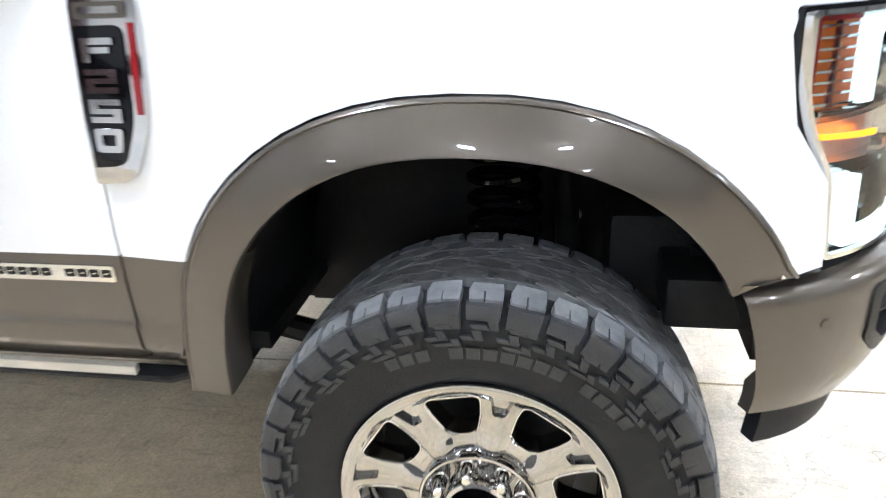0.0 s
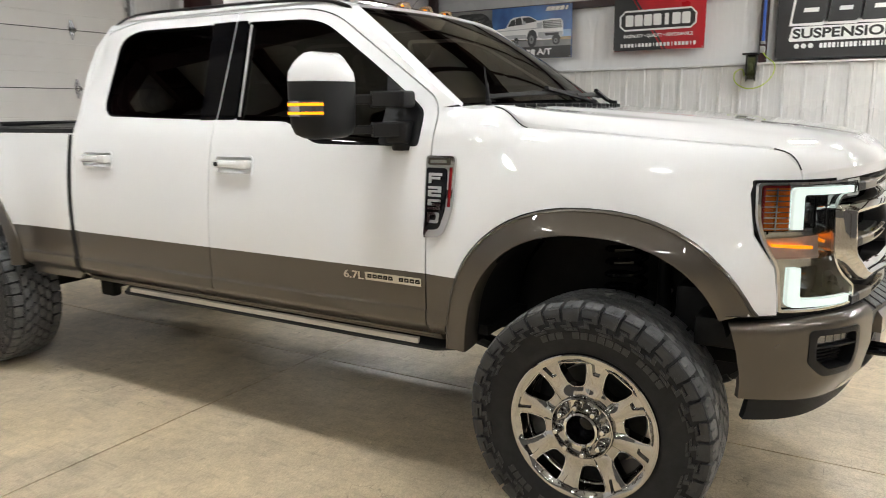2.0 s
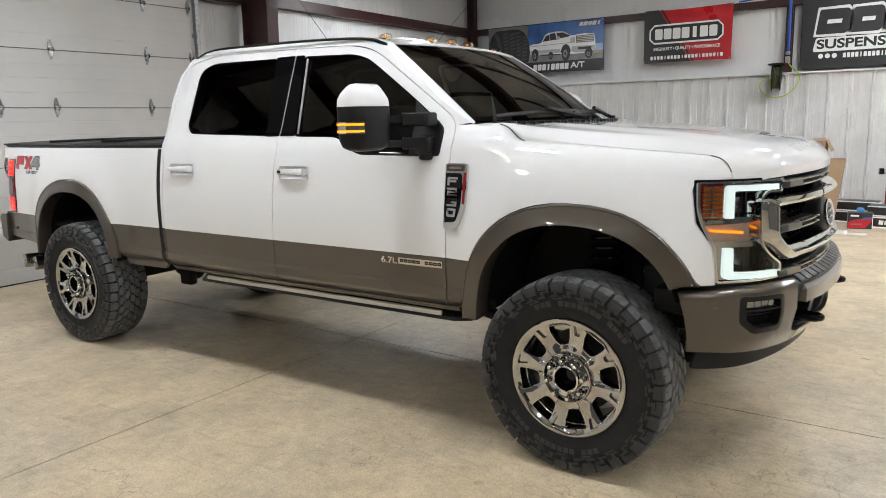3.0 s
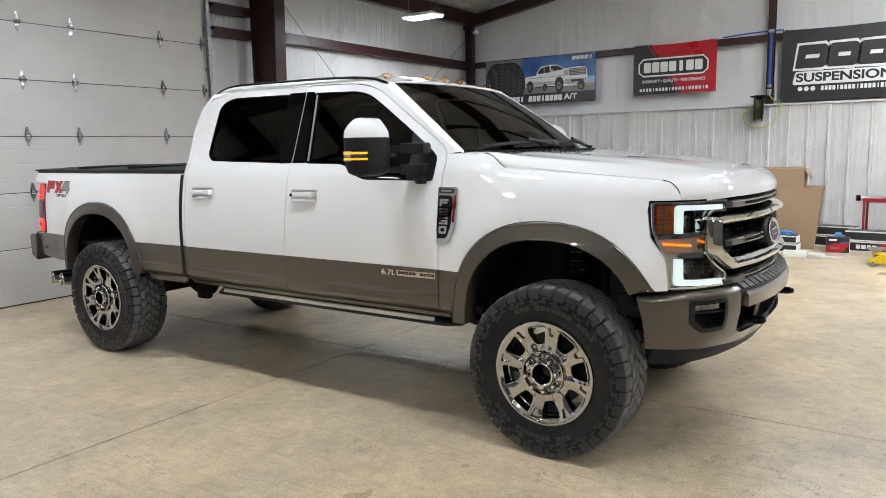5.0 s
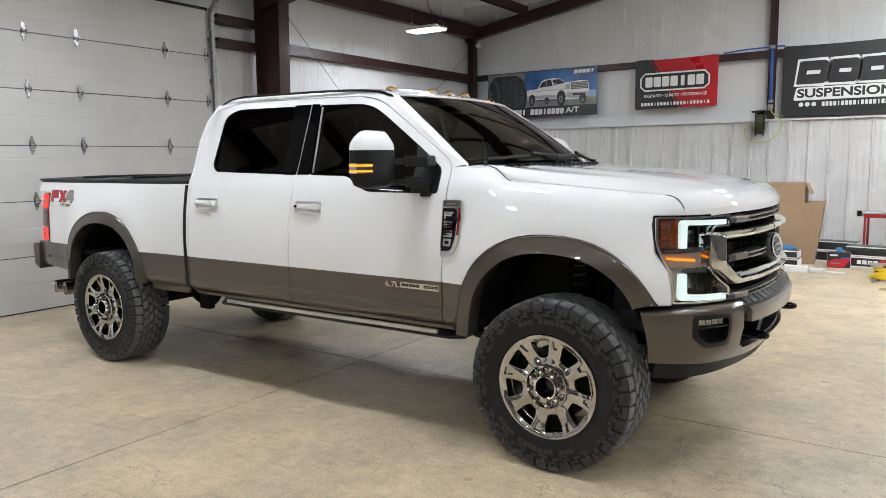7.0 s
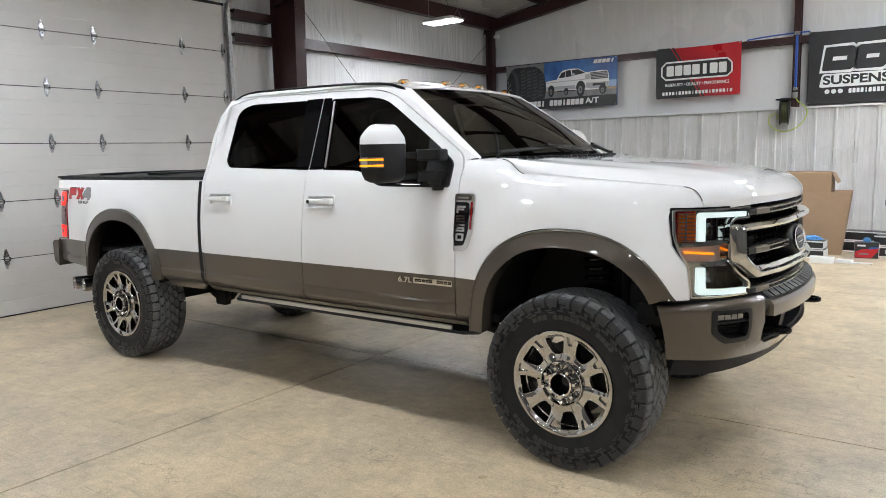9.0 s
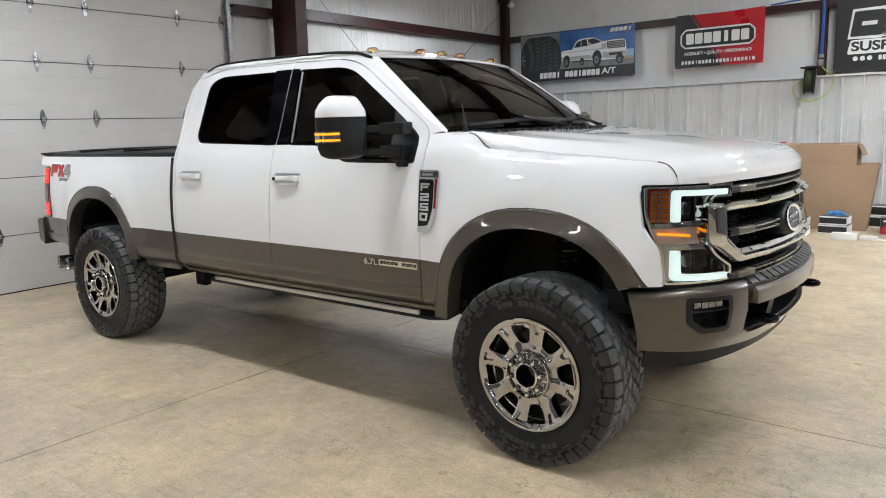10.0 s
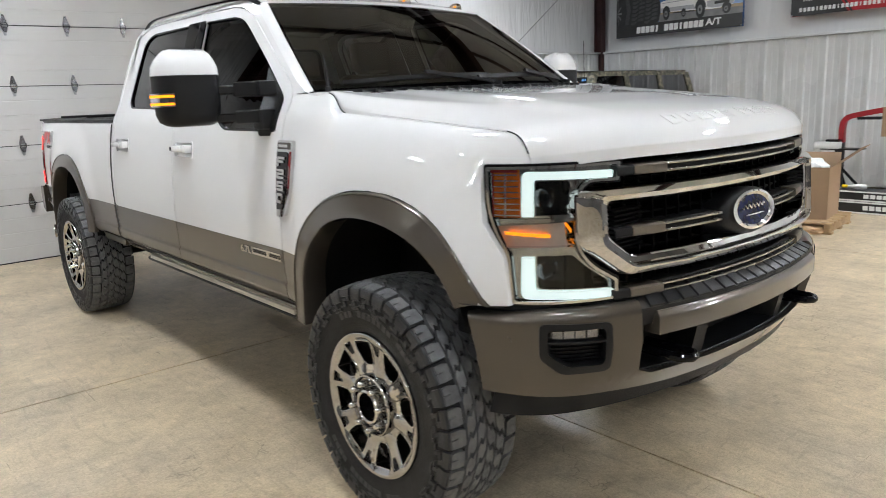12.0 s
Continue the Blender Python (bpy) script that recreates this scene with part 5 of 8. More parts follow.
part("grille_backing", panel([(-0.70, 0.93), (0.70, 0.93), (0.72, 1.20), (0.64, 1.372), (-0.64, 1.372), (-0.72, 1.20)], nose(-0.14), (1, 0, 0), us=span(-0.7, 0.7, 20), lip=0.02), MATTE, truck)
bm = bmesh.new()
for y in span(-0.66, 0.66, 22):
    x = front_x(y, 1.15)
    loft(bm, [[(front_x(y, z) - 0.12, y - 0.004, z), (front_x(y, z) - 0.075, y - 0.004, z), (front_x(y, z) - 0.075, y + 0.004, z), (front_x(y, z) - 0.12, y + 0.004, z)] for z in (0.945, 1.370)])
for z in span(0.955, 1.365, 11):
    loft(bm, [[(front_x(y, z) - 0.12, y, z - 0.003), (front_x(y, z) - 0.08, y, z - 0.003), (front_x(y, z) - 0.08, y, z + 0.003), (front_x(y, z) - 0.12, y, z + 0.003)] for y in span(-0.66, 0.66, 12)])
tagged(part("grille_mesh", bm, VOID, truck, "black egg-crate grille mesh"), kind="stuff")


def nose_bar(bm, pts, section, off=0.0):
    """Sweeps a section (out, up) along (y, z) points on the nose."""
    rings = []
    for i, (y, z) in enumerate(pts):
        a, b = Vector(pts[max(i - 1, 0)]), Vector(pts[min(i + 1, len(pts) - 1)])
        d = (b - a).normalized()
        nrm = Vector((-d.y, d.x))
        rings.append([(front_x(y + nrm.x * up, z + nrm.y * up) + off + out, y + nrm.x * up, z + nrm.y * up) for out, up in section])
    return loft(bm, rings)


# chrome surround
loop = rounded([(-0.752, 1.280), (0.752, 1.280), (0.752, 1.105), (0.63, 1.008), (-0.63, 1.008), (-0.752, 1.105)], [0.03, 0.03, 0.03, 0.03, 0.03, 0.03], 6)
inner = rounded([(-0.662, 1.238), (0.662, 1.238), (0.662, 1.128), (0.592, 1.068), (-0.592, 1.068), (-0.662, 1.128)], [0.014, 0.014, 0.018, 0.018, 0.018, 0.018], 6)


def dense(a, b, k=3):
    oa, ob_ = [], []
    for i in range(len(a)):
        for j in range(k):
            oa.append(Vector(a[i]).lerp(Vector(a[(i + 1) % len(a)]), j / k))
            ob_.append(Vector(b[i]).lerp(Vector(b[(i + 1) % len(b)]), j / k))
    return oa, ob_


a_, b_ = dense(loop, inner, 6)
rings = []
for p, q in zip(a_, b_):
    r = []
    for k, out in ((0.0, -0.06), (0.0, -0.006), (0.03, 0.010), (0.10, 0.020), (0.46, 0.034), (0.54, 0.033), (0.60, 0.024), (0.64, 0.010), (0.90, 0.006), (0.97, 0.002), (1.0, -0.006), (1.0, -0.07)):
        c = p.lerp(q, k)
        r.append((front_x(c.x, c.y) + out, c.x, c.y))
    rings.append(r)
bm = bmesh.new()
vs_ = [[bm.verts.new(p) for p in r] for r in rings]
for i in range(len(vs_)):
    for j in range(len(vs_[0]) - 1):
        bm.faces.new((vs_[i][j], vs_[(i + 1) % len(vs_)][j], vs_[(i + 1) % len(vs_)][j + 1], vs_[i][j + 1]))
bmesh.ops.recalc_face_normals(bm, faces=bm.faces[:])
part("grille_surround", bm, CHROME, truck, "thick chrome grille surround", angle=24)
# grille bars: stone-gray ends, black blades edged in bright lines
for z, half in ((1.330, 0.625), (1.142, 0.64), (0.950, 0.655)):
    bm = nose_bar(bmesh.new(), [(y, z) for y in span(-half, half, 24)], [(-0.08, -0.022), (-0.022, -0.020), (-0.018, -0.014), (-0.018, 0.008), (-0.022, 0.014), (-0.08, 0.014)], -0.012)
    bar = part("grille_bar", bm, MATTE, truck, "black grille bar with stone-gray ends")
    for s in (-1, 1):
        for a, b, mat_, nm, label in ((half, half - 0.058, BLACK, "bar_mount", ""), (half - 0.060, half - 0.185, BAREND, "bar_end", "stone-gray bar end")):
            bm = nose_bar(bmesh.new(), [(s * y, z) for y in span(a, b, 5)], [(-0.05, -0.020), (0.004, -0.018), (0.008, -0.013), (0.008, 0.008), (0.002, 0.014), (-0.05, 0.014)], -0.008)
            bmesh.ops.recalc_face_normals(bm, faces=bm.faces[:])
            part(nm, bm, mat_, bar, label)
    for dz in (-0.014, 0.008):
        part("bright_line", nose_bar(bmesh.new(), [(y, z + dz) for y in span(-half + 0.18, half - 0.18, 24)], [(-0.012, -0.0042), (0.003, -0.0034), (0.004, 0.0), (0.003, 0.0034), (-0.012, 0.0042)], -0.008), SATIN, bar)
# side vents inside the surround
for s in (-1, 1):
    bm = bmesh.new()
    for k in range(9):
        z = 1.09 + k * 0.014
        box(bm, front_x(0.6, z) - 0.05, front_x(0.6, z) - 0.015, min(s * 0.50, s * 0.645), max(s * 0.50, s * 0.645), z, z + 0.006)
    part("side_grille", bm, VOID, truck)
# oval emblem, plain
em = lathe(bmesh.new(), [(0, 0.05), (0.62, 0.05), (0.85, 0.046), (0.96, 0.036), (1.0, 0.015), (1.0, -0.10)], 48)
oval_at = Matrix.Translation((front_x(0, 1.145) - 0.04, 0, 1.132)) @ pose(0, 0, 0, 0, -11, 0) @ pose(0, 0, 0, 0, 0, -90)
bmesh.ops.transform(em, matrix=oval_at @ Matrix.Diagonal((0.178, 1, 0.084, 1)), verts=em.verts[:])
bmesh.ops.recalc_face_normals(em, faces=em.faces[:])
oval = part("emblem_oval", em, BLACK, truck, "dark oval emblem with chrome ring, plain face", angle=50)
for nm, prof, m_ in (("emblem_ring", [(0.80, 0.050), (0.81, 0.058), (0.72, 0.060), (0.62, 0.054), (0.62, 0.05)], CHROME), ("emblem_face", [(0.0, 0.0535), (0.63, 0.0535), (0.64, 0.045)], None)):
    e = lathe(bmesh.new(), prof, 48)
    bmesh.ops.transform(e, matrix=oval_at @ Matrix.Diagonal((0.178, 1, 0.084, 1)), verts=e.verts[:])
    bmesh.ops.recalc_face_normals(e, faces=e.faces[:])
    part(nm, e, m_ or material("emblem_blue", (0.005, 0.008, 0.040), 0.25, var=0.2, scale=40, spec=0.12), oval)

# a plain rippled chrome stroke and bar across the face
stroke = [oval_at @ Vector((0.178 * 0.44 * q, 0.056, 0.084 * (0.14 + 0.07 * math.sin(q * 19.0)))) for q in span(-1, 1, 48)]
part("emblem_stroke", tube(bmesh.new(), stroke, [0.0045 * (0.4 + 0.6 * math.sin(math.pi * (i + 1) / 50)) for i in range(49)], 6), CHROME, oval)
stroke = [oval_at @ Vector((0.178 * 0.36 * q, 0.056, -0.084 * 0.20)) for q in span(-1, 1, 20)]
part("emblem_stroke", tube(bmesh.new(), stroke, [0.0040 * (0.4 + 0.6 * math.sin(math.pi * (i + 1) / 22)) for i in range(21)], 6), CHROME, oval)

ORANGE = material("orange_reflector", (0.62, 0.11, 0.004), 0.2, var=0.15, scale=60)

TURN = material("turn_lamp_reflector", (0.74, 0.64, 0.58), 0.34, metal=0.7, var=0.06, scale=60)

REFLECTRED = material("red_reflector_plastic", (0.34, 0.02, 0.015), 0.2, var=0.1, scale=60)


def curved(pts, r, k=0.0088, n=6):
    """Rounds an outline given in degrees and metres; k is metres to the degree."""
    return [(u / k, v) for u, v in rounded([(p[0] * k, p[1]) for p in pts], r, n)]


# headlamps
for s in (-1, 1):
    def hl(th, z, off=0.0):
        return wrap(s * th, z, off)
    A = th_y
    X = th_x
    HLP = [(A(0.616), 1.356), (A(0.624), 1.303), (A(0.721), 1.305), (A(0.749), 1.264), (A(0.757), 1.112), (A(0.722), 1.053), (A(0.642), 0.998), (A(0.642), 0.940), (X(0.602, 0.938), 0.938), (X(0.587, 1.087), 1.087), (X(0.546, 1.160), 1.160), (X(0.524, 1.235), 1.235), (X(0.520, 1.350), 1.354)]
    HLR = [0.006, 0.006, 0.025, 0.03, 0.05, 0.03, 0.006, 0.006, 0.008, 0.03, 0.04, 0.03, 0.012]
    HL = curved(HLP, HLR)
    us, vs = grid(A(0.58), 80, 2.5), grid(0.95, 1.36, 0.025)
    out = (0.75, 0.6 * s, 0)
    lampf = part("headlamp", panel(HL, lambda u, v: hl(u, v, -0.085), out, us=us, vs=vs, lip=0.0), GLOSS, truck, "LED headlamp with glowing C-shaped light bar")
    wide = lambda d: curved([(u / 0.0088, v) for u, v in mitred([(p[0] * 0.0088, p[1]) for p in HLP], d)], HLR)
    part("lamp_gasket", panel(wide(0.009), lambda u, v: hl(u, v, -0.012), out, holes=[wide(-0.002)], us=us, vs=vs, lip=0.02), GLOSS, lampf)
    part("lamp_bezel", panel(wide(0.002), lambda u, v: hl(u, v, -0.003), out, holes=[wide(-0.006)], us=us, vs=vs, lip=0.010), CHROME, lampf)
    part("lamp_lens", panel(HL, lambda u, v: hl(u, v, -0.004), out, us=us, vs=vs, lip=0.0), CLEAR, lampf)
    # bright inner housing with two dark chambers
    high = curved([(A(0.849), 1.206), (A(0.849), 1.309), (A(0.764), 1.309), (A(0.771), 1.262), (A(0.774), 1.206)], [0.004, 0.012, 0.02, 0.03, 0.004])
    deep = curved([(A(0.853), 1.082), (A(0.855), 0.980), (A(0.666), 0.972), (A(0.668), 0.994), (A(0.740), 1.050), (A(0.770), 1.082)], [0.004, 0.02, 0.006, 0.006, 0.03, 0.01])
    side_cell = [(A(0.884), 1.196), (A(0.880), 1.348), (X(0.530, 1.345), 1.346), (X(0.540, 1.196), 1.196)]
    band = [(A(0.768), 1.108), (A(0.768), 1.184), (X(0.542, 1.184), 1.184), (X(0.576, 1.108), 1.108)]
    part("lamp_housing", panel(wide(-0.004), lambda u, v: hl(u, v, -0.022), out, holes=[high, deep, side_cell, band], us=us, vs=vs, lip=0.045), CHROME, lampf, "bright chromed inner housing")
    for o2, z0, z1 in ((high, 1.206, 1.306), (deep, 0.985, 1.075)):
        for yy in (0.705, 0.735) if o2 is deep else (0.785,):
            part("chamber_fin", panel([(A(yy), z0 + 0.004), (A(yy) + 0.5, z0 + 0.004), (A(yy) + 0.5, z1), (A(yy), z1)], lambda u, v: hl(u, v, -0.06), out, lip=0.02), GLOSS, lampf)
    # glowing bars: upper hook and lower foot
    up = [(A(0.876), 1.204), (A(0.871), 1.339), (A(0.638), 1.333), (A(0.640), 1.311), (A(0.850), 1.315), (A(0.854), 1.204)]
    lo = [(A(0.880), 1.080), (A(0.857), 1.080), (A(0.859), 0.977), (A(0.653), 0.968), (A(0.653), 0.945), (A(0.885), 0.951)]
    for o2, rr in ((up, [0.003, 0.022, 0.003, 0.003, 0.012, 0.003]), (lo, [0.003, 0.003, 0.014, 0.003, 0.003, 0.024])):
        part("light_bar", panel(curved(o2, rr), lambda u, v: hl(u, v, -0.009), out, us=us, vs=vs, lip=0.010), DRL, lampf, "glowing white light bar")
    # amber reflector with slats on the outer side
    o2 = [(A(0.879), 1.200), (A(0.876), 1.345), (X(0.534, 1.345), 1.345), (X(0.542, 1.200), 1.200)]
    rf = part("amber_reflector", panel(o2, lambda u, v: hl(u, v, -0.020), out, us=us, vs=vs, lip=0.02), ORANGE, lampf, "orange side reflector")
    for k in range(8):
        z = 1.206 + k * 0.0175
        part("reflector_slat", panel([(A(0.879), z), (X(0.536, z), z), (X(0.540, z), z + 0.004), (A(0.879), z + 0.004)], lambda u, v: hl(u, v, -0.013), out, us=us, lip=0.008), CHROME, rf)
    part("red_border", panel([(A(0.879), 1.338), (X(0.534, 1.338), 1.338), (X(0.534, 1.346), 1.346), (A(0.879), 1.346)], lambda u, v: hl(u, v, -0.012), out, us=us, lip=0.006), REFLECTRED, rf)
    for xx in (0.538, 0.575):
        part("red_border", panel([(X(xx, 1.2), 1.202), (X(xx, 1.34), 1.342), (X(xx, 1.34) - 0.55, 1.342), (X(xx, 1.2) - 0.55, 1.202)], lambda u, v: hl(u, v, -0.0125), out, vs=vs, lip=0.006), REFLECTRED if xx < 0.55 else CHROME, rf)
    # turn lamp band
    o2 = [(A(0.766), 1.104), (A(0.766), 1.186), (X(0.538, 1.186), 1.186), (X(0.580, 1.100), 1.100)]
    tb = part("turn_lamp", panel(o2, lambda u, v: hl(u, v, -0.04), out, us=us, vs=vs, lip=0.02), TURN, lampf, "silvery turn lamp with a lit amber strip")
    part("amber_strip", panel(rounded([(A(0.822), 1.138), (A(0.822), 1.148), (X(0.574, 1.157), 1.157), (X(0.577, 1.148), 1.148)], 0.003), lambda u, v: hl(u, v, -0.018), out, us=us, lip=0.004), AMBER, tb)
    for z in (1.100, 1.188):
        part("chrome_ledge", panel([(A(0.766), z), (X(0.560, z), z), (X(0.560, z), z + 0.009), (A(0.766), z + 0.009)], lambda u, v: hl(u, v, -0.014), out, us=us, lip=0.03), CHROME, lampf)
    # projectors sit deep behind the lens
    for yy, zz in ((0.80, 1.258), (0.80, 1.035)):
        m_ = Matrix.Translation((front_x(yy, zz) - 0.062, s * yy, zz)) @ pose(0, 0, 0, 0, 0, -90)
        pj = part("projector", lathe(bmesh.new(), [(0.036, -0.02), (0.038, 0.010), (0.035, 0.016), (0.030, 0.010)], 28, m=m_), DARKCHROME, lampf, "round projector lamp")
        part("projector_lens", lathe(bmesh.new(), [(0.030, 0.010), (0.024, 0.018), (0.014, 0.023), (0.0, 0.025)], 24, m=m_), GLOSS, pj)

# front bumper
def bump_top(th):
    return 0.926 - 0.026 * smoothstep(48, 80, abs(th))


def bump(th, z, off=0.0):
    t = radians(abs(th))
    c, s_ = max(0.0, math.cos(t)) ** (2 / 3.5), math.sin(t) ** (2 / 3.5)
    roll = min(1.0, max(0.0, (z - bump_top(th) + 0.034) / 0.034))
    off -= 0.022 * (1 - math.sqrt(1 - roll * roll))
    lean = -0.25 * max(0.0, 0.80 - z) - 0.45 * max(0.0, 0.69 - z) - 0.10 * max(0.0, z - 0.88)
    y = (0.975 + off + lean * 0.2) * s_
    x = 0.2 + (0.70 + off + lean) * c + bow(y)
    return Vector((x, math.copysign(y, th), z))


def bt(y):
    return math.copysign(math.degrees(math.asin(min(1, abs(y / 0.975)) ** 1.75)), y)


def btx(x):
    return math.degrees(math.acos(min(1, max(0, (x - 0.2) / 0.70)) ** 1.75))


E_ = btx(0.462)
low = [(btx(0.53), 0.640), (bt(0.92), 0.642), (bt(0.66), 0.628), (bt(0.4), 0.610), (0, 0.604), (-bt(0.4), 0.610), (-bt(0.66), 0.628), (-bt(0.92), 0.642), (-btx(0.53), 0.640)]
mid = rounded([(-bt(0.604), 0.935), (bt(0.604), 0.935), (bt(0.594), 0.70), (bt(0.53), 0.675), (-bt(0.53), 0.675), (-bt(0.594), 0.70)], [0, 0, 0.9, 0.9, 0.9, 0.9])
top = [(-a, bump_top(a) - 0.001) for a in span(E_, bt(0.612), 8)] + [(-bt(0.604), 0.925), *[(p[0], p[1]) for p in mid[::-1] if p[1] < 0.93], (bt(0.604), 0.925)] + [(a, bump_top(a) - 0.001) for a in span(bt(0.612), E_, 8)]
fogs = [curved([(q * bt(0.716), 0.872), (q * bt(0.872), 0.874), (q * bt(0.872), 0.785), (q * bt(0.824), 0.738), (q * bt(0.710), 0.738)], 0.022) for q in (-1, 1)]
bm = panel(top + low, bump, (1, 0, 0), holes=fogs, us=grid(-E_, E_, 2.5), vs=grid(0.61, 0.86, 0.03) + [0.868, 0.876, 0.884, 0.890, 0.896, 0.902, 0.907, 0.912, 0.917, 0.922], lip=0.0)
rim = [e for e in bm.edges if len(e.link_faces) == 1]
r = bmesh.ops.extrude_edge_only(bm, edges=rim)
for v in [g for g in r["geom"] if isinstance(g, bmesh.types.BMVert)]:
    d = Vector((v.co.x - 0.1, v.co.y * 0.8, 0)).normalized() if v.co.x > 0.5 else Vector((-0.35, math.copysign(0.9, v.co.y), 0))
    v.co -= d * 0.03
bumper = part("front_bumper", bm, STONE, truck, "stone-gray painted steel front bumper")
# top shelf and ribbed step pad
bm = loft(bmesh.new(), [[bump(t, bump_top(t) + 0.001, -0.02), bump(t, bump_top(t) + 0.010, -0.05), bump(t, bump_top(t) + 0.014, -0.16), bump(t, 0.86, -0.16)] for t in grid(-E_, E_, 4)], closed=False)
part("bumper_shelf", bm, BLACK, bumper)
bm = loft(bmesh.new(), [[bump(t, 0.850, -0.010), bump(t, 0.890, -0.004), bump(t, 0.905, 0.0), bump(t, 0.952, -0.065), bump(t, 0.940, -0.09), bump(t, 0.85, -0.06)] for t in grid(-bt(0.60), bt(0.60), 3)])
pad = part("step_pad", bm, BLACK, bumper, "black ribbed plastic step pad")
for k in range(17):
    ya, yb = -0.575 + k * 0.0676 + 0.004, -0.575 + (k + 1) * 0.0676 - 0.004
    part("pad_tread", loft(bmesh.new(), [[bump(bt(ya + (yb - ya) * e), z, o_) for e, z, o_ in ((a, 0.906, 0.0), (b, 0.912, 0.003), (b, 0.958, -0.062), (a, 0.952, -0.065))] for a, b in ((0.0, 0.06), (0.06, 0.06), (0.94, 0.94), (1.0, 0.94))]), BLACK, pad)
bm = panel(rounded([(-bt(0.545), 0.892), (bt(0.545), 0.892), (bt(0.545), 0.818), (-bt(0.545), 0.818)], 0.8), lambda u, v: bump(u, v, 0.014 - 0.014 * smoothstep(0.872, 0.892, v)), (1, 0, 0), us=grid(-24, 24, 2), vs=[0.83, 0.85, 0.872, 0.878, 0.884, 0.888], lip=0.05)
part("centre_strip", bm, STONE, bumper, "stone-gray raised bumper centre strip")
# mid opening: dark backing, posts, lower lip, hooks
part("opening_backing", panel([(-bt(0.64), 0.86), (bt(0.64), 0.86), (bt(0.64), 0.65), (-bt(0.64), 0.65)], lambda u, v: bump(u, v, -0.15), (1, 0, 0), us=grid(-46, 46, 4), lip=0.02), MATTE, bumper)
for y in (-0.30, 0.30):
    part("opening_post", loft(bmesh.new(), [[bump(bt(y - 0.04), z, -0.15), bump(bt(y - 0.03), z, -0.03), bump(bt(y + 0.03), z, -0.03), bump(bt(y + 0.04), z, -0.15)] for z in (0.68, 0.84)]), BLACK, bumper)
part("opening_floor", loft(bmesh.new(), [[bump(t, 0.676, -0.02), bump(t, 0.684, -0.03), bump(t, 0.69, -0.15), bump(t, 0.67, -0.15)] for t in grid(-bt(0.59), bt(0.59), 4)]), BLACK, bumper)
for y in (-0.44, 0.44):
    bm = bmesh.new()
    x = bump(bt(y), 0.725).x
    pts = [(x - 0.14, y - 0.035, 0.728), (x + 0.015, y - 0.038, 0.728), (x + 0.048, y - 0.020, 0.728), (x + 0.056, y, 0.728), (x + 0.048, y + 0.020, 0.728), (x + 0.015, y + 0.038, 0.728), (x - 0.14, y + 0.035, 0.728)]
    tube(bm, smooth_path(pts, 4), 0.015, 10)
    part("tow_hook", bm, GLOSS, bumper, "black tow hook")
# fog lamp pockets
for q in (-1, 1):
    f2 = curved([(q * bt(0.702), 0.884), (q * bt(0.882), 0.888), (q * bt(0.882), 0.778), (q * bt(0.832), 0.722), (q * bt(0.696), 0.722)], 0.022)
    inn = curved([(q * bt(0.722), 0.866), (q * bt(0.866), 0.868), (q * bt(0.866), 0.790), (q * bt(0.818), 0.746), (q * bt(0.718), 0.746)], 0.016)
    ledge = [(q * bt(0.716), 0.822), (q * bt(0.870), 0.824), (q * bt(0.870), 0.829), (q * bt(0.716), 0.827)]
    pk = part("fog_bezel", panel(f2, lambda u, v: bump(u, v, 0.004), (0.8, 0.6 * q, 0), holes=[inn], us=grid(-70, 70, 3), vs=grid(0.7, 0.88, 0.03), lip=0.05), BLACK, bumper, "black fog lamp bezel")
    part("pocket_back", panel(f2, lambda u, v: bump(u, v, -0.05), (0.8, 0.6 * q, 0), us=grid(-70, 70, 3), lip=0.0), BLACK, pk)
    part("pocket_ledge", panel(ledge, lambda u, v: bump(u, v, 0.002), (0.8, 0.6 * q, 0), us=grid(-70, 70, 3), lip=0.05), BLACK, pk)
    for k in range(5):
        z = 0.752 + 0.013 * k
        part("pocket_rib", panel([(q * bt(0.72), z), (q * bt(0.86), z), (q * bt(0.86), z + 0.005), (q * bt(0.72), z + 0.005)], lambda u, v: bump(u, v, -0.04), (0.8, 0.6 * q, 0), us=grid(-70, 70, 3), lip=0.01), BLACK, pk)
    fl = part("fog_lamp", panel(rounded([(q * bt(0.735), 0.860), (q * bt(0.864), 0.862), (q * bt(0.862), 0.832), (q * bt(0.735), 0.830)], 0.4), lambda u, v: bump(u, v, -0.02), (0.8, 0.6 * q, 0), us=grid(-70, 70, 2), lip=0.03), GLOSS, pk, "clear LED fog lamp")
    for k in range(4):
        u0 = bt(0.740) + (bt(0.858) - bt(0.740)) * k / 4
        part("fog_lens", panel([(q * (u0 + 0.3), 0.834), (q * (u0 + 3.6), 0.834), (q * (u0 + 3.6), 0.859), (q * (u0 + 0.3), 0.859)], lambda u, v: bump(u, v, -0.014), (0.8, 0.6 * q, 0), lip=0.004), FOGLENS, fl)
    part("parking_sensor", lathe(bmesh.new(), [(0, -0.003), (0.011, -0.003), (0.011, 0.003), (0, 0.003)], 12, m=Matrix.Translation(bump(q * bt(0.93), 0.83, 0.001)) @ pose(0, 0, 0, 0, 0, 70 * q + 90)), STONE, bumper)
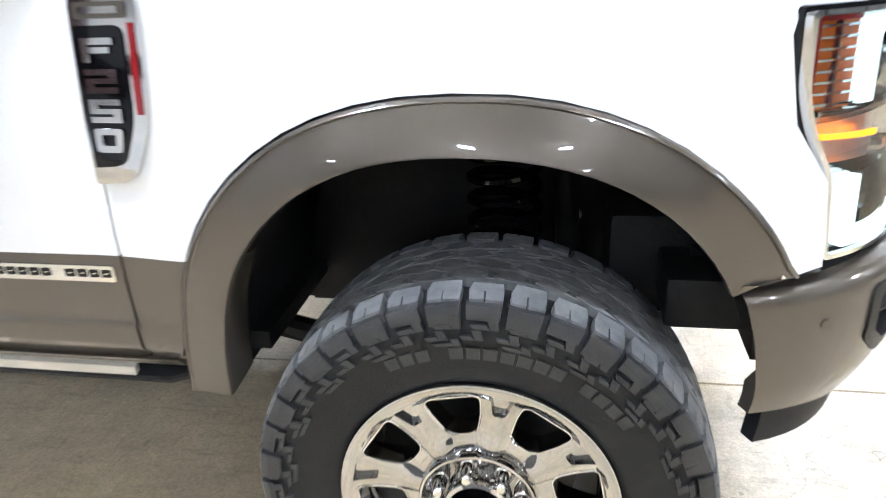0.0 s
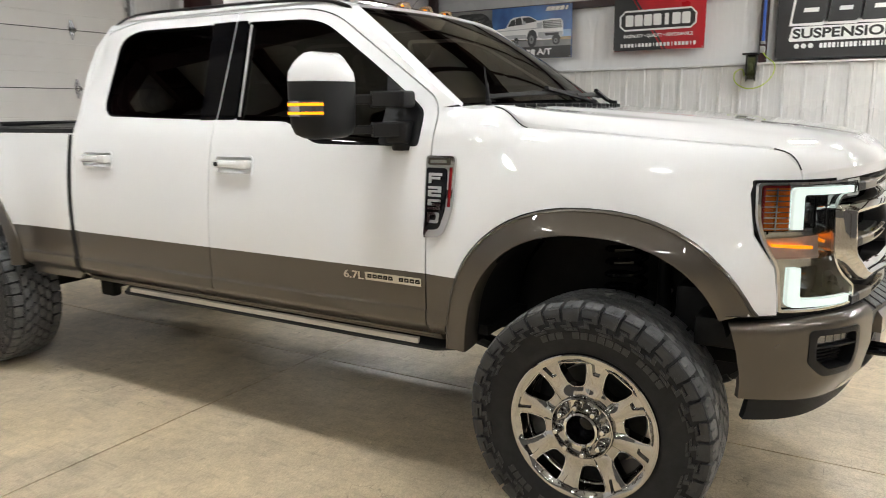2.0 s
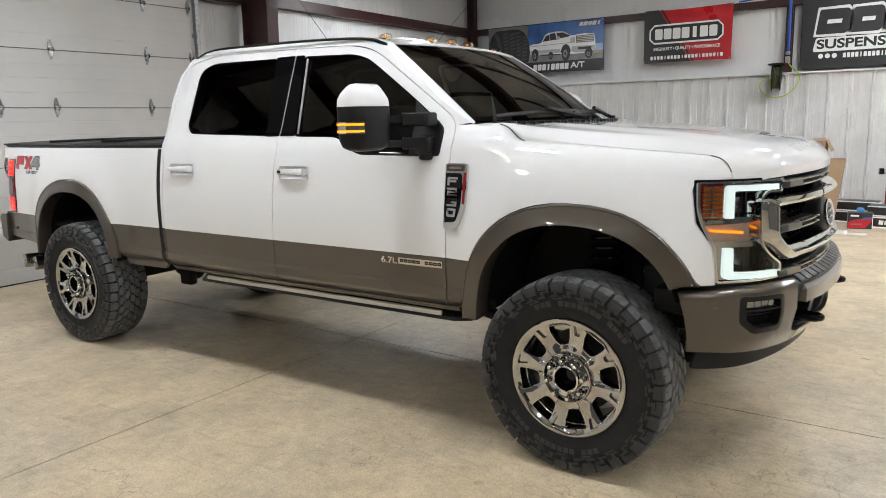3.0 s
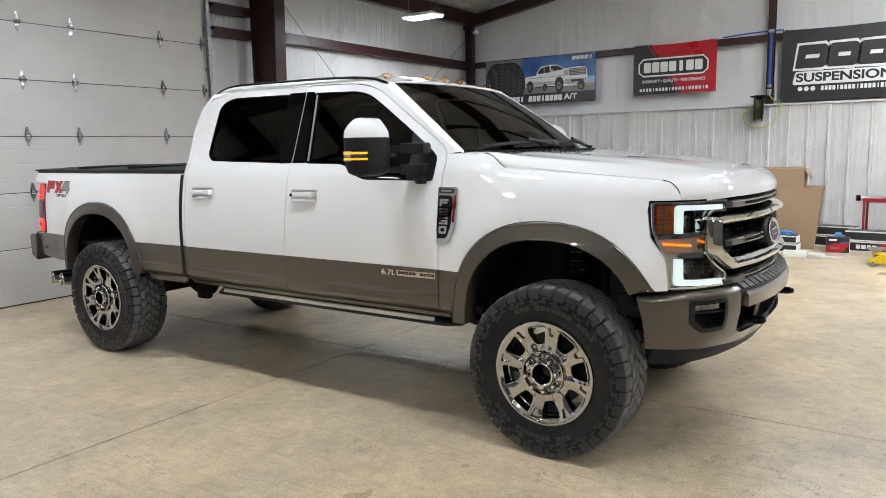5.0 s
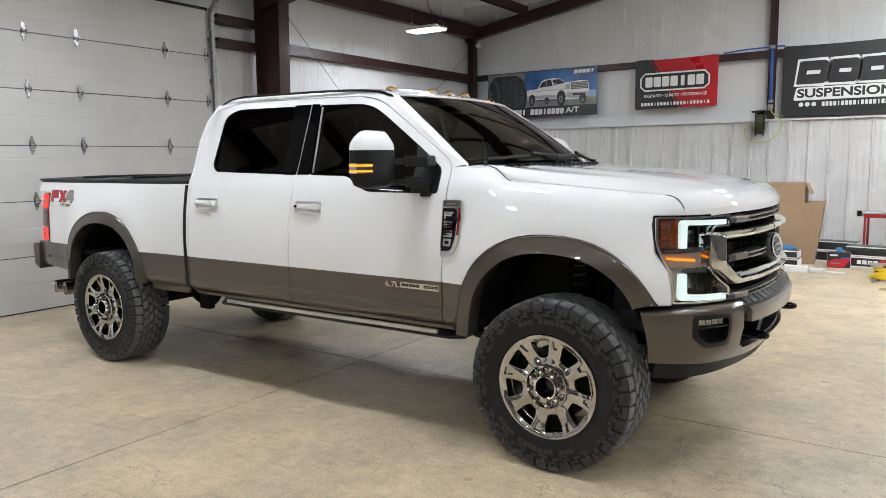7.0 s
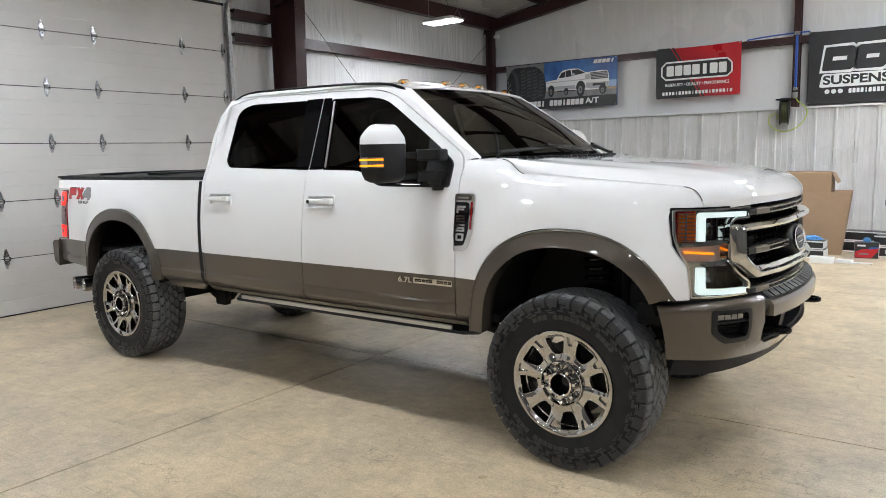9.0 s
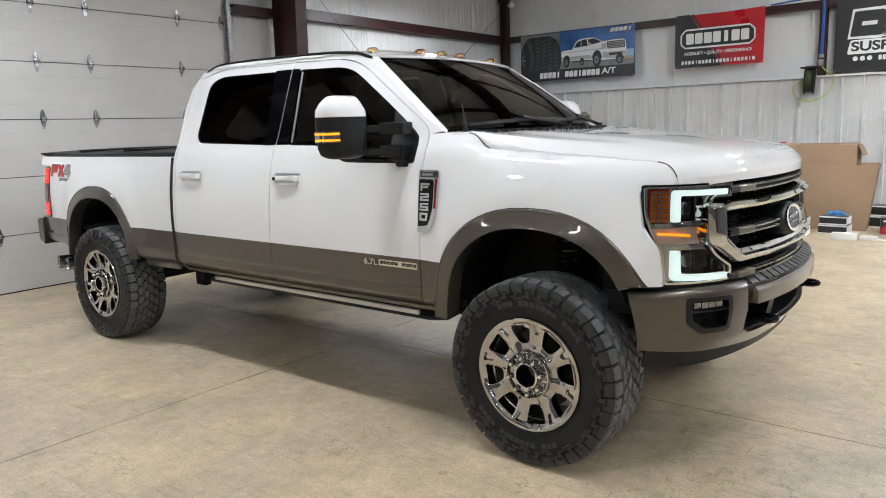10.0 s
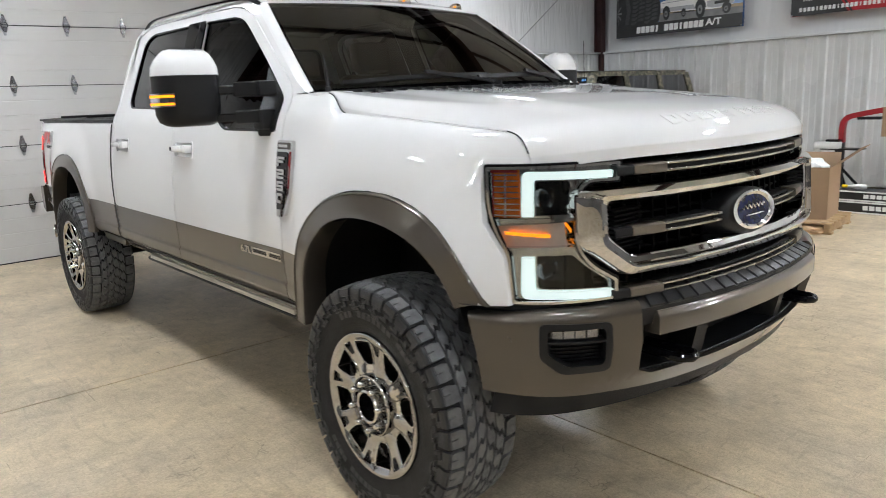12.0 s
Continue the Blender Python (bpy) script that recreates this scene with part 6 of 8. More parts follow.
# air dam
bm = loft(bmesh.new(), [[bump(t, 0.68, -0.02), bump(t, 0.65, -0.02), bump(t, 0.60, -0.0), bump(t, 0.565, 0.01), bump(t, 0.565, -0.02), bump(t, 0.68, -0.06)] for t in grid(-btx(0.575), btx(0.575), 4)])
part("air_dam", bm, BLACK, bumper, "black plastic air dam")
for q in (-1, 1):
    part("bumper_bracket", boxed(0.34, 0.60, min(q * 0.74, q * 0.90), max(q * 0.74, q * 0.90), 0.79, 0.893, 0.01), MATTE, bumper)
part("radiator_support", boxed(0.55, 0.66, -0.72, 0.72, 0.62, 1.30), MATTE, truck)
part("bumper_seal", loft(bmesh.new(), [[wrap(t, 0.912, -0.012), wrap(t, 0.929, -0.012), wrap(t, 0.929, -0.15), wrap(t, 0.90, -0.15)] for t in grid(-78, 78, 4)]), MATTE, truck)

# mirrors
for s in (-1, 1):
    def ring(yc, x0, x1, z0, z1, r, n=5):
        return [(p[0], s * yc, p[1]) for p in rounded([(x0, z0), (x1, z0), (x1, z1), (x0, z1)], r, n)]
    # housing: wide in y, shallow in x; swept front
    def hring(z, inset=0.0, fx=0.0):
        w0, w1 = 1.075 + inset, 1.365 - inset
        return [(x + 0.042, s * y, z) for x, y in rounded([(-1.10 + inset, w1 - 0.02), (-0.985 - fx, w1 - 0.03), (-0.945 - fx - inset * 0.6, w1 - 0.14), (-0.950 - fx - inset * 0.6, w0 + 0.03), (-1.0, w0), (-1.10 + inset, w0)], [0.03, 0.06, 0.08, 0.05, 0.02, 0.02], 4)]
    zs = [(1.488, 0.06, 0.02), (1.493, 0.035, 0.012), (1.508, 0.014, 0.004), (1.54, 0.004, 0.0), (1.65, 0, 0), (1.698, 0, 0)]
    low_ = loft(bmesh.new(), [hring(z, i, f) for z, i, f in zs])
    if s > 0:
        bmesh.ops.recalc_face_normals(low_, faces=low_.faces[:])
    bmesh.ops.recalc_face_normals(low_, faces=low_.faces[:])
    mir = part("mirror", low_, BLACK, truck, "black tow mirror with white cap and lit amber strip", angle=50)
    cap = loft(bmesh.new(), [hring(z, i, f) for z, i, f in ((1.700, 0, 0), (1.735, 0.003, 0.004), (1.765, 0.016, 0.014), (1.788, 0.032, 0.026), (1.802, 0.050, 0.038), (1.808, 0.075, 0.05))])
    bmesh.ops.recalc_face_normals(cap, faces=cap.faces[:])
    part("mirror_cap", cap, WHITE, mir, "white mirror cap", angle=50)
    gl = boxed(-1.0615, -1.0575, min(s * 1.115, s * 1.30), max(s * 1.115, s * 1.30), 1.54, 1.72, 0.001)
    part("mirror_glass", gl, CHROME, mir)
    # amber strip wraps the outer front corner
    strip = lambda z: [(x, s * y, z) for x, y in [(-1.045, 1.348), (-1.0, 1.3455), (-0.972, 1.342), (-0.948, 1.331), (-0.930, 1.305), (-0.925, 1.290)]]
    for z0, z1, m_, nm in ((1.573, 1.629, CHROME, "lamp_housing"), (1.580, 1.590, AMBER, "amber_strip"), (1.611, 1.622, AMBER, "amber_strip")):
        e_ = 0.001 if nm == "lamp_housing" else 0.004
        bm = loft(bmesh.new(), [[(x + e_, y + s * e_, z) for x, y, z in strip(z0)], [(x + e_, y + s * e_, z) for x, y, z in strip(z1)]], closed=False)
        part(nm, bm, m_, mir)
    # arms
    for z0, z1 in ((1.615, 1.655), (1.500, 1.535)):
        bm = bmesh.new()
        for x0, y0, x1, y1, hw, g in ((-0.955, 1.10, -0.895, 1.00, 0.032, 0.0), (-0.905, 1.02, -0.82, 0.945, 0.045, 0.012)):
            a, b = Vector((x0, s * y0, 0)), Vector((x1, s * y1, 0))
            n_ = (b - a).cross(Vector((0, 0, 1))).normalized() * hw
            pr = [(-1, z0 - g + 0.006), (-0.8, z0 - g), (0.8, z0 - g), (1, z0 - g + 0.006), (1, z1 + g - 0.006), (0.8, z1 + g), (-0.8, z1 + g), (-1, z1 + g - 0.006)]
            loft(bm, [[p + n_ * k + Vector((0, 0, z)) for k, z in pr] for p in (a, b)])
        bmesh.ops.recalc_face_normals(bm, faces=bm.faces[:])
        part("mirror_arm", bm, BLACK, mir)
    bm = panel(rounded([(-0.925, 1.454), (-0.741, 1.454), (-0.735, 1.52), (-0.743, 1.585), (-0.776, 1.614), (-0.842, 1.659), (-0.948, 1.731), (-0.938, 1.684), (-0.928, 1.63), (-0.925, 1.55)], [0.02, 0.02, 0.05, 0.03, 0.04, 0.1, 0.006, 0.03, 0.03, 0.03]), on_side(s, 0.006), (0, s, 0), us=grid(-0.92, -0.73, 0.03), vs=grid(1.46, 1.72, 0.03), lip=0.03)
    part("mirror_base", bm, BLACK, mir, "black sail-shaped mirror base")
    for z0, z1 in ((1.602, 1.668), (1.462, 1.548)):
        part("mirror_pivot", boxed(-0.868, -0.772, min(s * 0.90, s * 0.985), max(s * 0.90, s * 0.985), z0, z1, 0.012), BLACK, mir)
    part("pivot_foot", lathe(bmesh.new(), [(0.0, -0.016), (0.036, -0.016), (0.040, -0.006), (0.040, 0.012), (0.0, 0.012)], 20, m=Matrix.Translation((-0.815, s * 0.945, 1.450)) @ pose(0, 0, 0, 90)), BLACK, mir)

# ---- wheels and running gear ----
TR, TW = 0.462, 0.155   # tyre radius and half width


# lighter rubber for the sidewall relief: the light its edges catch, put in colour
LITRELIEF = material("lit_relief_rubber", (0.026, 0.0265, 0.028), 0.40, var=0.2, scale=30, bump=0.15, bump_scale=220, spec=0.5)


DARKSTEEL = material("dark_cast_steel", (0.06, 0.058, 0.055), 0.4, metal=0.8, var=0.2, scale=20)


def polar(r, a, y):
    return Vector((r * math.cos(a), y, r * math.sin(a)))


def build_wheel():
    """A wheel at the origin, outer face towards -y."""
    n = 8
    # face: disc with eight windows
    RO = 0.273
    circ = [(RO * math.cos(t), RO * math.sin(t)) for t in span(0, 2 * math.pi, 96)[:-1]]
    holes = []
    for k in range(n):
        a = 2 * math.pi * (k + 0.5) / n
        pts = []
        for r, da in ((0.150, 0.12), (0.163, 0.20), (0.210, 0.235), (0.250, 0.225), (0.250, -0.225), (0.210, -0.235), (0.163, -0.20), (0.150, -0.12)):
            pts.append((r * math.cos(a + da), r * math.sin(a + da)))
        holes.append(rounded(pts, 0.016, 4))
    pockets = []
    for k in range(n):
        a = 2 * math.pi * k / n
        pts = [(r * math.cos(a) - w * math.sin(a), r * math.sin(a) + w * math.cos(a)) for r, w in ((0.205, 0.011), (0.252, 0.024), (0.252, -0.024), (0.205, -0.011))]
        pockets.append(rounded(pts, 0.005, 3))
    hub_hole = [(0.118 * math.cos(t), 0.118 * math.sin(t)) for t in span(0, 2 * math.pi, 32)[:-1]]

    def face(u, v):
        r = math.hypot(u, v)
        ang = (math.atan2(v, u) / (2 * math.pi / n)) % 1.0
        c = min(ang, 1 - ang)
        y = -0.152 + 0.016 * smoothstep(0.274, 0.16, r) - 0.006 * smoothstep(0.16, 0.12, r)
        y += 0.11 * min(c, 0.3) ** 2 * smoothstep(0.272, 0.24, r) - 0.006 * smoothstep(0.24, 0.265, r)
        return Vector((u, y, v))
    cuts = span(-0.27, 0.27, 78)
    bm = panel(circ, face, (0, -1, 0), holes=[*holes, *pockets, hub_hole], us=cuts, vs=cuts, lip=0.05)
    rim = part("wheel", bm, RIMCHROME, truck, "polished chrome eight-spoke wheel", angle=28)
    part("rim_lip", lathe(bmesh.new(), [(0.270, -0.140), (0.270, -0.153), (0.273, -0.157), (0.277, -0.156), (0.280, -0.148), (0.278, -0.135)], 72), RIMCHROME, rim)
    part("barrel", lathe(bmesh.new(), [(0.240, -0.070), (0.235, 0.0), (0.24, 0.13), (0.268, 0.14)], 64), DARKSTEEL, rim)
    part("barrel_step", lathe(bmesh.new(), [(0.264, -0.135), (0.258, -0.118), (0.248, -0.112), (0.243, -0.085), (0.236, -0.080), (0.232, -0.070), (0.240, -0.068)], 64), RIMCHROME, rim)
    for k, h in enumerate(holes):
        part("window_edge", tube(bmesh.new(), [face(*q) + Vector((0, 0.0006, 0)) for q in [*h, h[0]]], 0.0026, 6), CHROME, rim)
    for k, pk in enumerate(pockets):
        part("spoke_pocket", panel(pk, lambda u, v: Vector((u, -0.136 + 0.16 * (0.252 - math.hypot(u, v)), v)), (0, -1, 0), lip=0.0), RIMCHROME, rim)
    part("hub_flange", lathe(bmesh.new(), [(0.1185, -0.10), (0.1185, -0.152), (0.116, -0.157), (0.112, -0.158), (0.109, -0.154), (0.107, -0.136), (0.098, -0.132), (0.066, -0.134)], 64), RIMCHROME, rim)
    part("hub_bore", lathe(bmesh.new(), [(0.052, -0.160), (0.049, -0.10), (0.042, -0.098), (0.042, -0.132), (0.032, -0.136), (0.030, -0.11), (0.0, -0.11)], 40), GLOSS, rim)
    part("hub_ring", lathe(bmesh.new(), [(0.052, -0.150), (0.053, -0.170), (0.057, -0.174), (0.064, -0.171), (0.068, -0.160), (0.069, -0.130)], 48), CHROME, rim)
    nut = lathe(bmesh.new(), [(0.0, -0.192), (0.008, -0.191), (0.0125, -0.184), (0.0138, -0.150), (0.0170, -0.147), (0.0170, -0.130)], 12)
    nut_me = mesh_of("lug_nut", nut, CHROME)
    for k in range(8):
        a = 2 * math.pi * (k + 0.5) / 8
        o = new("lug_nut", nut_me)
        o.parent = rim
        o.matrix_basis = Matrix.Translation((0.0875 * math.cos(a), 0, 0.0875 * math.sin(a)))
    part("brake_disc", lathe(bmesh.new(), [(0.0, -0.03), (0.10, -0.03), (0.10, -0.01), (0.195, -0.01), (0.195, 0.02), (0.0, 0.02)], 48), DARKSTEEL, rim)
    part("brake_caliper", boxed(-0.225, -0.12, -0.04, 0.06, -0.10, 0.10, 0.02), MATTE, rim)
    # tyre carcass
    prof = [(0.268, -0.125), (0.274, -0.143), (0.290, -0.150), (0.320, -0.157), (0.365, -0.158), (0.372, -0.160), (0.400, -0.157), (0.425, -0.151), (0.438, -0.142), (0.440, -0.11), (0.443, -0.06), (0.444, 0.0)]
    prof = prof + [(r, -y) for r, y in prof[-2::-1]]
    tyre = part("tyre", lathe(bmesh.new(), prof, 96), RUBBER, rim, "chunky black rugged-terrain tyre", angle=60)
    # tread blocks
    bm, side = bmesh.new(), bmesh.new()
    NP = 38
    step = 2 * math.pi / NP

    def block(quad, top=TR, low=0.434, drop=0.0):
        """quad: (y, angle) corners; a little smaller at the top."""
        cy = sum(q[0] for q in quad) / len(quad)
        ca = sum(q[1] for q in quad) / len(quad)
        crown = lambda y: -0.010 * (abs(y) / 0.15) ** 3
        lo_ = [polar(low + crown(y), a, y) for y, a in quad]
        hi_ = [polar(top + crown(y) - drop, ca + (a - ca) * 0.96, cy + (y - cy) * 0.965) for y, a in quad]
        loft(bm, [lo_, hi_])
    for k in range(NP):
        a = k * step
        for s in (-1, 1):
            a2 = a + (0.5 * step if s > 0 else 0)
            w = 0.090 if k % 2 else 0.097
            # shoulder block with a bent inner end and a sipe
            block([(s * y, a2 + step * q) for y, q in ((0.149, 0.02), (0.149, 0.43), (0.124, 0.46), (0.124, 0.49), (0.149, 0.48), (0.149, 0.83), (0.120, 0.88), (w, 0.79), (w, 0.06), (0.120, 0.02))], top=TR - 0.001)
            # shoulder wrap on the sidewall
            e = 0.024 if k % 2 else 0.012
            q = [(0.447, 0.147), (0.4445, 0.1585), (0.430, 0.1625), (0.430 - e, 0.163), (0.428 - e, 0.156)]
            loft(side, [[polar(r, a2 + dd, s * y) for r, y in q] for dd in (0.006, step * 0.87)])
        # centre: closed rows of blocks parted by thin zigzag grooves
        for s in (-1, 1):
            for y0, y1, off, lean in ((0.085, 0.046, 0.25, 0.62), (0.0405, 0.0025, 0.72, 0.70)):
                path = [(y0 + (y1 - y0) * q, lean * z) for q, z in ((0, 0.0), (0.30, 0.62), (0.62, 0.38), (1.0, 1.0))]
                o = a + (off + (0.5 if s > 0 else 0)) * step
                quad = [(s * y, o + z * step) for y, z in path] + [(s * y, o + (z + 0.75) * step) for y, z in path[::-1]]
                block(quad, drop=0.001)
    bmesh.ops.recalc_face_normals(bm, faces=bm.faces[:])
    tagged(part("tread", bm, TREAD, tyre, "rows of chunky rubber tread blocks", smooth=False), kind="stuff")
    # raised hooks and plain bars round the outer sidewall
    bm = side
    for k in range(NP):
        a = k * step
        hooks = [(0.400, 0.427, 0.02, 0.26), (0.400, 0.409, 0.26, 0.70), (0.378, 0.398, 0.42, 0.66), (0.378, 0.386, 0.66, 1.0)]
        if k % 2:
            hooks += [(0.366, 0.379, 0.05, 0.27), (0.366, 0.373, 0.27, 0.80)]
        for r0, r1, d0, d1 in hooks:
            yy = lambda r: -0.1650 + 0.0020 * smoothstep(0.385, 0.425, r)
            loft(bm, [[polar(r0, a + dd * step, -0.150), polar(r0, a + dd * step, yy(r0)), polar(r1, a + (dd + 0.10) * step, yy(r1)), polar(r1, a + (dd + 0.10) * step, -0.150)] for dd in (d0, d1)])
    # plain raised blocks where the sidewall carries its lettering
    for start in (-2.28, 0.86):
        for k in range(16):
            if k in (4, 12):
                continue
            a0 = start + k * 0.088
            loft(bm, [[polar(0.336, a0 + dd, -0.150), polar(0.336, a0 + dd, -0.1595), polar(0.360, a0 + dd, -0.1610), polar(0.360, a0 + dd, -0.150)] for dd in (0.0, 0.070)])
    bmesh.ops.recalc_face_normals(bm, faces=bm.faces[:])
    tagged(part("sidewall_relief", bm, LITRELIEF, tyre, smooth=False), kind="stuff")
    return rim


wheel = build_wheel()
wheel.matrix_basis = pose(0, -HUB_Y + 0.13, AXLE_Z, 0, 12, 0)
copy_thing(wheel, pose(-WHEELBASE, -HUB_Y + 0.13, AXLE_Z, 0, 31, 0))
copy_thing(wheel, pose(0, HUB_Y - 0.13, AXLE_Z, 0, 5, 180))
copy_thing(wheel, pose(-WHEELBASE, HUB_Y - 0.13, AXLE_Z, 0, 20, 180))

# chassis
for s in (-1, 1):
    part("frame_rail", boxed(-5.0, 0.62, min(s * 0.40, s * 0.48), max(s * 0.40, s * 0.48), 0.60, 0.76, 0.01), MATTE, truck)
    # coil spring and shock in the front wheel house
    cp = [(0.02 + 0.075 * math.cos(t), s * 0.62 + 0.075 * math.sin(t), 0.62 + 0.55 * t / (2 * math.pi * 11)) for t in span(0, 2 * math.pi * 11, 11 * 14)]
    part("coil_spring", tube(bmesh.new(), cp, 0.011, 7), GLOSS, truck, "black coil spring")
    part("shock_absorber", tube(bmesh.new(), [(0.20, s * 0.56, 0.45), (0.16, s * 0.56, 0.80), (0.15, s * 0.56, 1.05)], [0.032, 0.032, 0.02], 12), MATTE, truck)
    part("rear_shock", tube(bmesh.new(), [(-3.32, s * 0.56, 0.50), (-3.28, s * 0.56, 0.66), (-3.28, s * 0.56, 0.74)], [0.034, 0.034, 0.022], 12), STEEL, truck, "silver rear shock absorber")
    part("shock_mount", boxed(-3.40, -3.27, min(s * 0.53, s * 0.60), max(s * 0.53, s * 0.60), 0.44, 0.62, 0.02), MATTE, truck)
    part("leaf_spring", loft(bmesh.new(), [[(x, s * 0.50, z), (x, s * 0.57, z), (x, s * 0.57, z + 0.05), (x, s * 0.50, z + 0.05)] for x, z in ((-4.8, 0.66), (-4.4, 0.57), (-4.06, 0.54), (-3.7, 0.57), (-3.3, 0.66))]), MATTE, truck)
    part("radius_arm", tube(bmesh.new(), [(0.05, s * 0.55, 0.44), (-0.5, s * 0.5, 0.50), (-1.1, s * 0.44, 0.60)], 0.035, 10), MATTE, truck)
    part("wheel_house_bracket", boxed(0.24, 0.50, min(s * 0.55, s * 0.75), max(s * 0.55, s * 0.75), 0.74, 0.96, 0.02), MATTE, truck)
    part("bracket_bolt", lathe(bmesh.new(), [(0, -0.008), (0.010, -0.008), (0.010, 0.008), (0, 0.008)], 8, m=Matrix.Translation((0.18, s * 0.56, 0.885))), STEEL, truck)
for x, r in ((0.0, 0.05), (-WHEELBASE, 0.055)):
    bm = tube(bmesh.new(), [(x, -0.85, AXLE_Z), (x, 0.85, AXLE_Z)], r, 14)
    lathe(bm, [(0, -0.16), (0.10, -0.12), (0.17, -0.03), (0.17, 0.03), (0.10, 0.12), (0, 0.16)], 20, m=Matrix.Translation((x, 0.15 if x == 0 else 0, AXLE_Z)))
    part("axle", bm, MATTE, truck)
part("drive_shaft", tube(bmesh.new(), [(-3.95, 0, AXLE_Z + 0.04), (-1.6, 0, 0.62)], 0.05, 14), MATTE, truck)
part("transmission", boxed(-1.7, -0.2, -0.25, 0.25, 0.56, 0.9, 0.06), MATTE, truck)
part("engine_block", boxed(-0.45, 0.50, -0.36, 0.36, 0.70, 1.30, 0.05), MATTE, truck)
part("fuel_tank", boxed(-2.9, -1.75, 0.30, 0.86, 0.60, 0.80, 0.04), MATTE, truck)
part("spare_wheel", lathe(bmesh.new(), [(0.2, -0.1), (0.38, -0.11), (0.40, -0.06), (0.40, 0.06), (0.38, 0.11), (0.2, 0.1)], 32, m=Matrix.Translation((-4.72, 0, 0.70)) @ pose(0, 0, 0, 90)), RUBBER, truck)
# twin exhaust tips behind the rear wheel
bm = tube(bmesh.new(), [(-4.0, -0.62, 0.62), (-4.5, -0.66, 0.64), (-4.70, -0.78, 0.62)], 0.045, 12)
ex = part("exhaust_pipe", bm, MATTE, truck)
for x, y, z in ((-4.93, -0.845, 0.545), (-4.81, -0.825, 0.532)):
    m_ = Matrix.Translation((x, y, z)) @ pose(0, 0, 0, 0, 0, -15) @ Matrix.Diagonal((1.12, 1.2, 1.12, 1))
    part("exhaust_tip", lathe(bmesh.new(), [(0.046, 0.26), (0.051, 0.20), (0.052, -0.095), (0.0535, -0.10), (0.051, -0.104), (0.048, -0.09), (0.046, 0.0), (0.044, 0.2)], 32, m=m_), POLISHED, ex, "polished steel exhaust tip")


# ---- banners on the end wall ----
BY = Y1 - 0.185


def banner(name, x0, x1, z0, z1, mat, label, sag=0.02, seed=1):
    """A hung vinyl sheet with soft waves; facing -y."""
    bm = bmesh.new()
    nx, nz = 24, 12
    vs = []
    for i in range(nx + 1):
        for j in range(nz + 1):
            u, v = i / nx, j / nz
            x, z = x0 + (x1 - x0) * u, z0 + (z1 - z0) * v
            wav = 0.014 * noise.noise(Vector((u * 5 + seed, v * 2, seed))) + 0.010 * math.sin(u * 9 + v * 2 + seed) * (1 - v)
            dip = -sag * 4 * u * (1 - u) * v * v + 0.012 * math.sin(u * math.pi) * (1 - v)
            vs.append(bm.verts.new((x, BY - 0.01 + wav, z + dip)))
    for i in range(nx):
        for j in range(nz):
            a = i * (nz + 1) + j
            bm.faces.new((vs[a], vs[a + nz + 1], vs[a + nz + 2], vs[a + 1]))
    r = bmesh.ops.extrude_face_region(bm, geom=bm.faces[:])
    for v in [g for g in r["geom"] if isinstance(g, bmesh.types.BMVert)]:
        v.co.y += 0.003
    bmesh.ops.recalc_face_normals(bm, faces=bm.faces[:])
    return solid(name, bm, mat, label, "banner", "wall banners")


def print_on(name, parent, pts, mat, lift=0.0, holes=()):
    """A flat printed shape on a banner, in wall x and z."""
    y = BY - 0.036 - lift
    return part(name, panel(pts, lambda u, v: Vector((u, y, v)), (0, -1, 0), holes=holes, lip=0.001), mat, parent)


def words(parent, text, x, z, width, size, mat, lift=0.0, bold=0.0):
    return writing("slogan", text, size, mat, parent, Matrix.Translation((x, BY - 0.036 - lift, z)) @ pose(0, 0, 0, 90), width, 0.0008, bold)


def glyph_row(parent, name, x0, x1, z0, z1, count, mat, lift, slant=0.0, gap=0.16, skip=()):
    """A row of plain rounded blocks that stand for a mark; narrow ones break the rhythm."""
    w = (x1 - x0) / count
    for k in range(count):
        if k in skip:
            continue
        a, b = x0 + w * (k + gap / 2), x0 + w * (k + 1 - gap / 2)
        if k % 5 == 4:
            a, b = a + w * 0.22, b - w * 0.22
        sk = slant * (z1 - z0)
        print_on(name, parent, rounded([(a, z0), (b, z0), (b + sk, z1), (a + sk, z1)], 0.18 * min(b - a, z1 - z0), 3), mat, lift)


# red and black banner
rb_ = banner("banner", -3.12, -1.64, 2.52, 3.42, PRINTRED, "red and black printed vinyl banner on the wall girt", seed=2)
print_on("black_field", rb_, [(-3.115, 2.525), (-2.30, 2.525), (-2.86, 3.415), (-3.115, 3.415)], PRINTBLACK, 0.001)
print_on("black_stripe", rb_, [(-2.27, 2.525), (-2.235, 2.525), (-2.795, 3.415), (-2.83, 3.415)], PRINTBLACK, 0.001)
octo = [(-2.93, 2.84), (-1.86, 2.84), (-1.77, 2.92), (-1.77, 3.08), (-1.86, 3.17), (-2.93, 3.17), (-3.02, 3.08), (-3.02, 2.92)]
octi = offset2d(octo, -0.028)
print_on("plate_rim", rb_, octo, PRINTWHITE, 0.003, [octi])
print_on("plate", rb_, octi, PRINTBLACK, 0.002)
glyph_row(rb_, "mark_block", -2.93, -1.86, 2.915, 3.095, 7, PRINTWHITE, 0.004, 0.0, 0.14)
words(rb_, "INGENUITY \u2022 QUALITY \u2022 PERFORMANCE", -2.38, 2.755, 1.12, 0.075, PRINTWHITE, 0.002, 0.001)
glyph_row(rb_, "address_bar", -3.0, -1.76, 2.580, 2.638, 21, PRINTWHITE, 0.002, 0.0, 0.30)

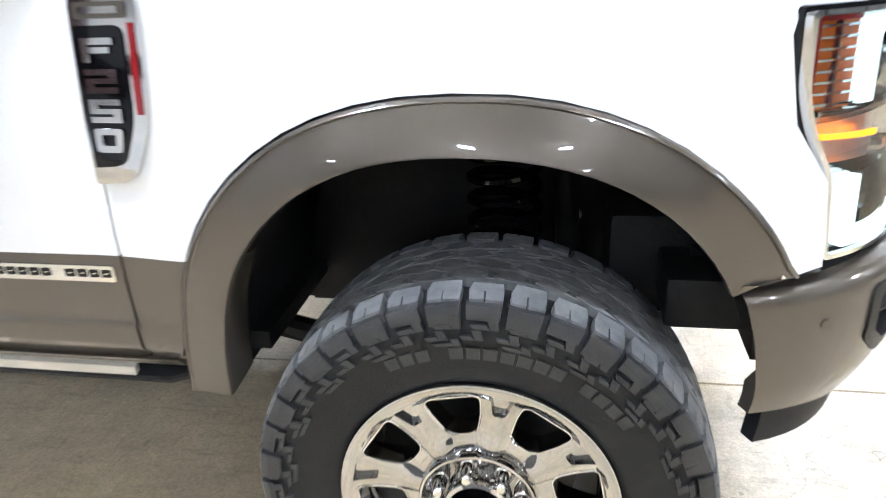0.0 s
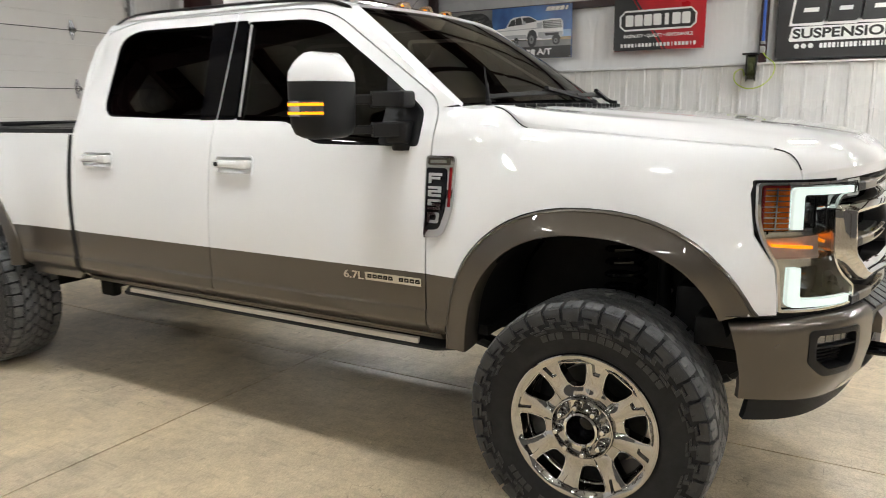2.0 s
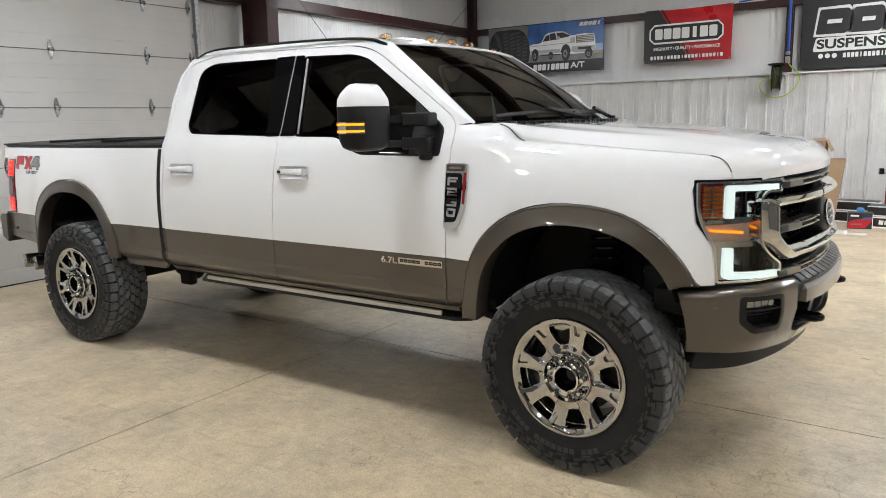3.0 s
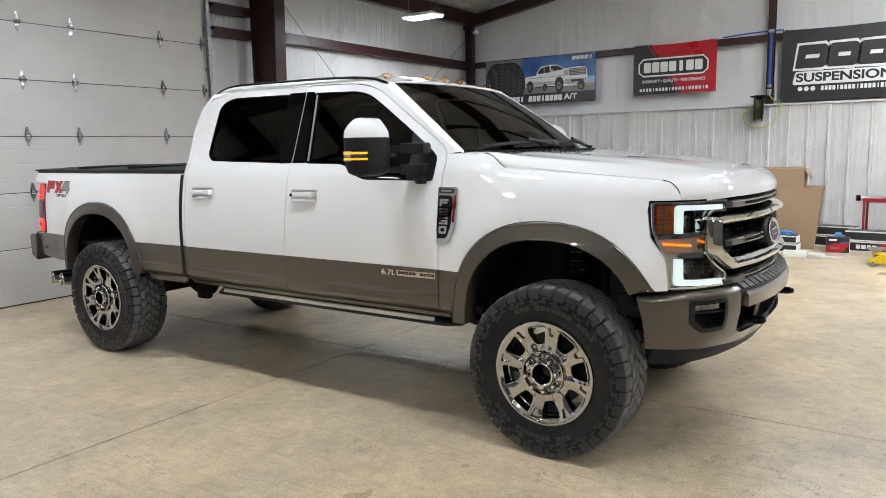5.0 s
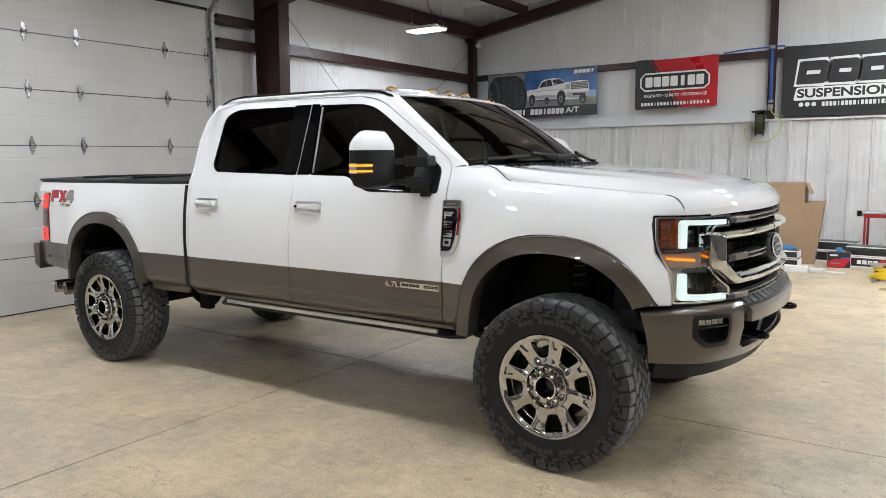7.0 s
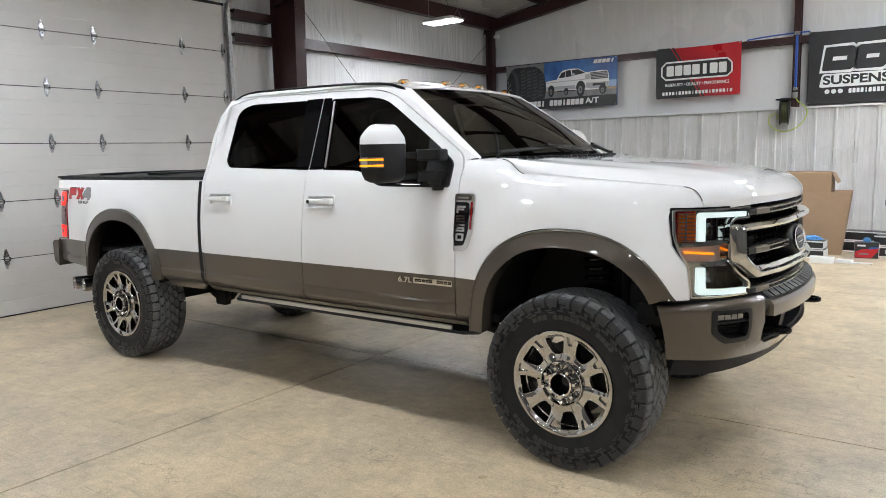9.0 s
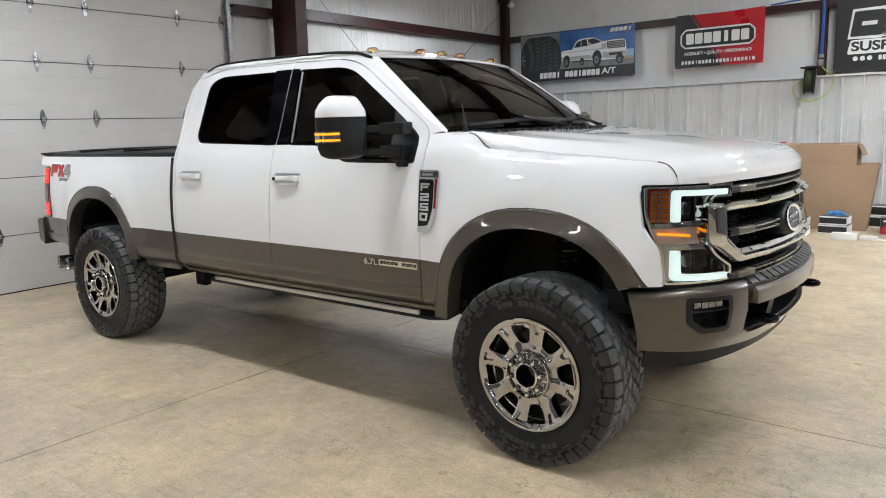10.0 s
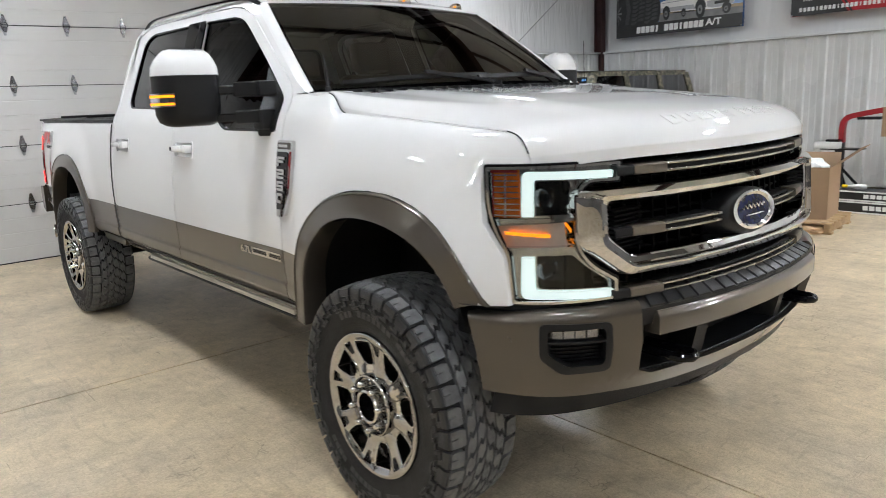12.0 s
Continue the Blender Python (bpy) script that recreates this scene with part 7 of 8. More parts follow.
# blue banner with a tyre and a truck picture
bb = banner("banner", -6.29, -3.87, 2.47, 3.385, PRINTBLUE, "blue and black vinyl tyre banner with a white truck picture", sag=0.0, seed=5)
SANDY = material("printed_sand", (0.35, 0.27, 0.17), 0.4, var=0.2, scale=8)
SKY = material("printed_sky", (0.30, 0.46, 0.68), 0.35, var=0.15, scale=4)
PRINTRUBBER = material("printed_tyre", (0.02, 0.02, 0.021), 0.4, var=0.3, scale=12)
print_on("base_band", bb, [(-6.285, 2.475), (-3.875, 2.475), (-3.875, 2.68), (-6.285, 2.68)], PRINTBLACK, 0.001)
print_on("ground_band", bb, [(-5.40, 2.68), (-3.875, 2.68), (-3.875, 2.78), (-5.40, 2.80)], PRINTGREY, 0.001)
print_on("sand_band", bb, [(-5.40, 2.80), (-3.875, 2.78), (-3.875, 2.83), (-5.40, 2.83)], SANDY, 0.001)
print_on("sky_band", bb, [(-5.40, 2.83), (-3.875, 2.83), (-3.875, 2.95), (-5.40, 2.95)], SKY, 0.001)
print_on("grey_field", bb, [(-6.285, 2.68), (-5.41, 2.68), (-5.41, 3.38), (-6.285, 3.38)], PRINTGREY, 0.001)
ty = [(-6.285, 2.68), (-5.40, 2.68), (-5.36, 2.88), (-5.40, 3.12), (-5.50, 3.27), (-5.62, 3.33), (-6.10, 3.33), (-6.22, 3.22), (-6.285, 3.0)]
print_on("tyre_picture", bb, rounded(ty, 0.05), PRINTRUBBER, 0.002)
CHARCOAL = material("printed_charcoal", (0.055, 0.055, 0.056), 0.4, var=0.3, scale=30)
for r in range(9):
    for c in range(4):
        x = -5.97 + c * 0.138 + 0.03 * math.sin(r * 0.36)
        z = 2.69 + r * 0.069 + (0.034 if c % 2 else 0.0)
        k = 1 if c % 2 else -1
        if x + 0.12 < -5.38 - 0.10 * max(0.0, (z - 3.12) / 0.2) and z < 3.27:
            print_on("tread_picture", bb, [(x, z), (x + 0.055, z + 0.012 * k), (x + 0.115, z + 0.020), (x + 0.118, z + 0.052), (x + 0.060, z + 0.046 + 0.012 * k), (x + 0.005, z + 0.040)], CHARCOAL, 0.003)
print_on("shoulder_picture", bb, [(-6.10, 2.69), (-6.02, 2.69), (-5.98, 2.95), (-6.03, 3.18), (-6.12, 3.31), (-6.17, 3.29), (-6.09, 3.12), (-6.06, 2.92)], CHARCOAL, 0.003)
print_on("wheel_picture", bb, [(-6.27 + 0.11 * math.cos(t), 2.90 + 0.21 * math.sin(t)) for t in span(-math.pi / 2, math.pi / 2, 12)], PRINTBLACK, 0.003)
for t in span(-1.2, 1.2, 4):
    print_on("spoke_picture", bb, [(-6.265, 2.90 + 0.02 * math.sin(t) - 0.012), (-6.27 + 0.10 * math.cos(t), 2.90 + 0.19 * math.sin(t) - 0.018), (-6.27 + 0.10 * math.cos(t), 2.90 + 0.19 * math.sin(t) + 0.018), (-6.265, 2.90 + 0.02 * math.sin(t) + 0.012)], PRINTGREY, 0.004)
# the printed pickup: body, shaded flank, glass, grille, lamps, bumper, wheels
PALE = material("printed_pale_grey", (0.42, 0.43, 0.45), 0.4, var=0.1, scale=20)
tp = [(-5.36, 2.83), (-5.37, 3.00), (-5.30, 3.02), (-5.13, 3.03), (-5.04, 3.17), (-4.98, 3.205), (-4.80, 3.222), (-4.66, 3.21), (-4.50, 3.125), (-4.22, 3.145), (-4.06, 3.135), (-4.03, 3.06), (-4.02, 2.86), (-4.10, 2.80), (-4.44, 2.79), (-4.72, 2.81)]
print_on("truck_picture", bb, rounded(tp, 0.016), PRINTWHITE, 0.002)
print_on("flank_picture", bb, [(-5.36, 2.835), (-5.36, 2.90), (-4.74, 2.90), (-4.70, 2.83)], PALE, 0.0025)
print_on("flank_picture", bb, [(-5.355, 2.975), (-5.355, 2.985), (-4.50, 3.005), (-4.50, 2.99)], PALE, 0.0025)
print_on("running_board_picture", bb, [(-5.12, 2.795), (-5.12, 2.812), (-4.72, 2.808), (-4.72, 2.788)], PRINTBLACK, 0.003)
for quad in ([(-5.09, 3.055), (-5.025, 3.155), (-4.945, 3.18), (-4.945, 3.065)], [(-4.935, 3.065), (-4.935, 3.185), (-4.83, 3.20), (-4.80, 3.075)]):
    print_on("cab_window_picture", bb, quad, PRINTBLACK, 0.003)
print_on("windshield_picture", bb, [(-4.785, 3.085), (-4.80, 3.19), (-4.67, 3.197), (-4.52, 3.125), (-4.56, 3.11)], PRINTBLACK, 0.003)
print_on("mirror_picture", bb, rounded([(-4.80, 3.07), (-4.74, 3.07), (-4.735, 3.13), (-4.79, 3.13)], 0.012), PALE, 0.005)
print_on("grille_picture", bb, [(-4.40, 2.985), (-4.41, 3.115), (-4.06, 3.12), (-4.045, 2.985)], CHARCOAL, 0.003)
for k in range(4):
    print_on("grille_slat_picture", bb, [(-4.39, 3.003 + k * 0.029), (-4.065, 3.003 + k * 0.029), (-4.068, 3.013 + k * 0.029), (-4.39, 3.013 + k * 0.029)], STEEL, 0.004)
print_on("lamp_picture", bb, [(-4.52, 2.99), (-4.52, 3.085), (-4.42, 3.095), (-4.42, 2.99)], PALE, 0.003)
print_on("bumper_picture", bb, [(-4.50, 2.84), (-4.49, 2.925), (-4.03, 2.925), (-4.03, 2.85), (-4.12, 2.81), (-4.40, 2.81)], PALE, 0.0035)
print_on("bumper_gap_picture", bb, [(-4.36, 2.86), (-4.36, 2.905), (-4.10, 2.905), (-4.10, 2.865)], PRINTBLACK, 0.004)
for cx, cz, rx, rz in ((-5.25, 2.80, 0.062, 0.10), (-4.92, 2.775, 0.04, 0.055), (-4.61, 2.805, 0.085, 0.135), (-4.15, 2.77, 0.07, 0.075)):
    print_on("arch_picture", bb, [(cx + 1.18 * rx * math.cos(t), cz + 0.02 + 1.12 * rz * math.sin(t)) for t in span(0, math.pi, 14)], PRINTBLACK, 0.0045)
    print_on("tyre_round", bb, [(cx + rx * math.cos(t), cz + rz * math.sin(t)) for t in span(0, 2 * math.pi, 20)[:-1]], PRINTRUBBER, 0.005)
    print_on("rim_round", bb, [(cx - 0.1 * rx + rx * 0.52 * math.cos(t), cz + rz * 0.56 * math.sin(t)) for t in span(0, 2 * math.pi, 14)[:-1]], PRINTGREY, 0.006)
    print_on("hub_round", bb, [(cx - 0.1 * rx + rx * 0.2 * math.cos(t), cz + rz * 0.22 * math.sin(t)) for t in span(0, 2 * math.pi, 10)[:-1]], PRINTBLACK, 0.007)
glyph_row(bb, "mark_block", -4.36, -3.93, 3.280, 3.350, 5, PRINTWHITE, 0.003, 0.35, 0.14)
glyph_row(bb, "name_block", -5.86, -4.55, 2.525, 2.635, 14, PRINTWHITE, 0.003, 0.08, 0.16, skip=(5,))
words(bb, "A/T", -4.37, 2.585, 0.28, 0.145, PRINTWHITE, 0.003, 0.004)

# black banner
kb = banner("banner", -0.60, 1.24, 2.275, 3.44, PRINTBLACK, "black suspension-shop vinyl banner sagging between ties", sag=0.02, seed=9)
for a, b in ((-0.37, 0.02), (0.10, 0.46), (0.54, 0.90)):
    pts = [(a - 0.02, 2.80), (b, 2.80), (b + 0.05, 2.85), (b + 0.07, 3.12), (b + 0.03, 3.17), (a + 0.03, 3.17)]
    print_on("mark_halo", kb, offset2d(pts, 0.045), PRINTWHITE, 0.002)
    print_on("mark_block", kb, rounded(pts, 0.03, 3), PRINTBLACK, 0.004)
    print_on("mark_slit", kb, [(a + 0.13, 2.955), (b - 0.06, 2.955), (b - 0.05, 3.015), (a + 0.14, 3.015)], PRINTWHITE, 0.006)
print_on("word_plate", kb, rounded([(-0.42, 2.54), (1.03, 2.54), (1.07, 2.75), (-0.38, 2.75)], 0.04), PRINTWHITE, 0.003)
words(kb, "SUSPENSION", 0.32, 2.645, 1.36, 0.19, PRINTBLACK, 0.005, 0.006)
glyph_row(kb, "address_bar", 0.0, 1.0, 2.435, 2.505, 18, PRINTWHITE, 0.003, 0.0, 0.26)
for k in range(3):
    cx = -0.30 + k * 0.095
    print_on("round_mark", kb, [(cx + 0.036 * math.cos(t), 2.472 + 0.036 * math.sin(t)) for t in span(0, 2 * math.pi, 18)[:-1]], PRINTWHITE, 0.003)
for b_, pts in ((rb_, ((-3.10, 3.40), (-1.66, 3.40), (-3.10, 2.54), (-1.66, 2.54))), (bb, ((-6.27, 3.37), (-3.89, 3.37), (-3.89, 2.49))), (kb, ((-0.58, 3.42), (0.27, 3.42), (-0.58, 2.30)))):
    for x, z in pts:
        part("eyelet", lathe(bmesh.new(), [(0.008, -0.003), (0.014, -0.003), (0.014, 0.003), (0.008, 0.003), (0.008, -0.003)], 12, m=Matrix.Translation((x, BY - 0.04, z))), STEEL, b_)

# ---- air line, hose reel ----
PX = -0.77
bm = tube(bmesh.new(), [(PX, BY - 0.03, 3.44), (PX, BY - 0.03, 2.56)], 0.022, 12)
tube(bm, smooth_path([(-1.55, BY - 0.02, 3.415), (-1.2, BY - 0.02, 3.44), (PX, BY - 0.03, 3.45), (-0.58, BY - 0.03, 3.45)], 5), 0.013, 8)
pipe = solid("air_pipe", bm, BLUEPIPE, "blue compressed-air pipe down the wall column", "pipe")
part("tee_fitting", boxed(PX - 0.04, PX + 0.04, BY - 0.065, BY, 3.42, 3.475, 0.008), STEEL, pipe)
part("pipe_coupling", boxed(PX - 0.03, PX + 0.03, BY - 0.06, BY - 0.005, 2.53, 2.575, 0.006), STEEL, pipe)
part("valve", boxed(PX - 0.035, PX + 0.035, BY - 0.07, BY - 0.01, 2.40, 2.50, 0.01), STEEL, pipe)
reel = thing("hose_reel", pose(-0.90, BY - 0.16, 2.17), "black wall-mounted hose reel with lime-green air hose", "hose reel")
bm = lathe(bmesh.new(), [(0.05, -0.07), (0.20, -0.07), (0.205, -0.062), (0.20, -0.055), (0.06, -0.05), (0.06, 0.05), (0.20, 0.055), (0.205, 0.062), (0.20, 0.07), (0.05, 0.07)], 40, m=pose(0, 0, 0, 0, 0, 98))
part("spool", bm, BLACK, reel)
bm = bmesh.new()
for r, k in ((0.09, 4), (0.115, 4), (0.14, 4), (0.16, 4)):
    for i in range(k):
        y = -0.04 + i * 0.026
        tube(bm, [pose(0, 0, 0, 0, 0, 98) @ Vector((r * math.cos(t), y, r * math.sin(t))) for t in span(0, 2 * math.pi, 24)], 0.012, 6)
part("wound_hose", bm, DARKHOSE, reel)
bm = boxed(-0.10, 0.06, 0.10, 0.14, -0.10, 0.24, 0.01)
box(bm, -0.13, 0.10, -0.06, 0.12, 0.20, 0.225, 0.006)
part("bracket", bm, BLACK, reel)
loop_ = smooth_path([(-0.77, BY - 0.05, 2.42), (-0.70, BY - 0.07, 2.33), (-0.58, BY - 0.09, 2.22), (-0.60, BY - 0.10, 2.05), (-0.75, BY - 0.11, 1.90), (-0.95, BY - 0.11, 1.865), (-1.12, BY - 0.11, 1.96), (-1.14, BY - 0.12, 2.10), (-1.03, BY - 0.15, 2.16), (-0.99, BY - 0.17, 2.05)], 6)
solid("air_hose", tube(bmesh.new(), loop_, 0.0085, 8), GREENHOSE, "lime-green rubber air hose hanging in a loop", "hose")
# small camera dome in the corner
dome = thing("security_camera", pose(X0 + 0.335, Y1 - 0.21, 4.02), "small white dome security camera by the corner", "camera")
part("mount_arm", boxed(-0.075, -0.03, -0.015, 0.015, -0.015, 0.015), PRINTWHITE, dome)
part("dome_body", lathe(bmesh.new(), [(0.0, -0.05), (0.045, -0.045), (0.055, 0.0), (0.04, 0.05), (0, 0.055)], 20, m=pose(0, 0, 0, 90)), PRINTWHITE, dome)

# ---- cartons and clutter by the end wall ----
def carton(name, at, w, d, h, label, flare=0.0, mat=None, thick=0.006, open_top=True, group="cartons"):
    """A box with real walls; opened tops flare outwards."""
    t = thing(name, at, label, "box", group)
    m_ = mat or CARD
    for nm, a, b in (("side_panel", (-w / 2, -d / 2), (w / 2, -d / 2)), ("side_panel", (w / 2, -d / 2), (w / 2, d / 2)), ("side_panel", (w / 2, d / 2), (-w / 2, d / 2)), ("side_panel", (-w / 2, d / 2), (-w / 2, -d / 2))):
        a, b = Vector((*a, 0)), Vector((*b, 0))
        out = (b - a).cross(Vector((0, 0, 1))).normalized()
        f = out * (flare if out.x > 0.9 else flare * 0.15)
        lean = lambda p: p + f + Vector((flare if p.x > 0 and out.x < 0.5 else 0.0, 0, h))
        bm = bmesh.new()
        loft(bm, [[a, b, b - out * thick, a - out * thick], [lean(a), lean(b), lean(b) - out * thick, lean(a) - out * thick]])
        part(nm, bm, m_, t, smooth=False)
    part("base", boxed(-w / 2 + thick, w / 2 - thick, -d / 2 + thick, d / 2 - thick, 0.001, 0.008), m_, t)
    if not open_top:
        part("lid", boxed(-w / 2, w / 2, -d / 2, d / 2, h + 0.001, h + 0.007), m_, t)
        part("tape", boxed(-w / 2, w / 2, -0.03, 0.03, h + 0.0075, h + 0.009), KRAFT, t)
    return t


carton("cardboard_box", pose(-0.50, 8.02, 0.0, 0, 0, 4), 1.28, 0.60, 0.93, "tall open brown cardboard box standing by the wall", flare=0.10)
top_box = carton("cardboard_box", pose(-0.66, 7.98, 0.85, 0, 0, 2), 1.30, 0.50, 0.36, "open brown carton lying across the taller box", open_top=True)
part("flap", boxed(-0.64, 0.64, 0.0, 0.24, -0.003, 0.003, 0, pose(0, -0.25, 0.36, 6)), CARD, top_box)
part("flap", boxed(0, 0.17, -0.24, 0.24, -0.003, 0.003, 0, pose(0.652, 0, 0.36, 0, 62)), CARD, top_box)
# small open carton on a pallet
pal = thing("pallet", pose(-1.36, 5.72, 0.0, 0, 0, 8), "low wooden pallet on the concrete floor", "pallet")
for k in range(6):
    part("deck_board", boxed(-0.40, 0.40, -0.42 + k * 0.145, -0.31 + k * 0.145, 0.10, 0.122, 0.002), WOOD, pal)
for x in (-0.36, 0, 0.36):
    part("bearer", boxed(x - 0.03, x + 0.03, -0.42, 0.42, 0.022, 0.099, 0.002), WOOD, pal)
for k in (-0.36, 0.0, 0.36):
    part("bottom_board", boxed(-0.40, 0.40, k - 0.05, k + 0.05, 0.0, 0.021), WOOD, pal)
sm = carton("cardboard_box", pose(-1.38, 5.75, 0.123, 0, 0, 10), 0.62, 0.55, 0.55, "open brown carton full of packing on a pallet")
part("flap", boxed(0, 0.34, -0.26, 0.26, -0.003, 0.003, 0, pose(0.31, 0, 0.55, 0, -38)), CARD, sm)
part("flap", boxed(-0.30, 0.30, -0.002, 0.004, 0, 0.12, 0, pose(0, 0.275, 0.55, -10)), CARD, sm)


def crumple(name, at, size, mat, label, seed):
    bm = bmesh.new()
    bmesh.ops.create_icosphere(bm, subdivisions=3, radius=1)
    for v in bm.verts:
        d = v.co.normalized()
        k = 1 + 0.5 * noise.noise(d * 2.2 + Vector((seed, 0, 0))) + 0.35 * noise.noise(d * 5 + Vector((0, seed, 0)))
        v.co = Vector((d.x * size[0] * k, d.y * size[1] * k, max(0.0, d.z * size[2] * k + size[2] * 0.6)))
    return solid(name, bm, mat, label, "packing", "packing paper", at=at, smooth=False)


crumple("packing_paper", pose(-1.40, 5.75, 0.56), (0.22, 0.18, 0.12), WHITEBOX, "crumpled white packing sheet in the carton", 3)
# long black parts boxes on the floor
def parts_box(x, y, rot, w, d, h, label, z=0.0, mark=False):
    t = thing("parts_box", pose(x, y, z, 0, 0, rot), label, "box", "long parts boxes")
    part("carton_body", boxed(-w / 2, w / 2, -d / 2, d / 2, 0.0, h, 0.004), PRINTBLACK, t)
    for zz in (0.0, h - 0.022):
        part("white_edge", boxed(-w / 2 - 0.001, w / 2 + 0.001, -d / 2 - 0.0015, -d / 2 + 0.001, zz + 0.002, zz + 0.020), WHITEBOX, t)
    part("white_end", boxed(w / 2 - 0.002, w / 2 + 0.0015, -d / 2 + 0.002, d / 2 - 0.002, 0.01, h - 0.01), WHITEBOX, t)
    if mark:
        for k in range(4):
            a = -0.16 + k * 0.07
            part("mark_block", boxed(a, a + 0.055, -d / 2 - 0.003, -d / 2 - 0.0005, h * 0.32, h * 0.68), PRINTWHITE, t)
        part("red_mark", boxed(0.14, 0.23, -d / 2 - 0.003, -d / 2 - 0.0005, h * 0.22, h * 0.80, 0.001), PRINTRED, t)
    return t


parts_box(-0.98, 6.98, 1, 1.10, 0.30, 0.145, "long black printed parts box with white edges", mark=True)
parts_box(-0.98, 6.98, 1, 1.10, 0.30, 0.125, "long black parts box stacked on another", z=0.146, mark=True)
parts_box(0.42, 8.30, -10, 0.55, 0.26, 0.17, "black parts box with white edges by the wall")
parts_box(0.42, 8.30, -10, 0.55, 0.26, 0.15, "black parts box stacked by the wall", z=0.171)
parts_box(0.90, 7.86, -6, 0.62, 0.26, 0.16, "black printed parts box with red mark", mark=True)
parts_box(0.90, 7.86, -6, 0.62, 0.26, 0.15, "black printed parts box stacked beside the cart", z=0.161)
parts_box(-0.17, 7.42, -3, 0.36, 0.30, 0.13, "black and white tool case on the floor")
parts_box(-0.17, 7.42, -3, 0.34, 0.28, 0.12, "black and white tool case on another case", z=0.131)
crumple("packing_paper", pose(-0.70, 6.95, 0.272), (0.16, 0.10, 0.07), KRAFT, "crumpled brown kraft paper on black boxes", 8)
crumple("packing_paper", pose(-1.12, 5.35, 0.0, 0, 0, 30), (0.16, 0.10, 0.05), KRAFT, "crumpled brown kraft paper on the floor", 12)
crumple("blue_towel", pose(-0.16, 7.40, 0.252), (0.11, 0.08, 0.04), BLUEPAPER, "blue shop towel lying on the tool case", 5)
bottle = thing("spray_bottle", pose(-1.28, 6.95, 0.272, 0, 0, 20), "yellow and white bottle lying on a box", "bottle")
part("bottle_body", lathe(bmesh.new(), [(0, -0.13), (0.028, -0.12), (0.032, -0.02), (0.02, 0.04), (0.012, 0.09), (0, 0.095)], 16, m=Matrix.Translation((0, 0, 0.033)) @ pose(0, 0, 0, 0, 0, 80)), PRINTWHITE, bottle)
part("bottle_cap", lathe(bmesh.new(), [(0, 0.08), (0.02, 0.082), (0.022, 0.14), (0, 0.145)], 12, m=Matrix.Translation((0, 0, 0.033)) @ pose(0, 0, 0, 0, 0, 80)), YELLOW, bottle)
# red towel box
tw = thing("towel_box", pose(0.50, 7.66, 0, 0, 0, 8), "red and black box of blue shop towels", "towel box")
part("carton_body", boxed(-0.15, 0.15, -0.10, 0.10, 0.0, 0.225, 0.004), PRINTBLACK, tw)
part("red_field", panel([(-0.148, 0.012), (0.06, 0.012), (0.13, 0.10), (0.146, 0.15), (-0.06, 0.13), (-0.148, 0.09)], lambda u, v: Vector((u, -0.1012, v)), (0, -1, 0), lip=0.001), PRINTRED, tw)
part("blue_field", panel([(0.02, 0.13), (0.145, 0.15), (0.145, 0.17), (0.03, 0.16)], lambda u, v: Vector((u, -0.1013, v)), (0, -1, 0), lip=0.001), PRINTBLUE, tw)
part("red_field", panel([(-0.09, 0.012), (0.09, 0.012), (0.09, 0.12), (-0.09, 0.16)], lambda u, v: Vector((0.1512, u, v)), (1, 0, 0), lip=0.001), PRINTRED, tw)
part("white_edge", boxed(0.145, 0.1525, -0.1025, -0.088, 0.01, 0.22), WHITEBOX, tw)
part("mark_bar", boxed(-0.12, -0.02, -0.1025, -0.1, 0.172, 0.196), PRINTWHITE, tw)
part("mark_bar", boxed(-0.10, 0.02, -0.1030, -0.1, 0.055, 0.075), PRINTGREY, tw)
bm = bmesh.new()
loft(bm, [[(x * k, y * k, z) for x, y in ((-0.05, -0.03), (0.05, -0.03), (0.05, 0.03), (-0.05, 0.03))] for z, k in ((0.2255, 0.8), (0.265, 1.0), (0.29, 0.55))])
part("towel", bm, BLUEPAPER, tw)
# white foam blocks
for x, y, r, w, h in ((0.04, 6.88, 2, 0.30, 0.09), (0.30, 7.02, -12, 0.20, 0.045), (0.50, 7.02, 4, 0.28, 0.012)):
    f_ = thing("foam_block", pose(x, y, 0, 0, 0, r), "white foam packing block on the floor", "packing", "foam blocks")
    part("foam", boxed(-w / 2, w / 2, -0.06, 0.06, 0, h, 0.004), WHITEBOX, f_)
# yellow floor jack
jk = thing("floor_jack", pose(1.42, 6.55, 0, 0, 0, 3), "yellow steel floor jack with a round saddle", "floor jack")
part("frame", loft(bmesh.new(), [[(x, -w, 0.035), (x, w, 0.035), (x, w, h), (x, -w, h)] for x, w, h in ((-0.46, 0.05, 0.07), (-0.28, 0.10, 0.15), (0.1, 0.12, 0.16), (0.40, 0.12, 0.15))]), YELLOW, jk)
part("lift_arm", boxed(-0.42, 0.1, -0.04, 0.04, 0.14, 0.17, 0.01), YELLOW, jk)
part("saddle", lathe(bmesh.new(), [(0, -0.02), (0.06, -0.02), (0.07, 0.02), (0.055, 0.02), (0.05, 0.0), (0, 0.0)], 20, m=Matrix.Translation((-0.38, 0, 0.20)) @ pose(0, 0, 0, 90)), STEEL, jk)
for x in (-0.40, 0.34):
    for y in (-0.13, 0.13):
        part("caster", lathe(bmesh.new(), [(0, -0.02), (0.035, -0.02), (0.035, 0.02), (0, 0.02)], 16, m=Matrix.Translation((x, y, 0.035))), STEEL, jk)
st = thing("jack_post", pose(1.06, 6.72, 0), "clear plastic jar with a steel cap on the floor", "jar")
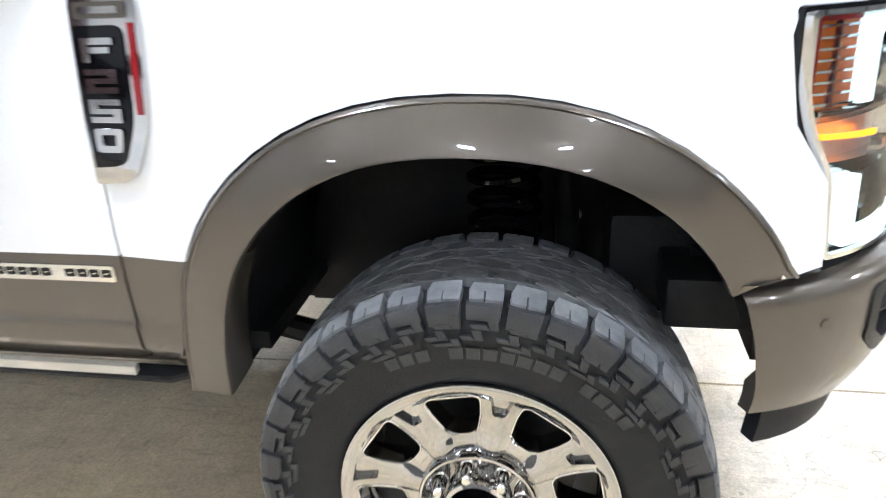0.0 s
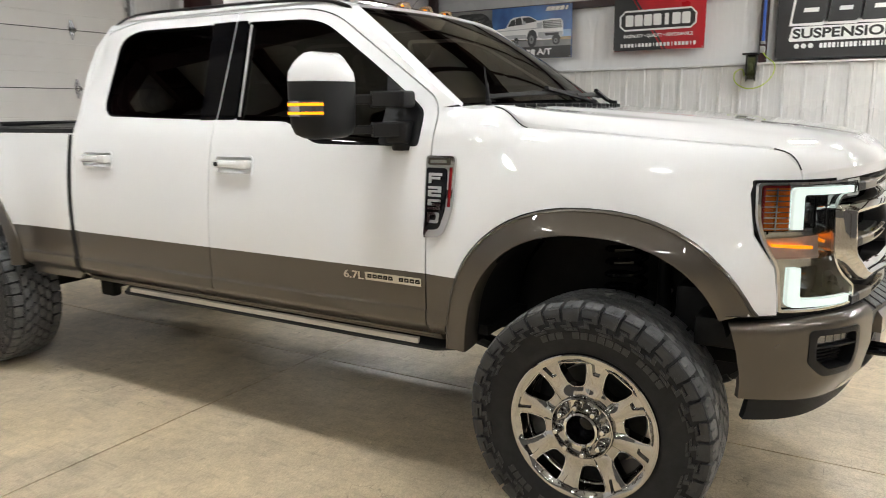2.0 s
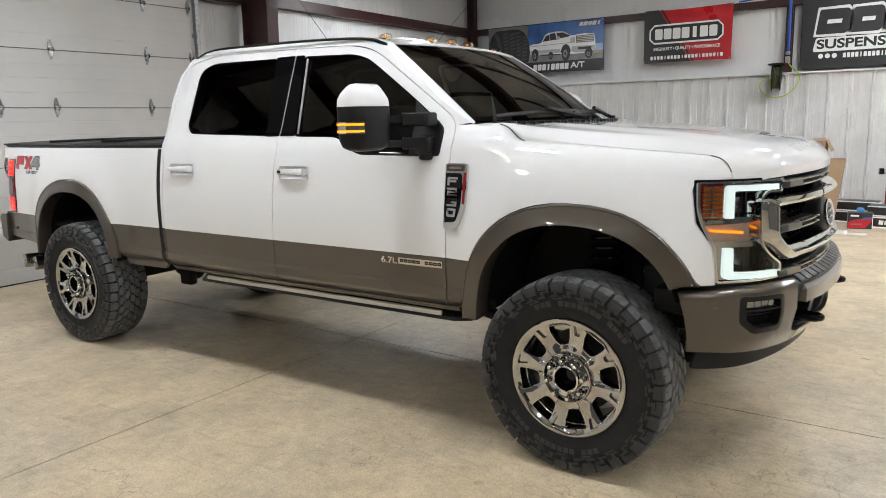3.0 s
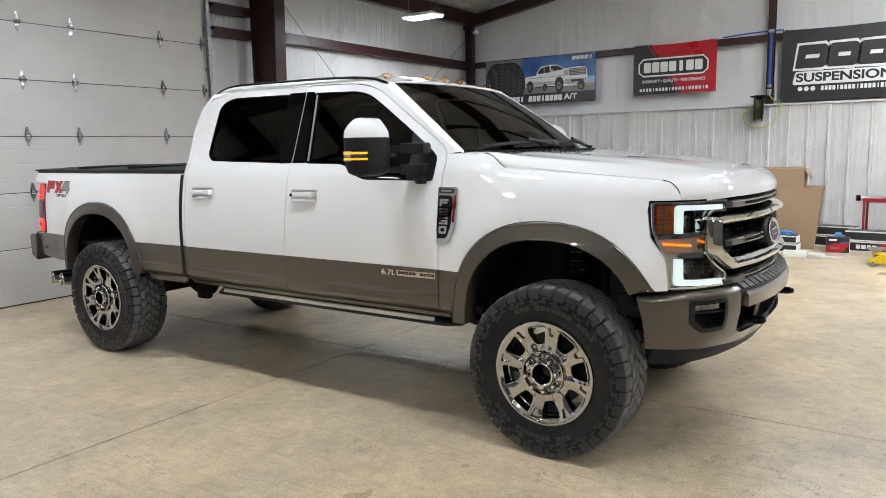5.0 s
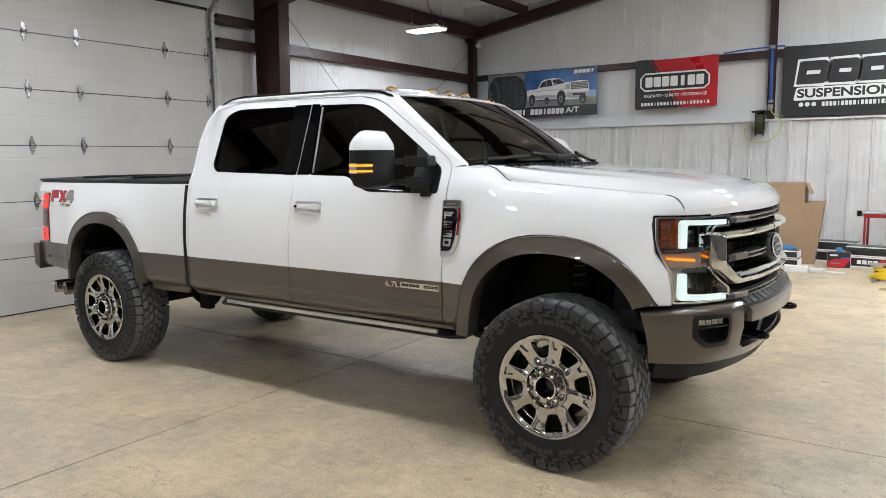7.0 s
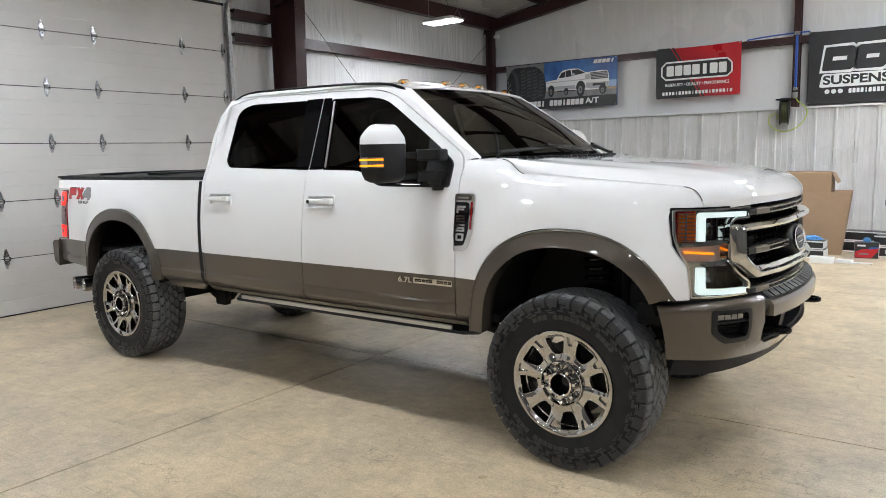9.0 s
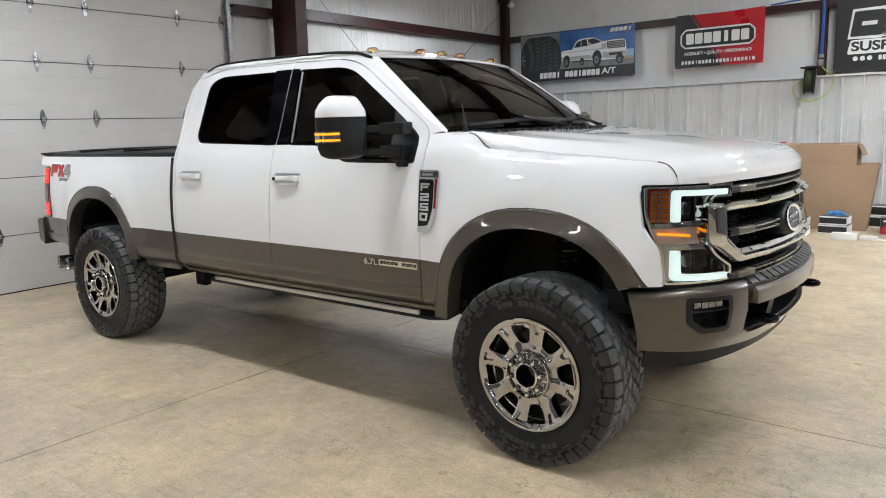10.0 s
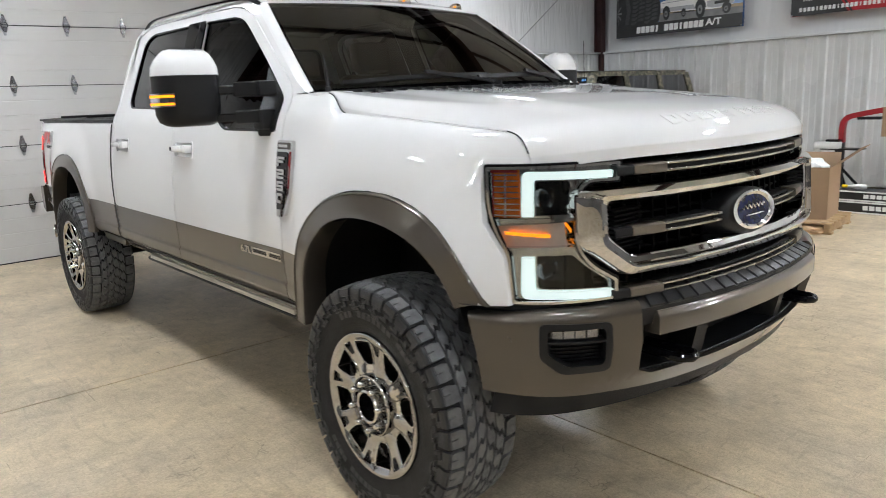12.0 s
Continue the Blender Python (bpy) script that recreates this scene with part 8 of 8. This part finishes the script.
part("jar_body", lathe(bmesh.new(), [(0, 0.0), (0.05, 0.0), (0.05, 0.16), (0.04, 0.18), (0, 0.18)], 20, m=pose(0, 0, 0, 90)), SMOKE, st)
part("cap", boxed(-0.12, 0.12, -0.04, 0.04, 0.181, 0.215, 0.012), STEEL, st)
# red tool cart
cart = thing("tool_cart", pose(1.18, 8.38, 0, 0, 0, -2), "red steel tool cart with parts on both trays", "tool cart")
for z, h in ((0.70, 0.06), (0.14, 0.06)):
    bm = boxed(-0.42, 0.42, -0.24, 0.24, z, z + 0.006)
    for a in ((-0.42, 0.42, -0.24, -0.234), (-0.42, 0.42, 0.234, 0.24), (-0.42, -0.414, -0.24, 0.24), (0.414, 0.42, -0.24, 0.24)):
        box(bm, *a, z, z + h)
    part("tray", bm, REDPAINT, cart)
for x in (-0.40, 0.40):
    for y in (-0.22, 0.22):
        part("leg", boxed(x - 0.016, x + 0.016, y - 0.016, y + 0.016, 0.09, 0.70, 0.004), REDPAINT, cart)
        part("caster", lathe(bmesh.new(), [(0, -0.016), (0.045, -0.016), (0.045, 0.016), (0, 0.016)], 16, m=Matrix.Translation((x, y, 0.045))), BLACK, cart)
for k, (x, y, z, a, r, ln, m_) in enumerate(((0.70, 8.30, 0.86, 10, 0.035, 0.30, STEEL), (0.95, 8.35, 0.85, -35, 0.03, 0.34, STEEL), (1.20, 8.40, 0.85, 20, 0.028, 0.30, GALV), (1.30, 8.28, 0.86, 60, 0.035, 0.26, STEEL), (1.05, 8.30, 0.90, 75, 0.022, 0.36, BLACK))):
    t_ = thing("shock_strut", pose(x + 0.12, y, z - 0.145, 0, 0, a), "metal strut lying on the cart tray", "car part", "parts on the cart")
    part("tube", tube(bmesh.new(), [(-ln / 2, 0, 0.04), (ln / 2, 0, 0.04)], r, 14), m_, t_)
    part("collar", tube(bmesh.new(), [(-ln / 2 - 0.02, 0, 0.04), (-ln / 2 + 0.04, 0, 0.04)], r * 1.3, 14), GLOSS, t_)
for x in (0.97, 1.09):
    t_ = thing("pipe_piece", pose(x, 8.24, 0.185), "short dark pipe piece on the lower tray", "car part", "parts on the cart")
    part("pipe", lathe(bmesh.new(), [(0.044, -0.12), (0.051, -0.12), (0.051, 0.12), (0.044, 0.12), (0.044, -0.12)], 24, m=Matrix.Translation((0, 0, 0.06))), STEEL, t_)
crumple("kraft_sheet", pose(1.07, 8.30, 0.147), (0.22, 0.12, 0.03), KRAFT, "brown paper sheet on the lower tray", 21)
# red crane arm on a black stand, white tray on it
crane = thing("shop_crane", pose(-2.02, 8.35, 0), "red steel shop crane arm on a dark stand", "shop crane")
bm = tube(bmesh.new(), smooth_path([(0.02, 0, 0.72), (0.02, 0, 0.95), (0.07, 0, 1.05), (0.22, 0, 1.10), (0.60, 0, 1.17), (0.95, 0, 1.22)], 5), 0.05, 4)
part("boom", bm, REDPAINT, crane)
part("ram", boxed(0.20, 0.50, -0.035, 0.035, 1.03, 1.07, 0.008, None), BLACK, crane)
part("mast", boxed(-0.05, 0.05, -0.05, 0.05, 0.03, 0.72, 0.008), BLACK, crane)
bm = boxed(-0.22, 0.30, -0.12, 0.12, 0.62, 0.64, 0.006)
part("shelf_plate", bm, BLACK, crane)
for a, b in (((0.0, 0.0, 0.4), (0.42, -0.12, 0.03)), ((0, 0, 0.4), (-0.30, -0.2, 0.03)), ((0, 0, 0.4), (0.0, 0.30, 0.03))):
    part("leg", tube(bmesh.new(), [a, b, (b[0] * 1.1, b[1] * 1.1, 0.02)], 0.02, 8), BLACK, crane)
tray_ = thing("plastic_tray", pose(-2.12, 8.27, 0.641), "white plastic tray on the stand's shelf", "tray")
part("tray_body", boxed(-0.18, 0.14, -0.10, 0.10, 0, 0.09, 0.01), WHITEBOX, tray_)
part("wrapped_part", boxed(-0.05, 0.14, -0.06, 0.06, 0.091, 0.125, 0.015), SMOKE, tray_)

# ---- camouflage off-roader parked behind ----
jeep = thing("off_roader", pose(-5.27, 6.20, 0, 0, 0, -90), "boxy off-road vehicle in camouflage wrap with dark windows", "off-roader")
# local x points to its nose (-y in the shop), y to its left


def jbox(name, x0, x1, y0, y1, z0, z1, m_, parent=None, bevel=0.02, label=""):
    return part(name, boxed(x0, x1, y0, y1, z0, z1, bevel), m_, parent or jeep, label)


jbox("tub", -2.6, 0.35, -0.80, 0.80, 0.55, 1.22, CAMO, bevel=0.04)
jbox("hood", 0.30, 1.55, -0.68, 0.68, 0.75, 1.20, CAMO, bevel=0.05)
jbox("grille", 1.54, 1.60, -0.66, 0.66, 0.72, 1.14, CAMO)
for y in (-1, 1):
    bm = bmesh.new()
    P = lambda x, z: Vector((x, y * (0.80 - 0.14 * (z - 1.22) / 0.62), z))
    def jpost(a, b, w):
        a, b = P(*a), P(*b)
        loft(bm, [[p + Vector((-w / 2, 0.02 * -y, 0)), p + Vector((w / 2, 0.02 * -y, 0)), p + Vector((w / 2, 0.02 * y, 0)), p + Vector((-w / 2, 0.02 * y, 0))] for p in (a, b)])
    for a, b, w in (((0.30, 1.2), (-0.02, 1.80), 0.09), ((-0.75, 1.2), (-0.75, 1.80), 0.10), ((-1.62, 1.2), (-1.62, 1.80), 0.10), ((-2.52, 1.2), (-2.40, 1.80), 0.12)):
        jpost(a, b, w)
    loft(bm, [[P(0.0, 1.76), P(-2.42, 1.76), P(-2.42, 1.83), P(0.0, 1.83)], [p + Vector((0, -0.06 * y, 0)) for p in (P(0.0, 1.76), P(-2.42, 1.76), P(-2.42, 1.83), P(0.0, 1.83))]])
    bmesh.ops.recalc_face_normals(bm, faces=bm.faces[:])
    part("side_frame", bm, CAMO, jeep, "camouflage window frame")
    for x0, x1 in ((0.18, -0.70), (-0.80, -1.57), (-1.67, -2.42)):
        bm = loft(bmesh.new(), [[P(x0, 1.22), P(x1, 1.22)], [P(x0 - (0.22 if x0 > 0 else 0), 1.76), P(x1, 1.76)]], closed=False)
        part("side_window", bm, TINT if x0 > 0 else SMOKE, jeep)
    for x in (0.95, -1.95):
        m_ = Matrix.Translation((x, y * 0.78, 0.42))
        part("wheel", lathe(bmesh.new(), [(0, -0.10), (0.2, -0.11), (0.24, -0.13), (0.40, -0.12), (0.42, -0.06), (0.42, 0.06), (0.40, 0.12), (0.24, 0.13), (0, 0.1)], 28, m=m_), RUBBER, jeep)
        part("fender_flare", boxed(x - 0.55, x + 0.55, min(y * 0.70, y * 0.95), max(y * 0.70, y * 0.95), 0.88, 0.95, 0.03), BLACK, jeep)
rp = part("roof_panel", loft(bmesh.new(), [[(0.05, y, 1.835 + 0.02 * (1 - (y / 0.7) ** 2)) for y in span(-0.68, 0.68, 8)], [(-2.45, y, 1.835 + 0.02 * (1 - (y / 0.7) ** 2)) for y in span(-0.68, 0.68, 8)]], closed=False), BLACK, jeep, "black soft top")
part("windshield_frame", panel(rounded([(-0.74, 1.2), (0.74, 1.2), (0.66, 1.83), (-0.66, 1.83)], 0.05), lambda u, v: Vector((0.36 - 0.55 * (v - 1.2), u, v)), (1, 0, 0.3), holes=[rounded([(-0.66, 1.26), (0.66, 1.26), (0.60, 1.76), (-0.60, 1.76)], 0.04)], lip=0.04), CAMO, jeep)
part("windshield", panel([(-0.66, 1.26), (0.66, 1.26), (0.60, 1.76), (-0.60, 1.76)], lambda u, v: Vector((0.345 - 0.55 * (v - 1.2), u, v)), (1, 0, 0.3), lip=0.0), SMOKE, jeep)
part("windshield_sticker", panel([(0.50, 1.70), (0.58, 1.70), (0.575, 1.735), (0.50, 1.735)], lambda u, v: Vector((0.349 - 0.55 * (v - 1.2), u, v)), (1, 0, 0.3), lip=0.0), BLUEPAPER, jeep)
part("whip_antenna", tube(bmesh.new(), [(0.25, 0.72, 1.2), (0.28, 0.72, 1.6), (0.30, 0.72, 2.25)], 0.004, 5), BLACK, jeep)
jbox("bumper", 1.62, 1.78, -0.75, 0.75, 0.55, 0.72, BLACK)
jbox("chassis", -2.5, 1.5, -0.5, 0.5, 0.40, 0.55, MATTE)
jbox("cabin_seat", -0.9, -0.4, -0.6, 0.6, 0.9, 1.5, BLACK, bevel=0.06)


# ---- floor slabs ----
xs = [X0 - 0.1, -2.24, 2.33, 6.9, X1 + 0.1]
ys = [Y0 - 0.1, -9.03, -4.46, 0.11, 4.68, Y1 + 0.1]
for i in range(len(xs) - 1):
    for j in range(len(ys) - 1):
        bm = boxed(xs[i] + 0.0055, xs[i + 1] - 0.0055, ys[j] + 0.0055, ys[j + 1] - 0.0055, -0.10, 0.0)
        part("slab", bm, CONCRETE, floor, smooth=False)
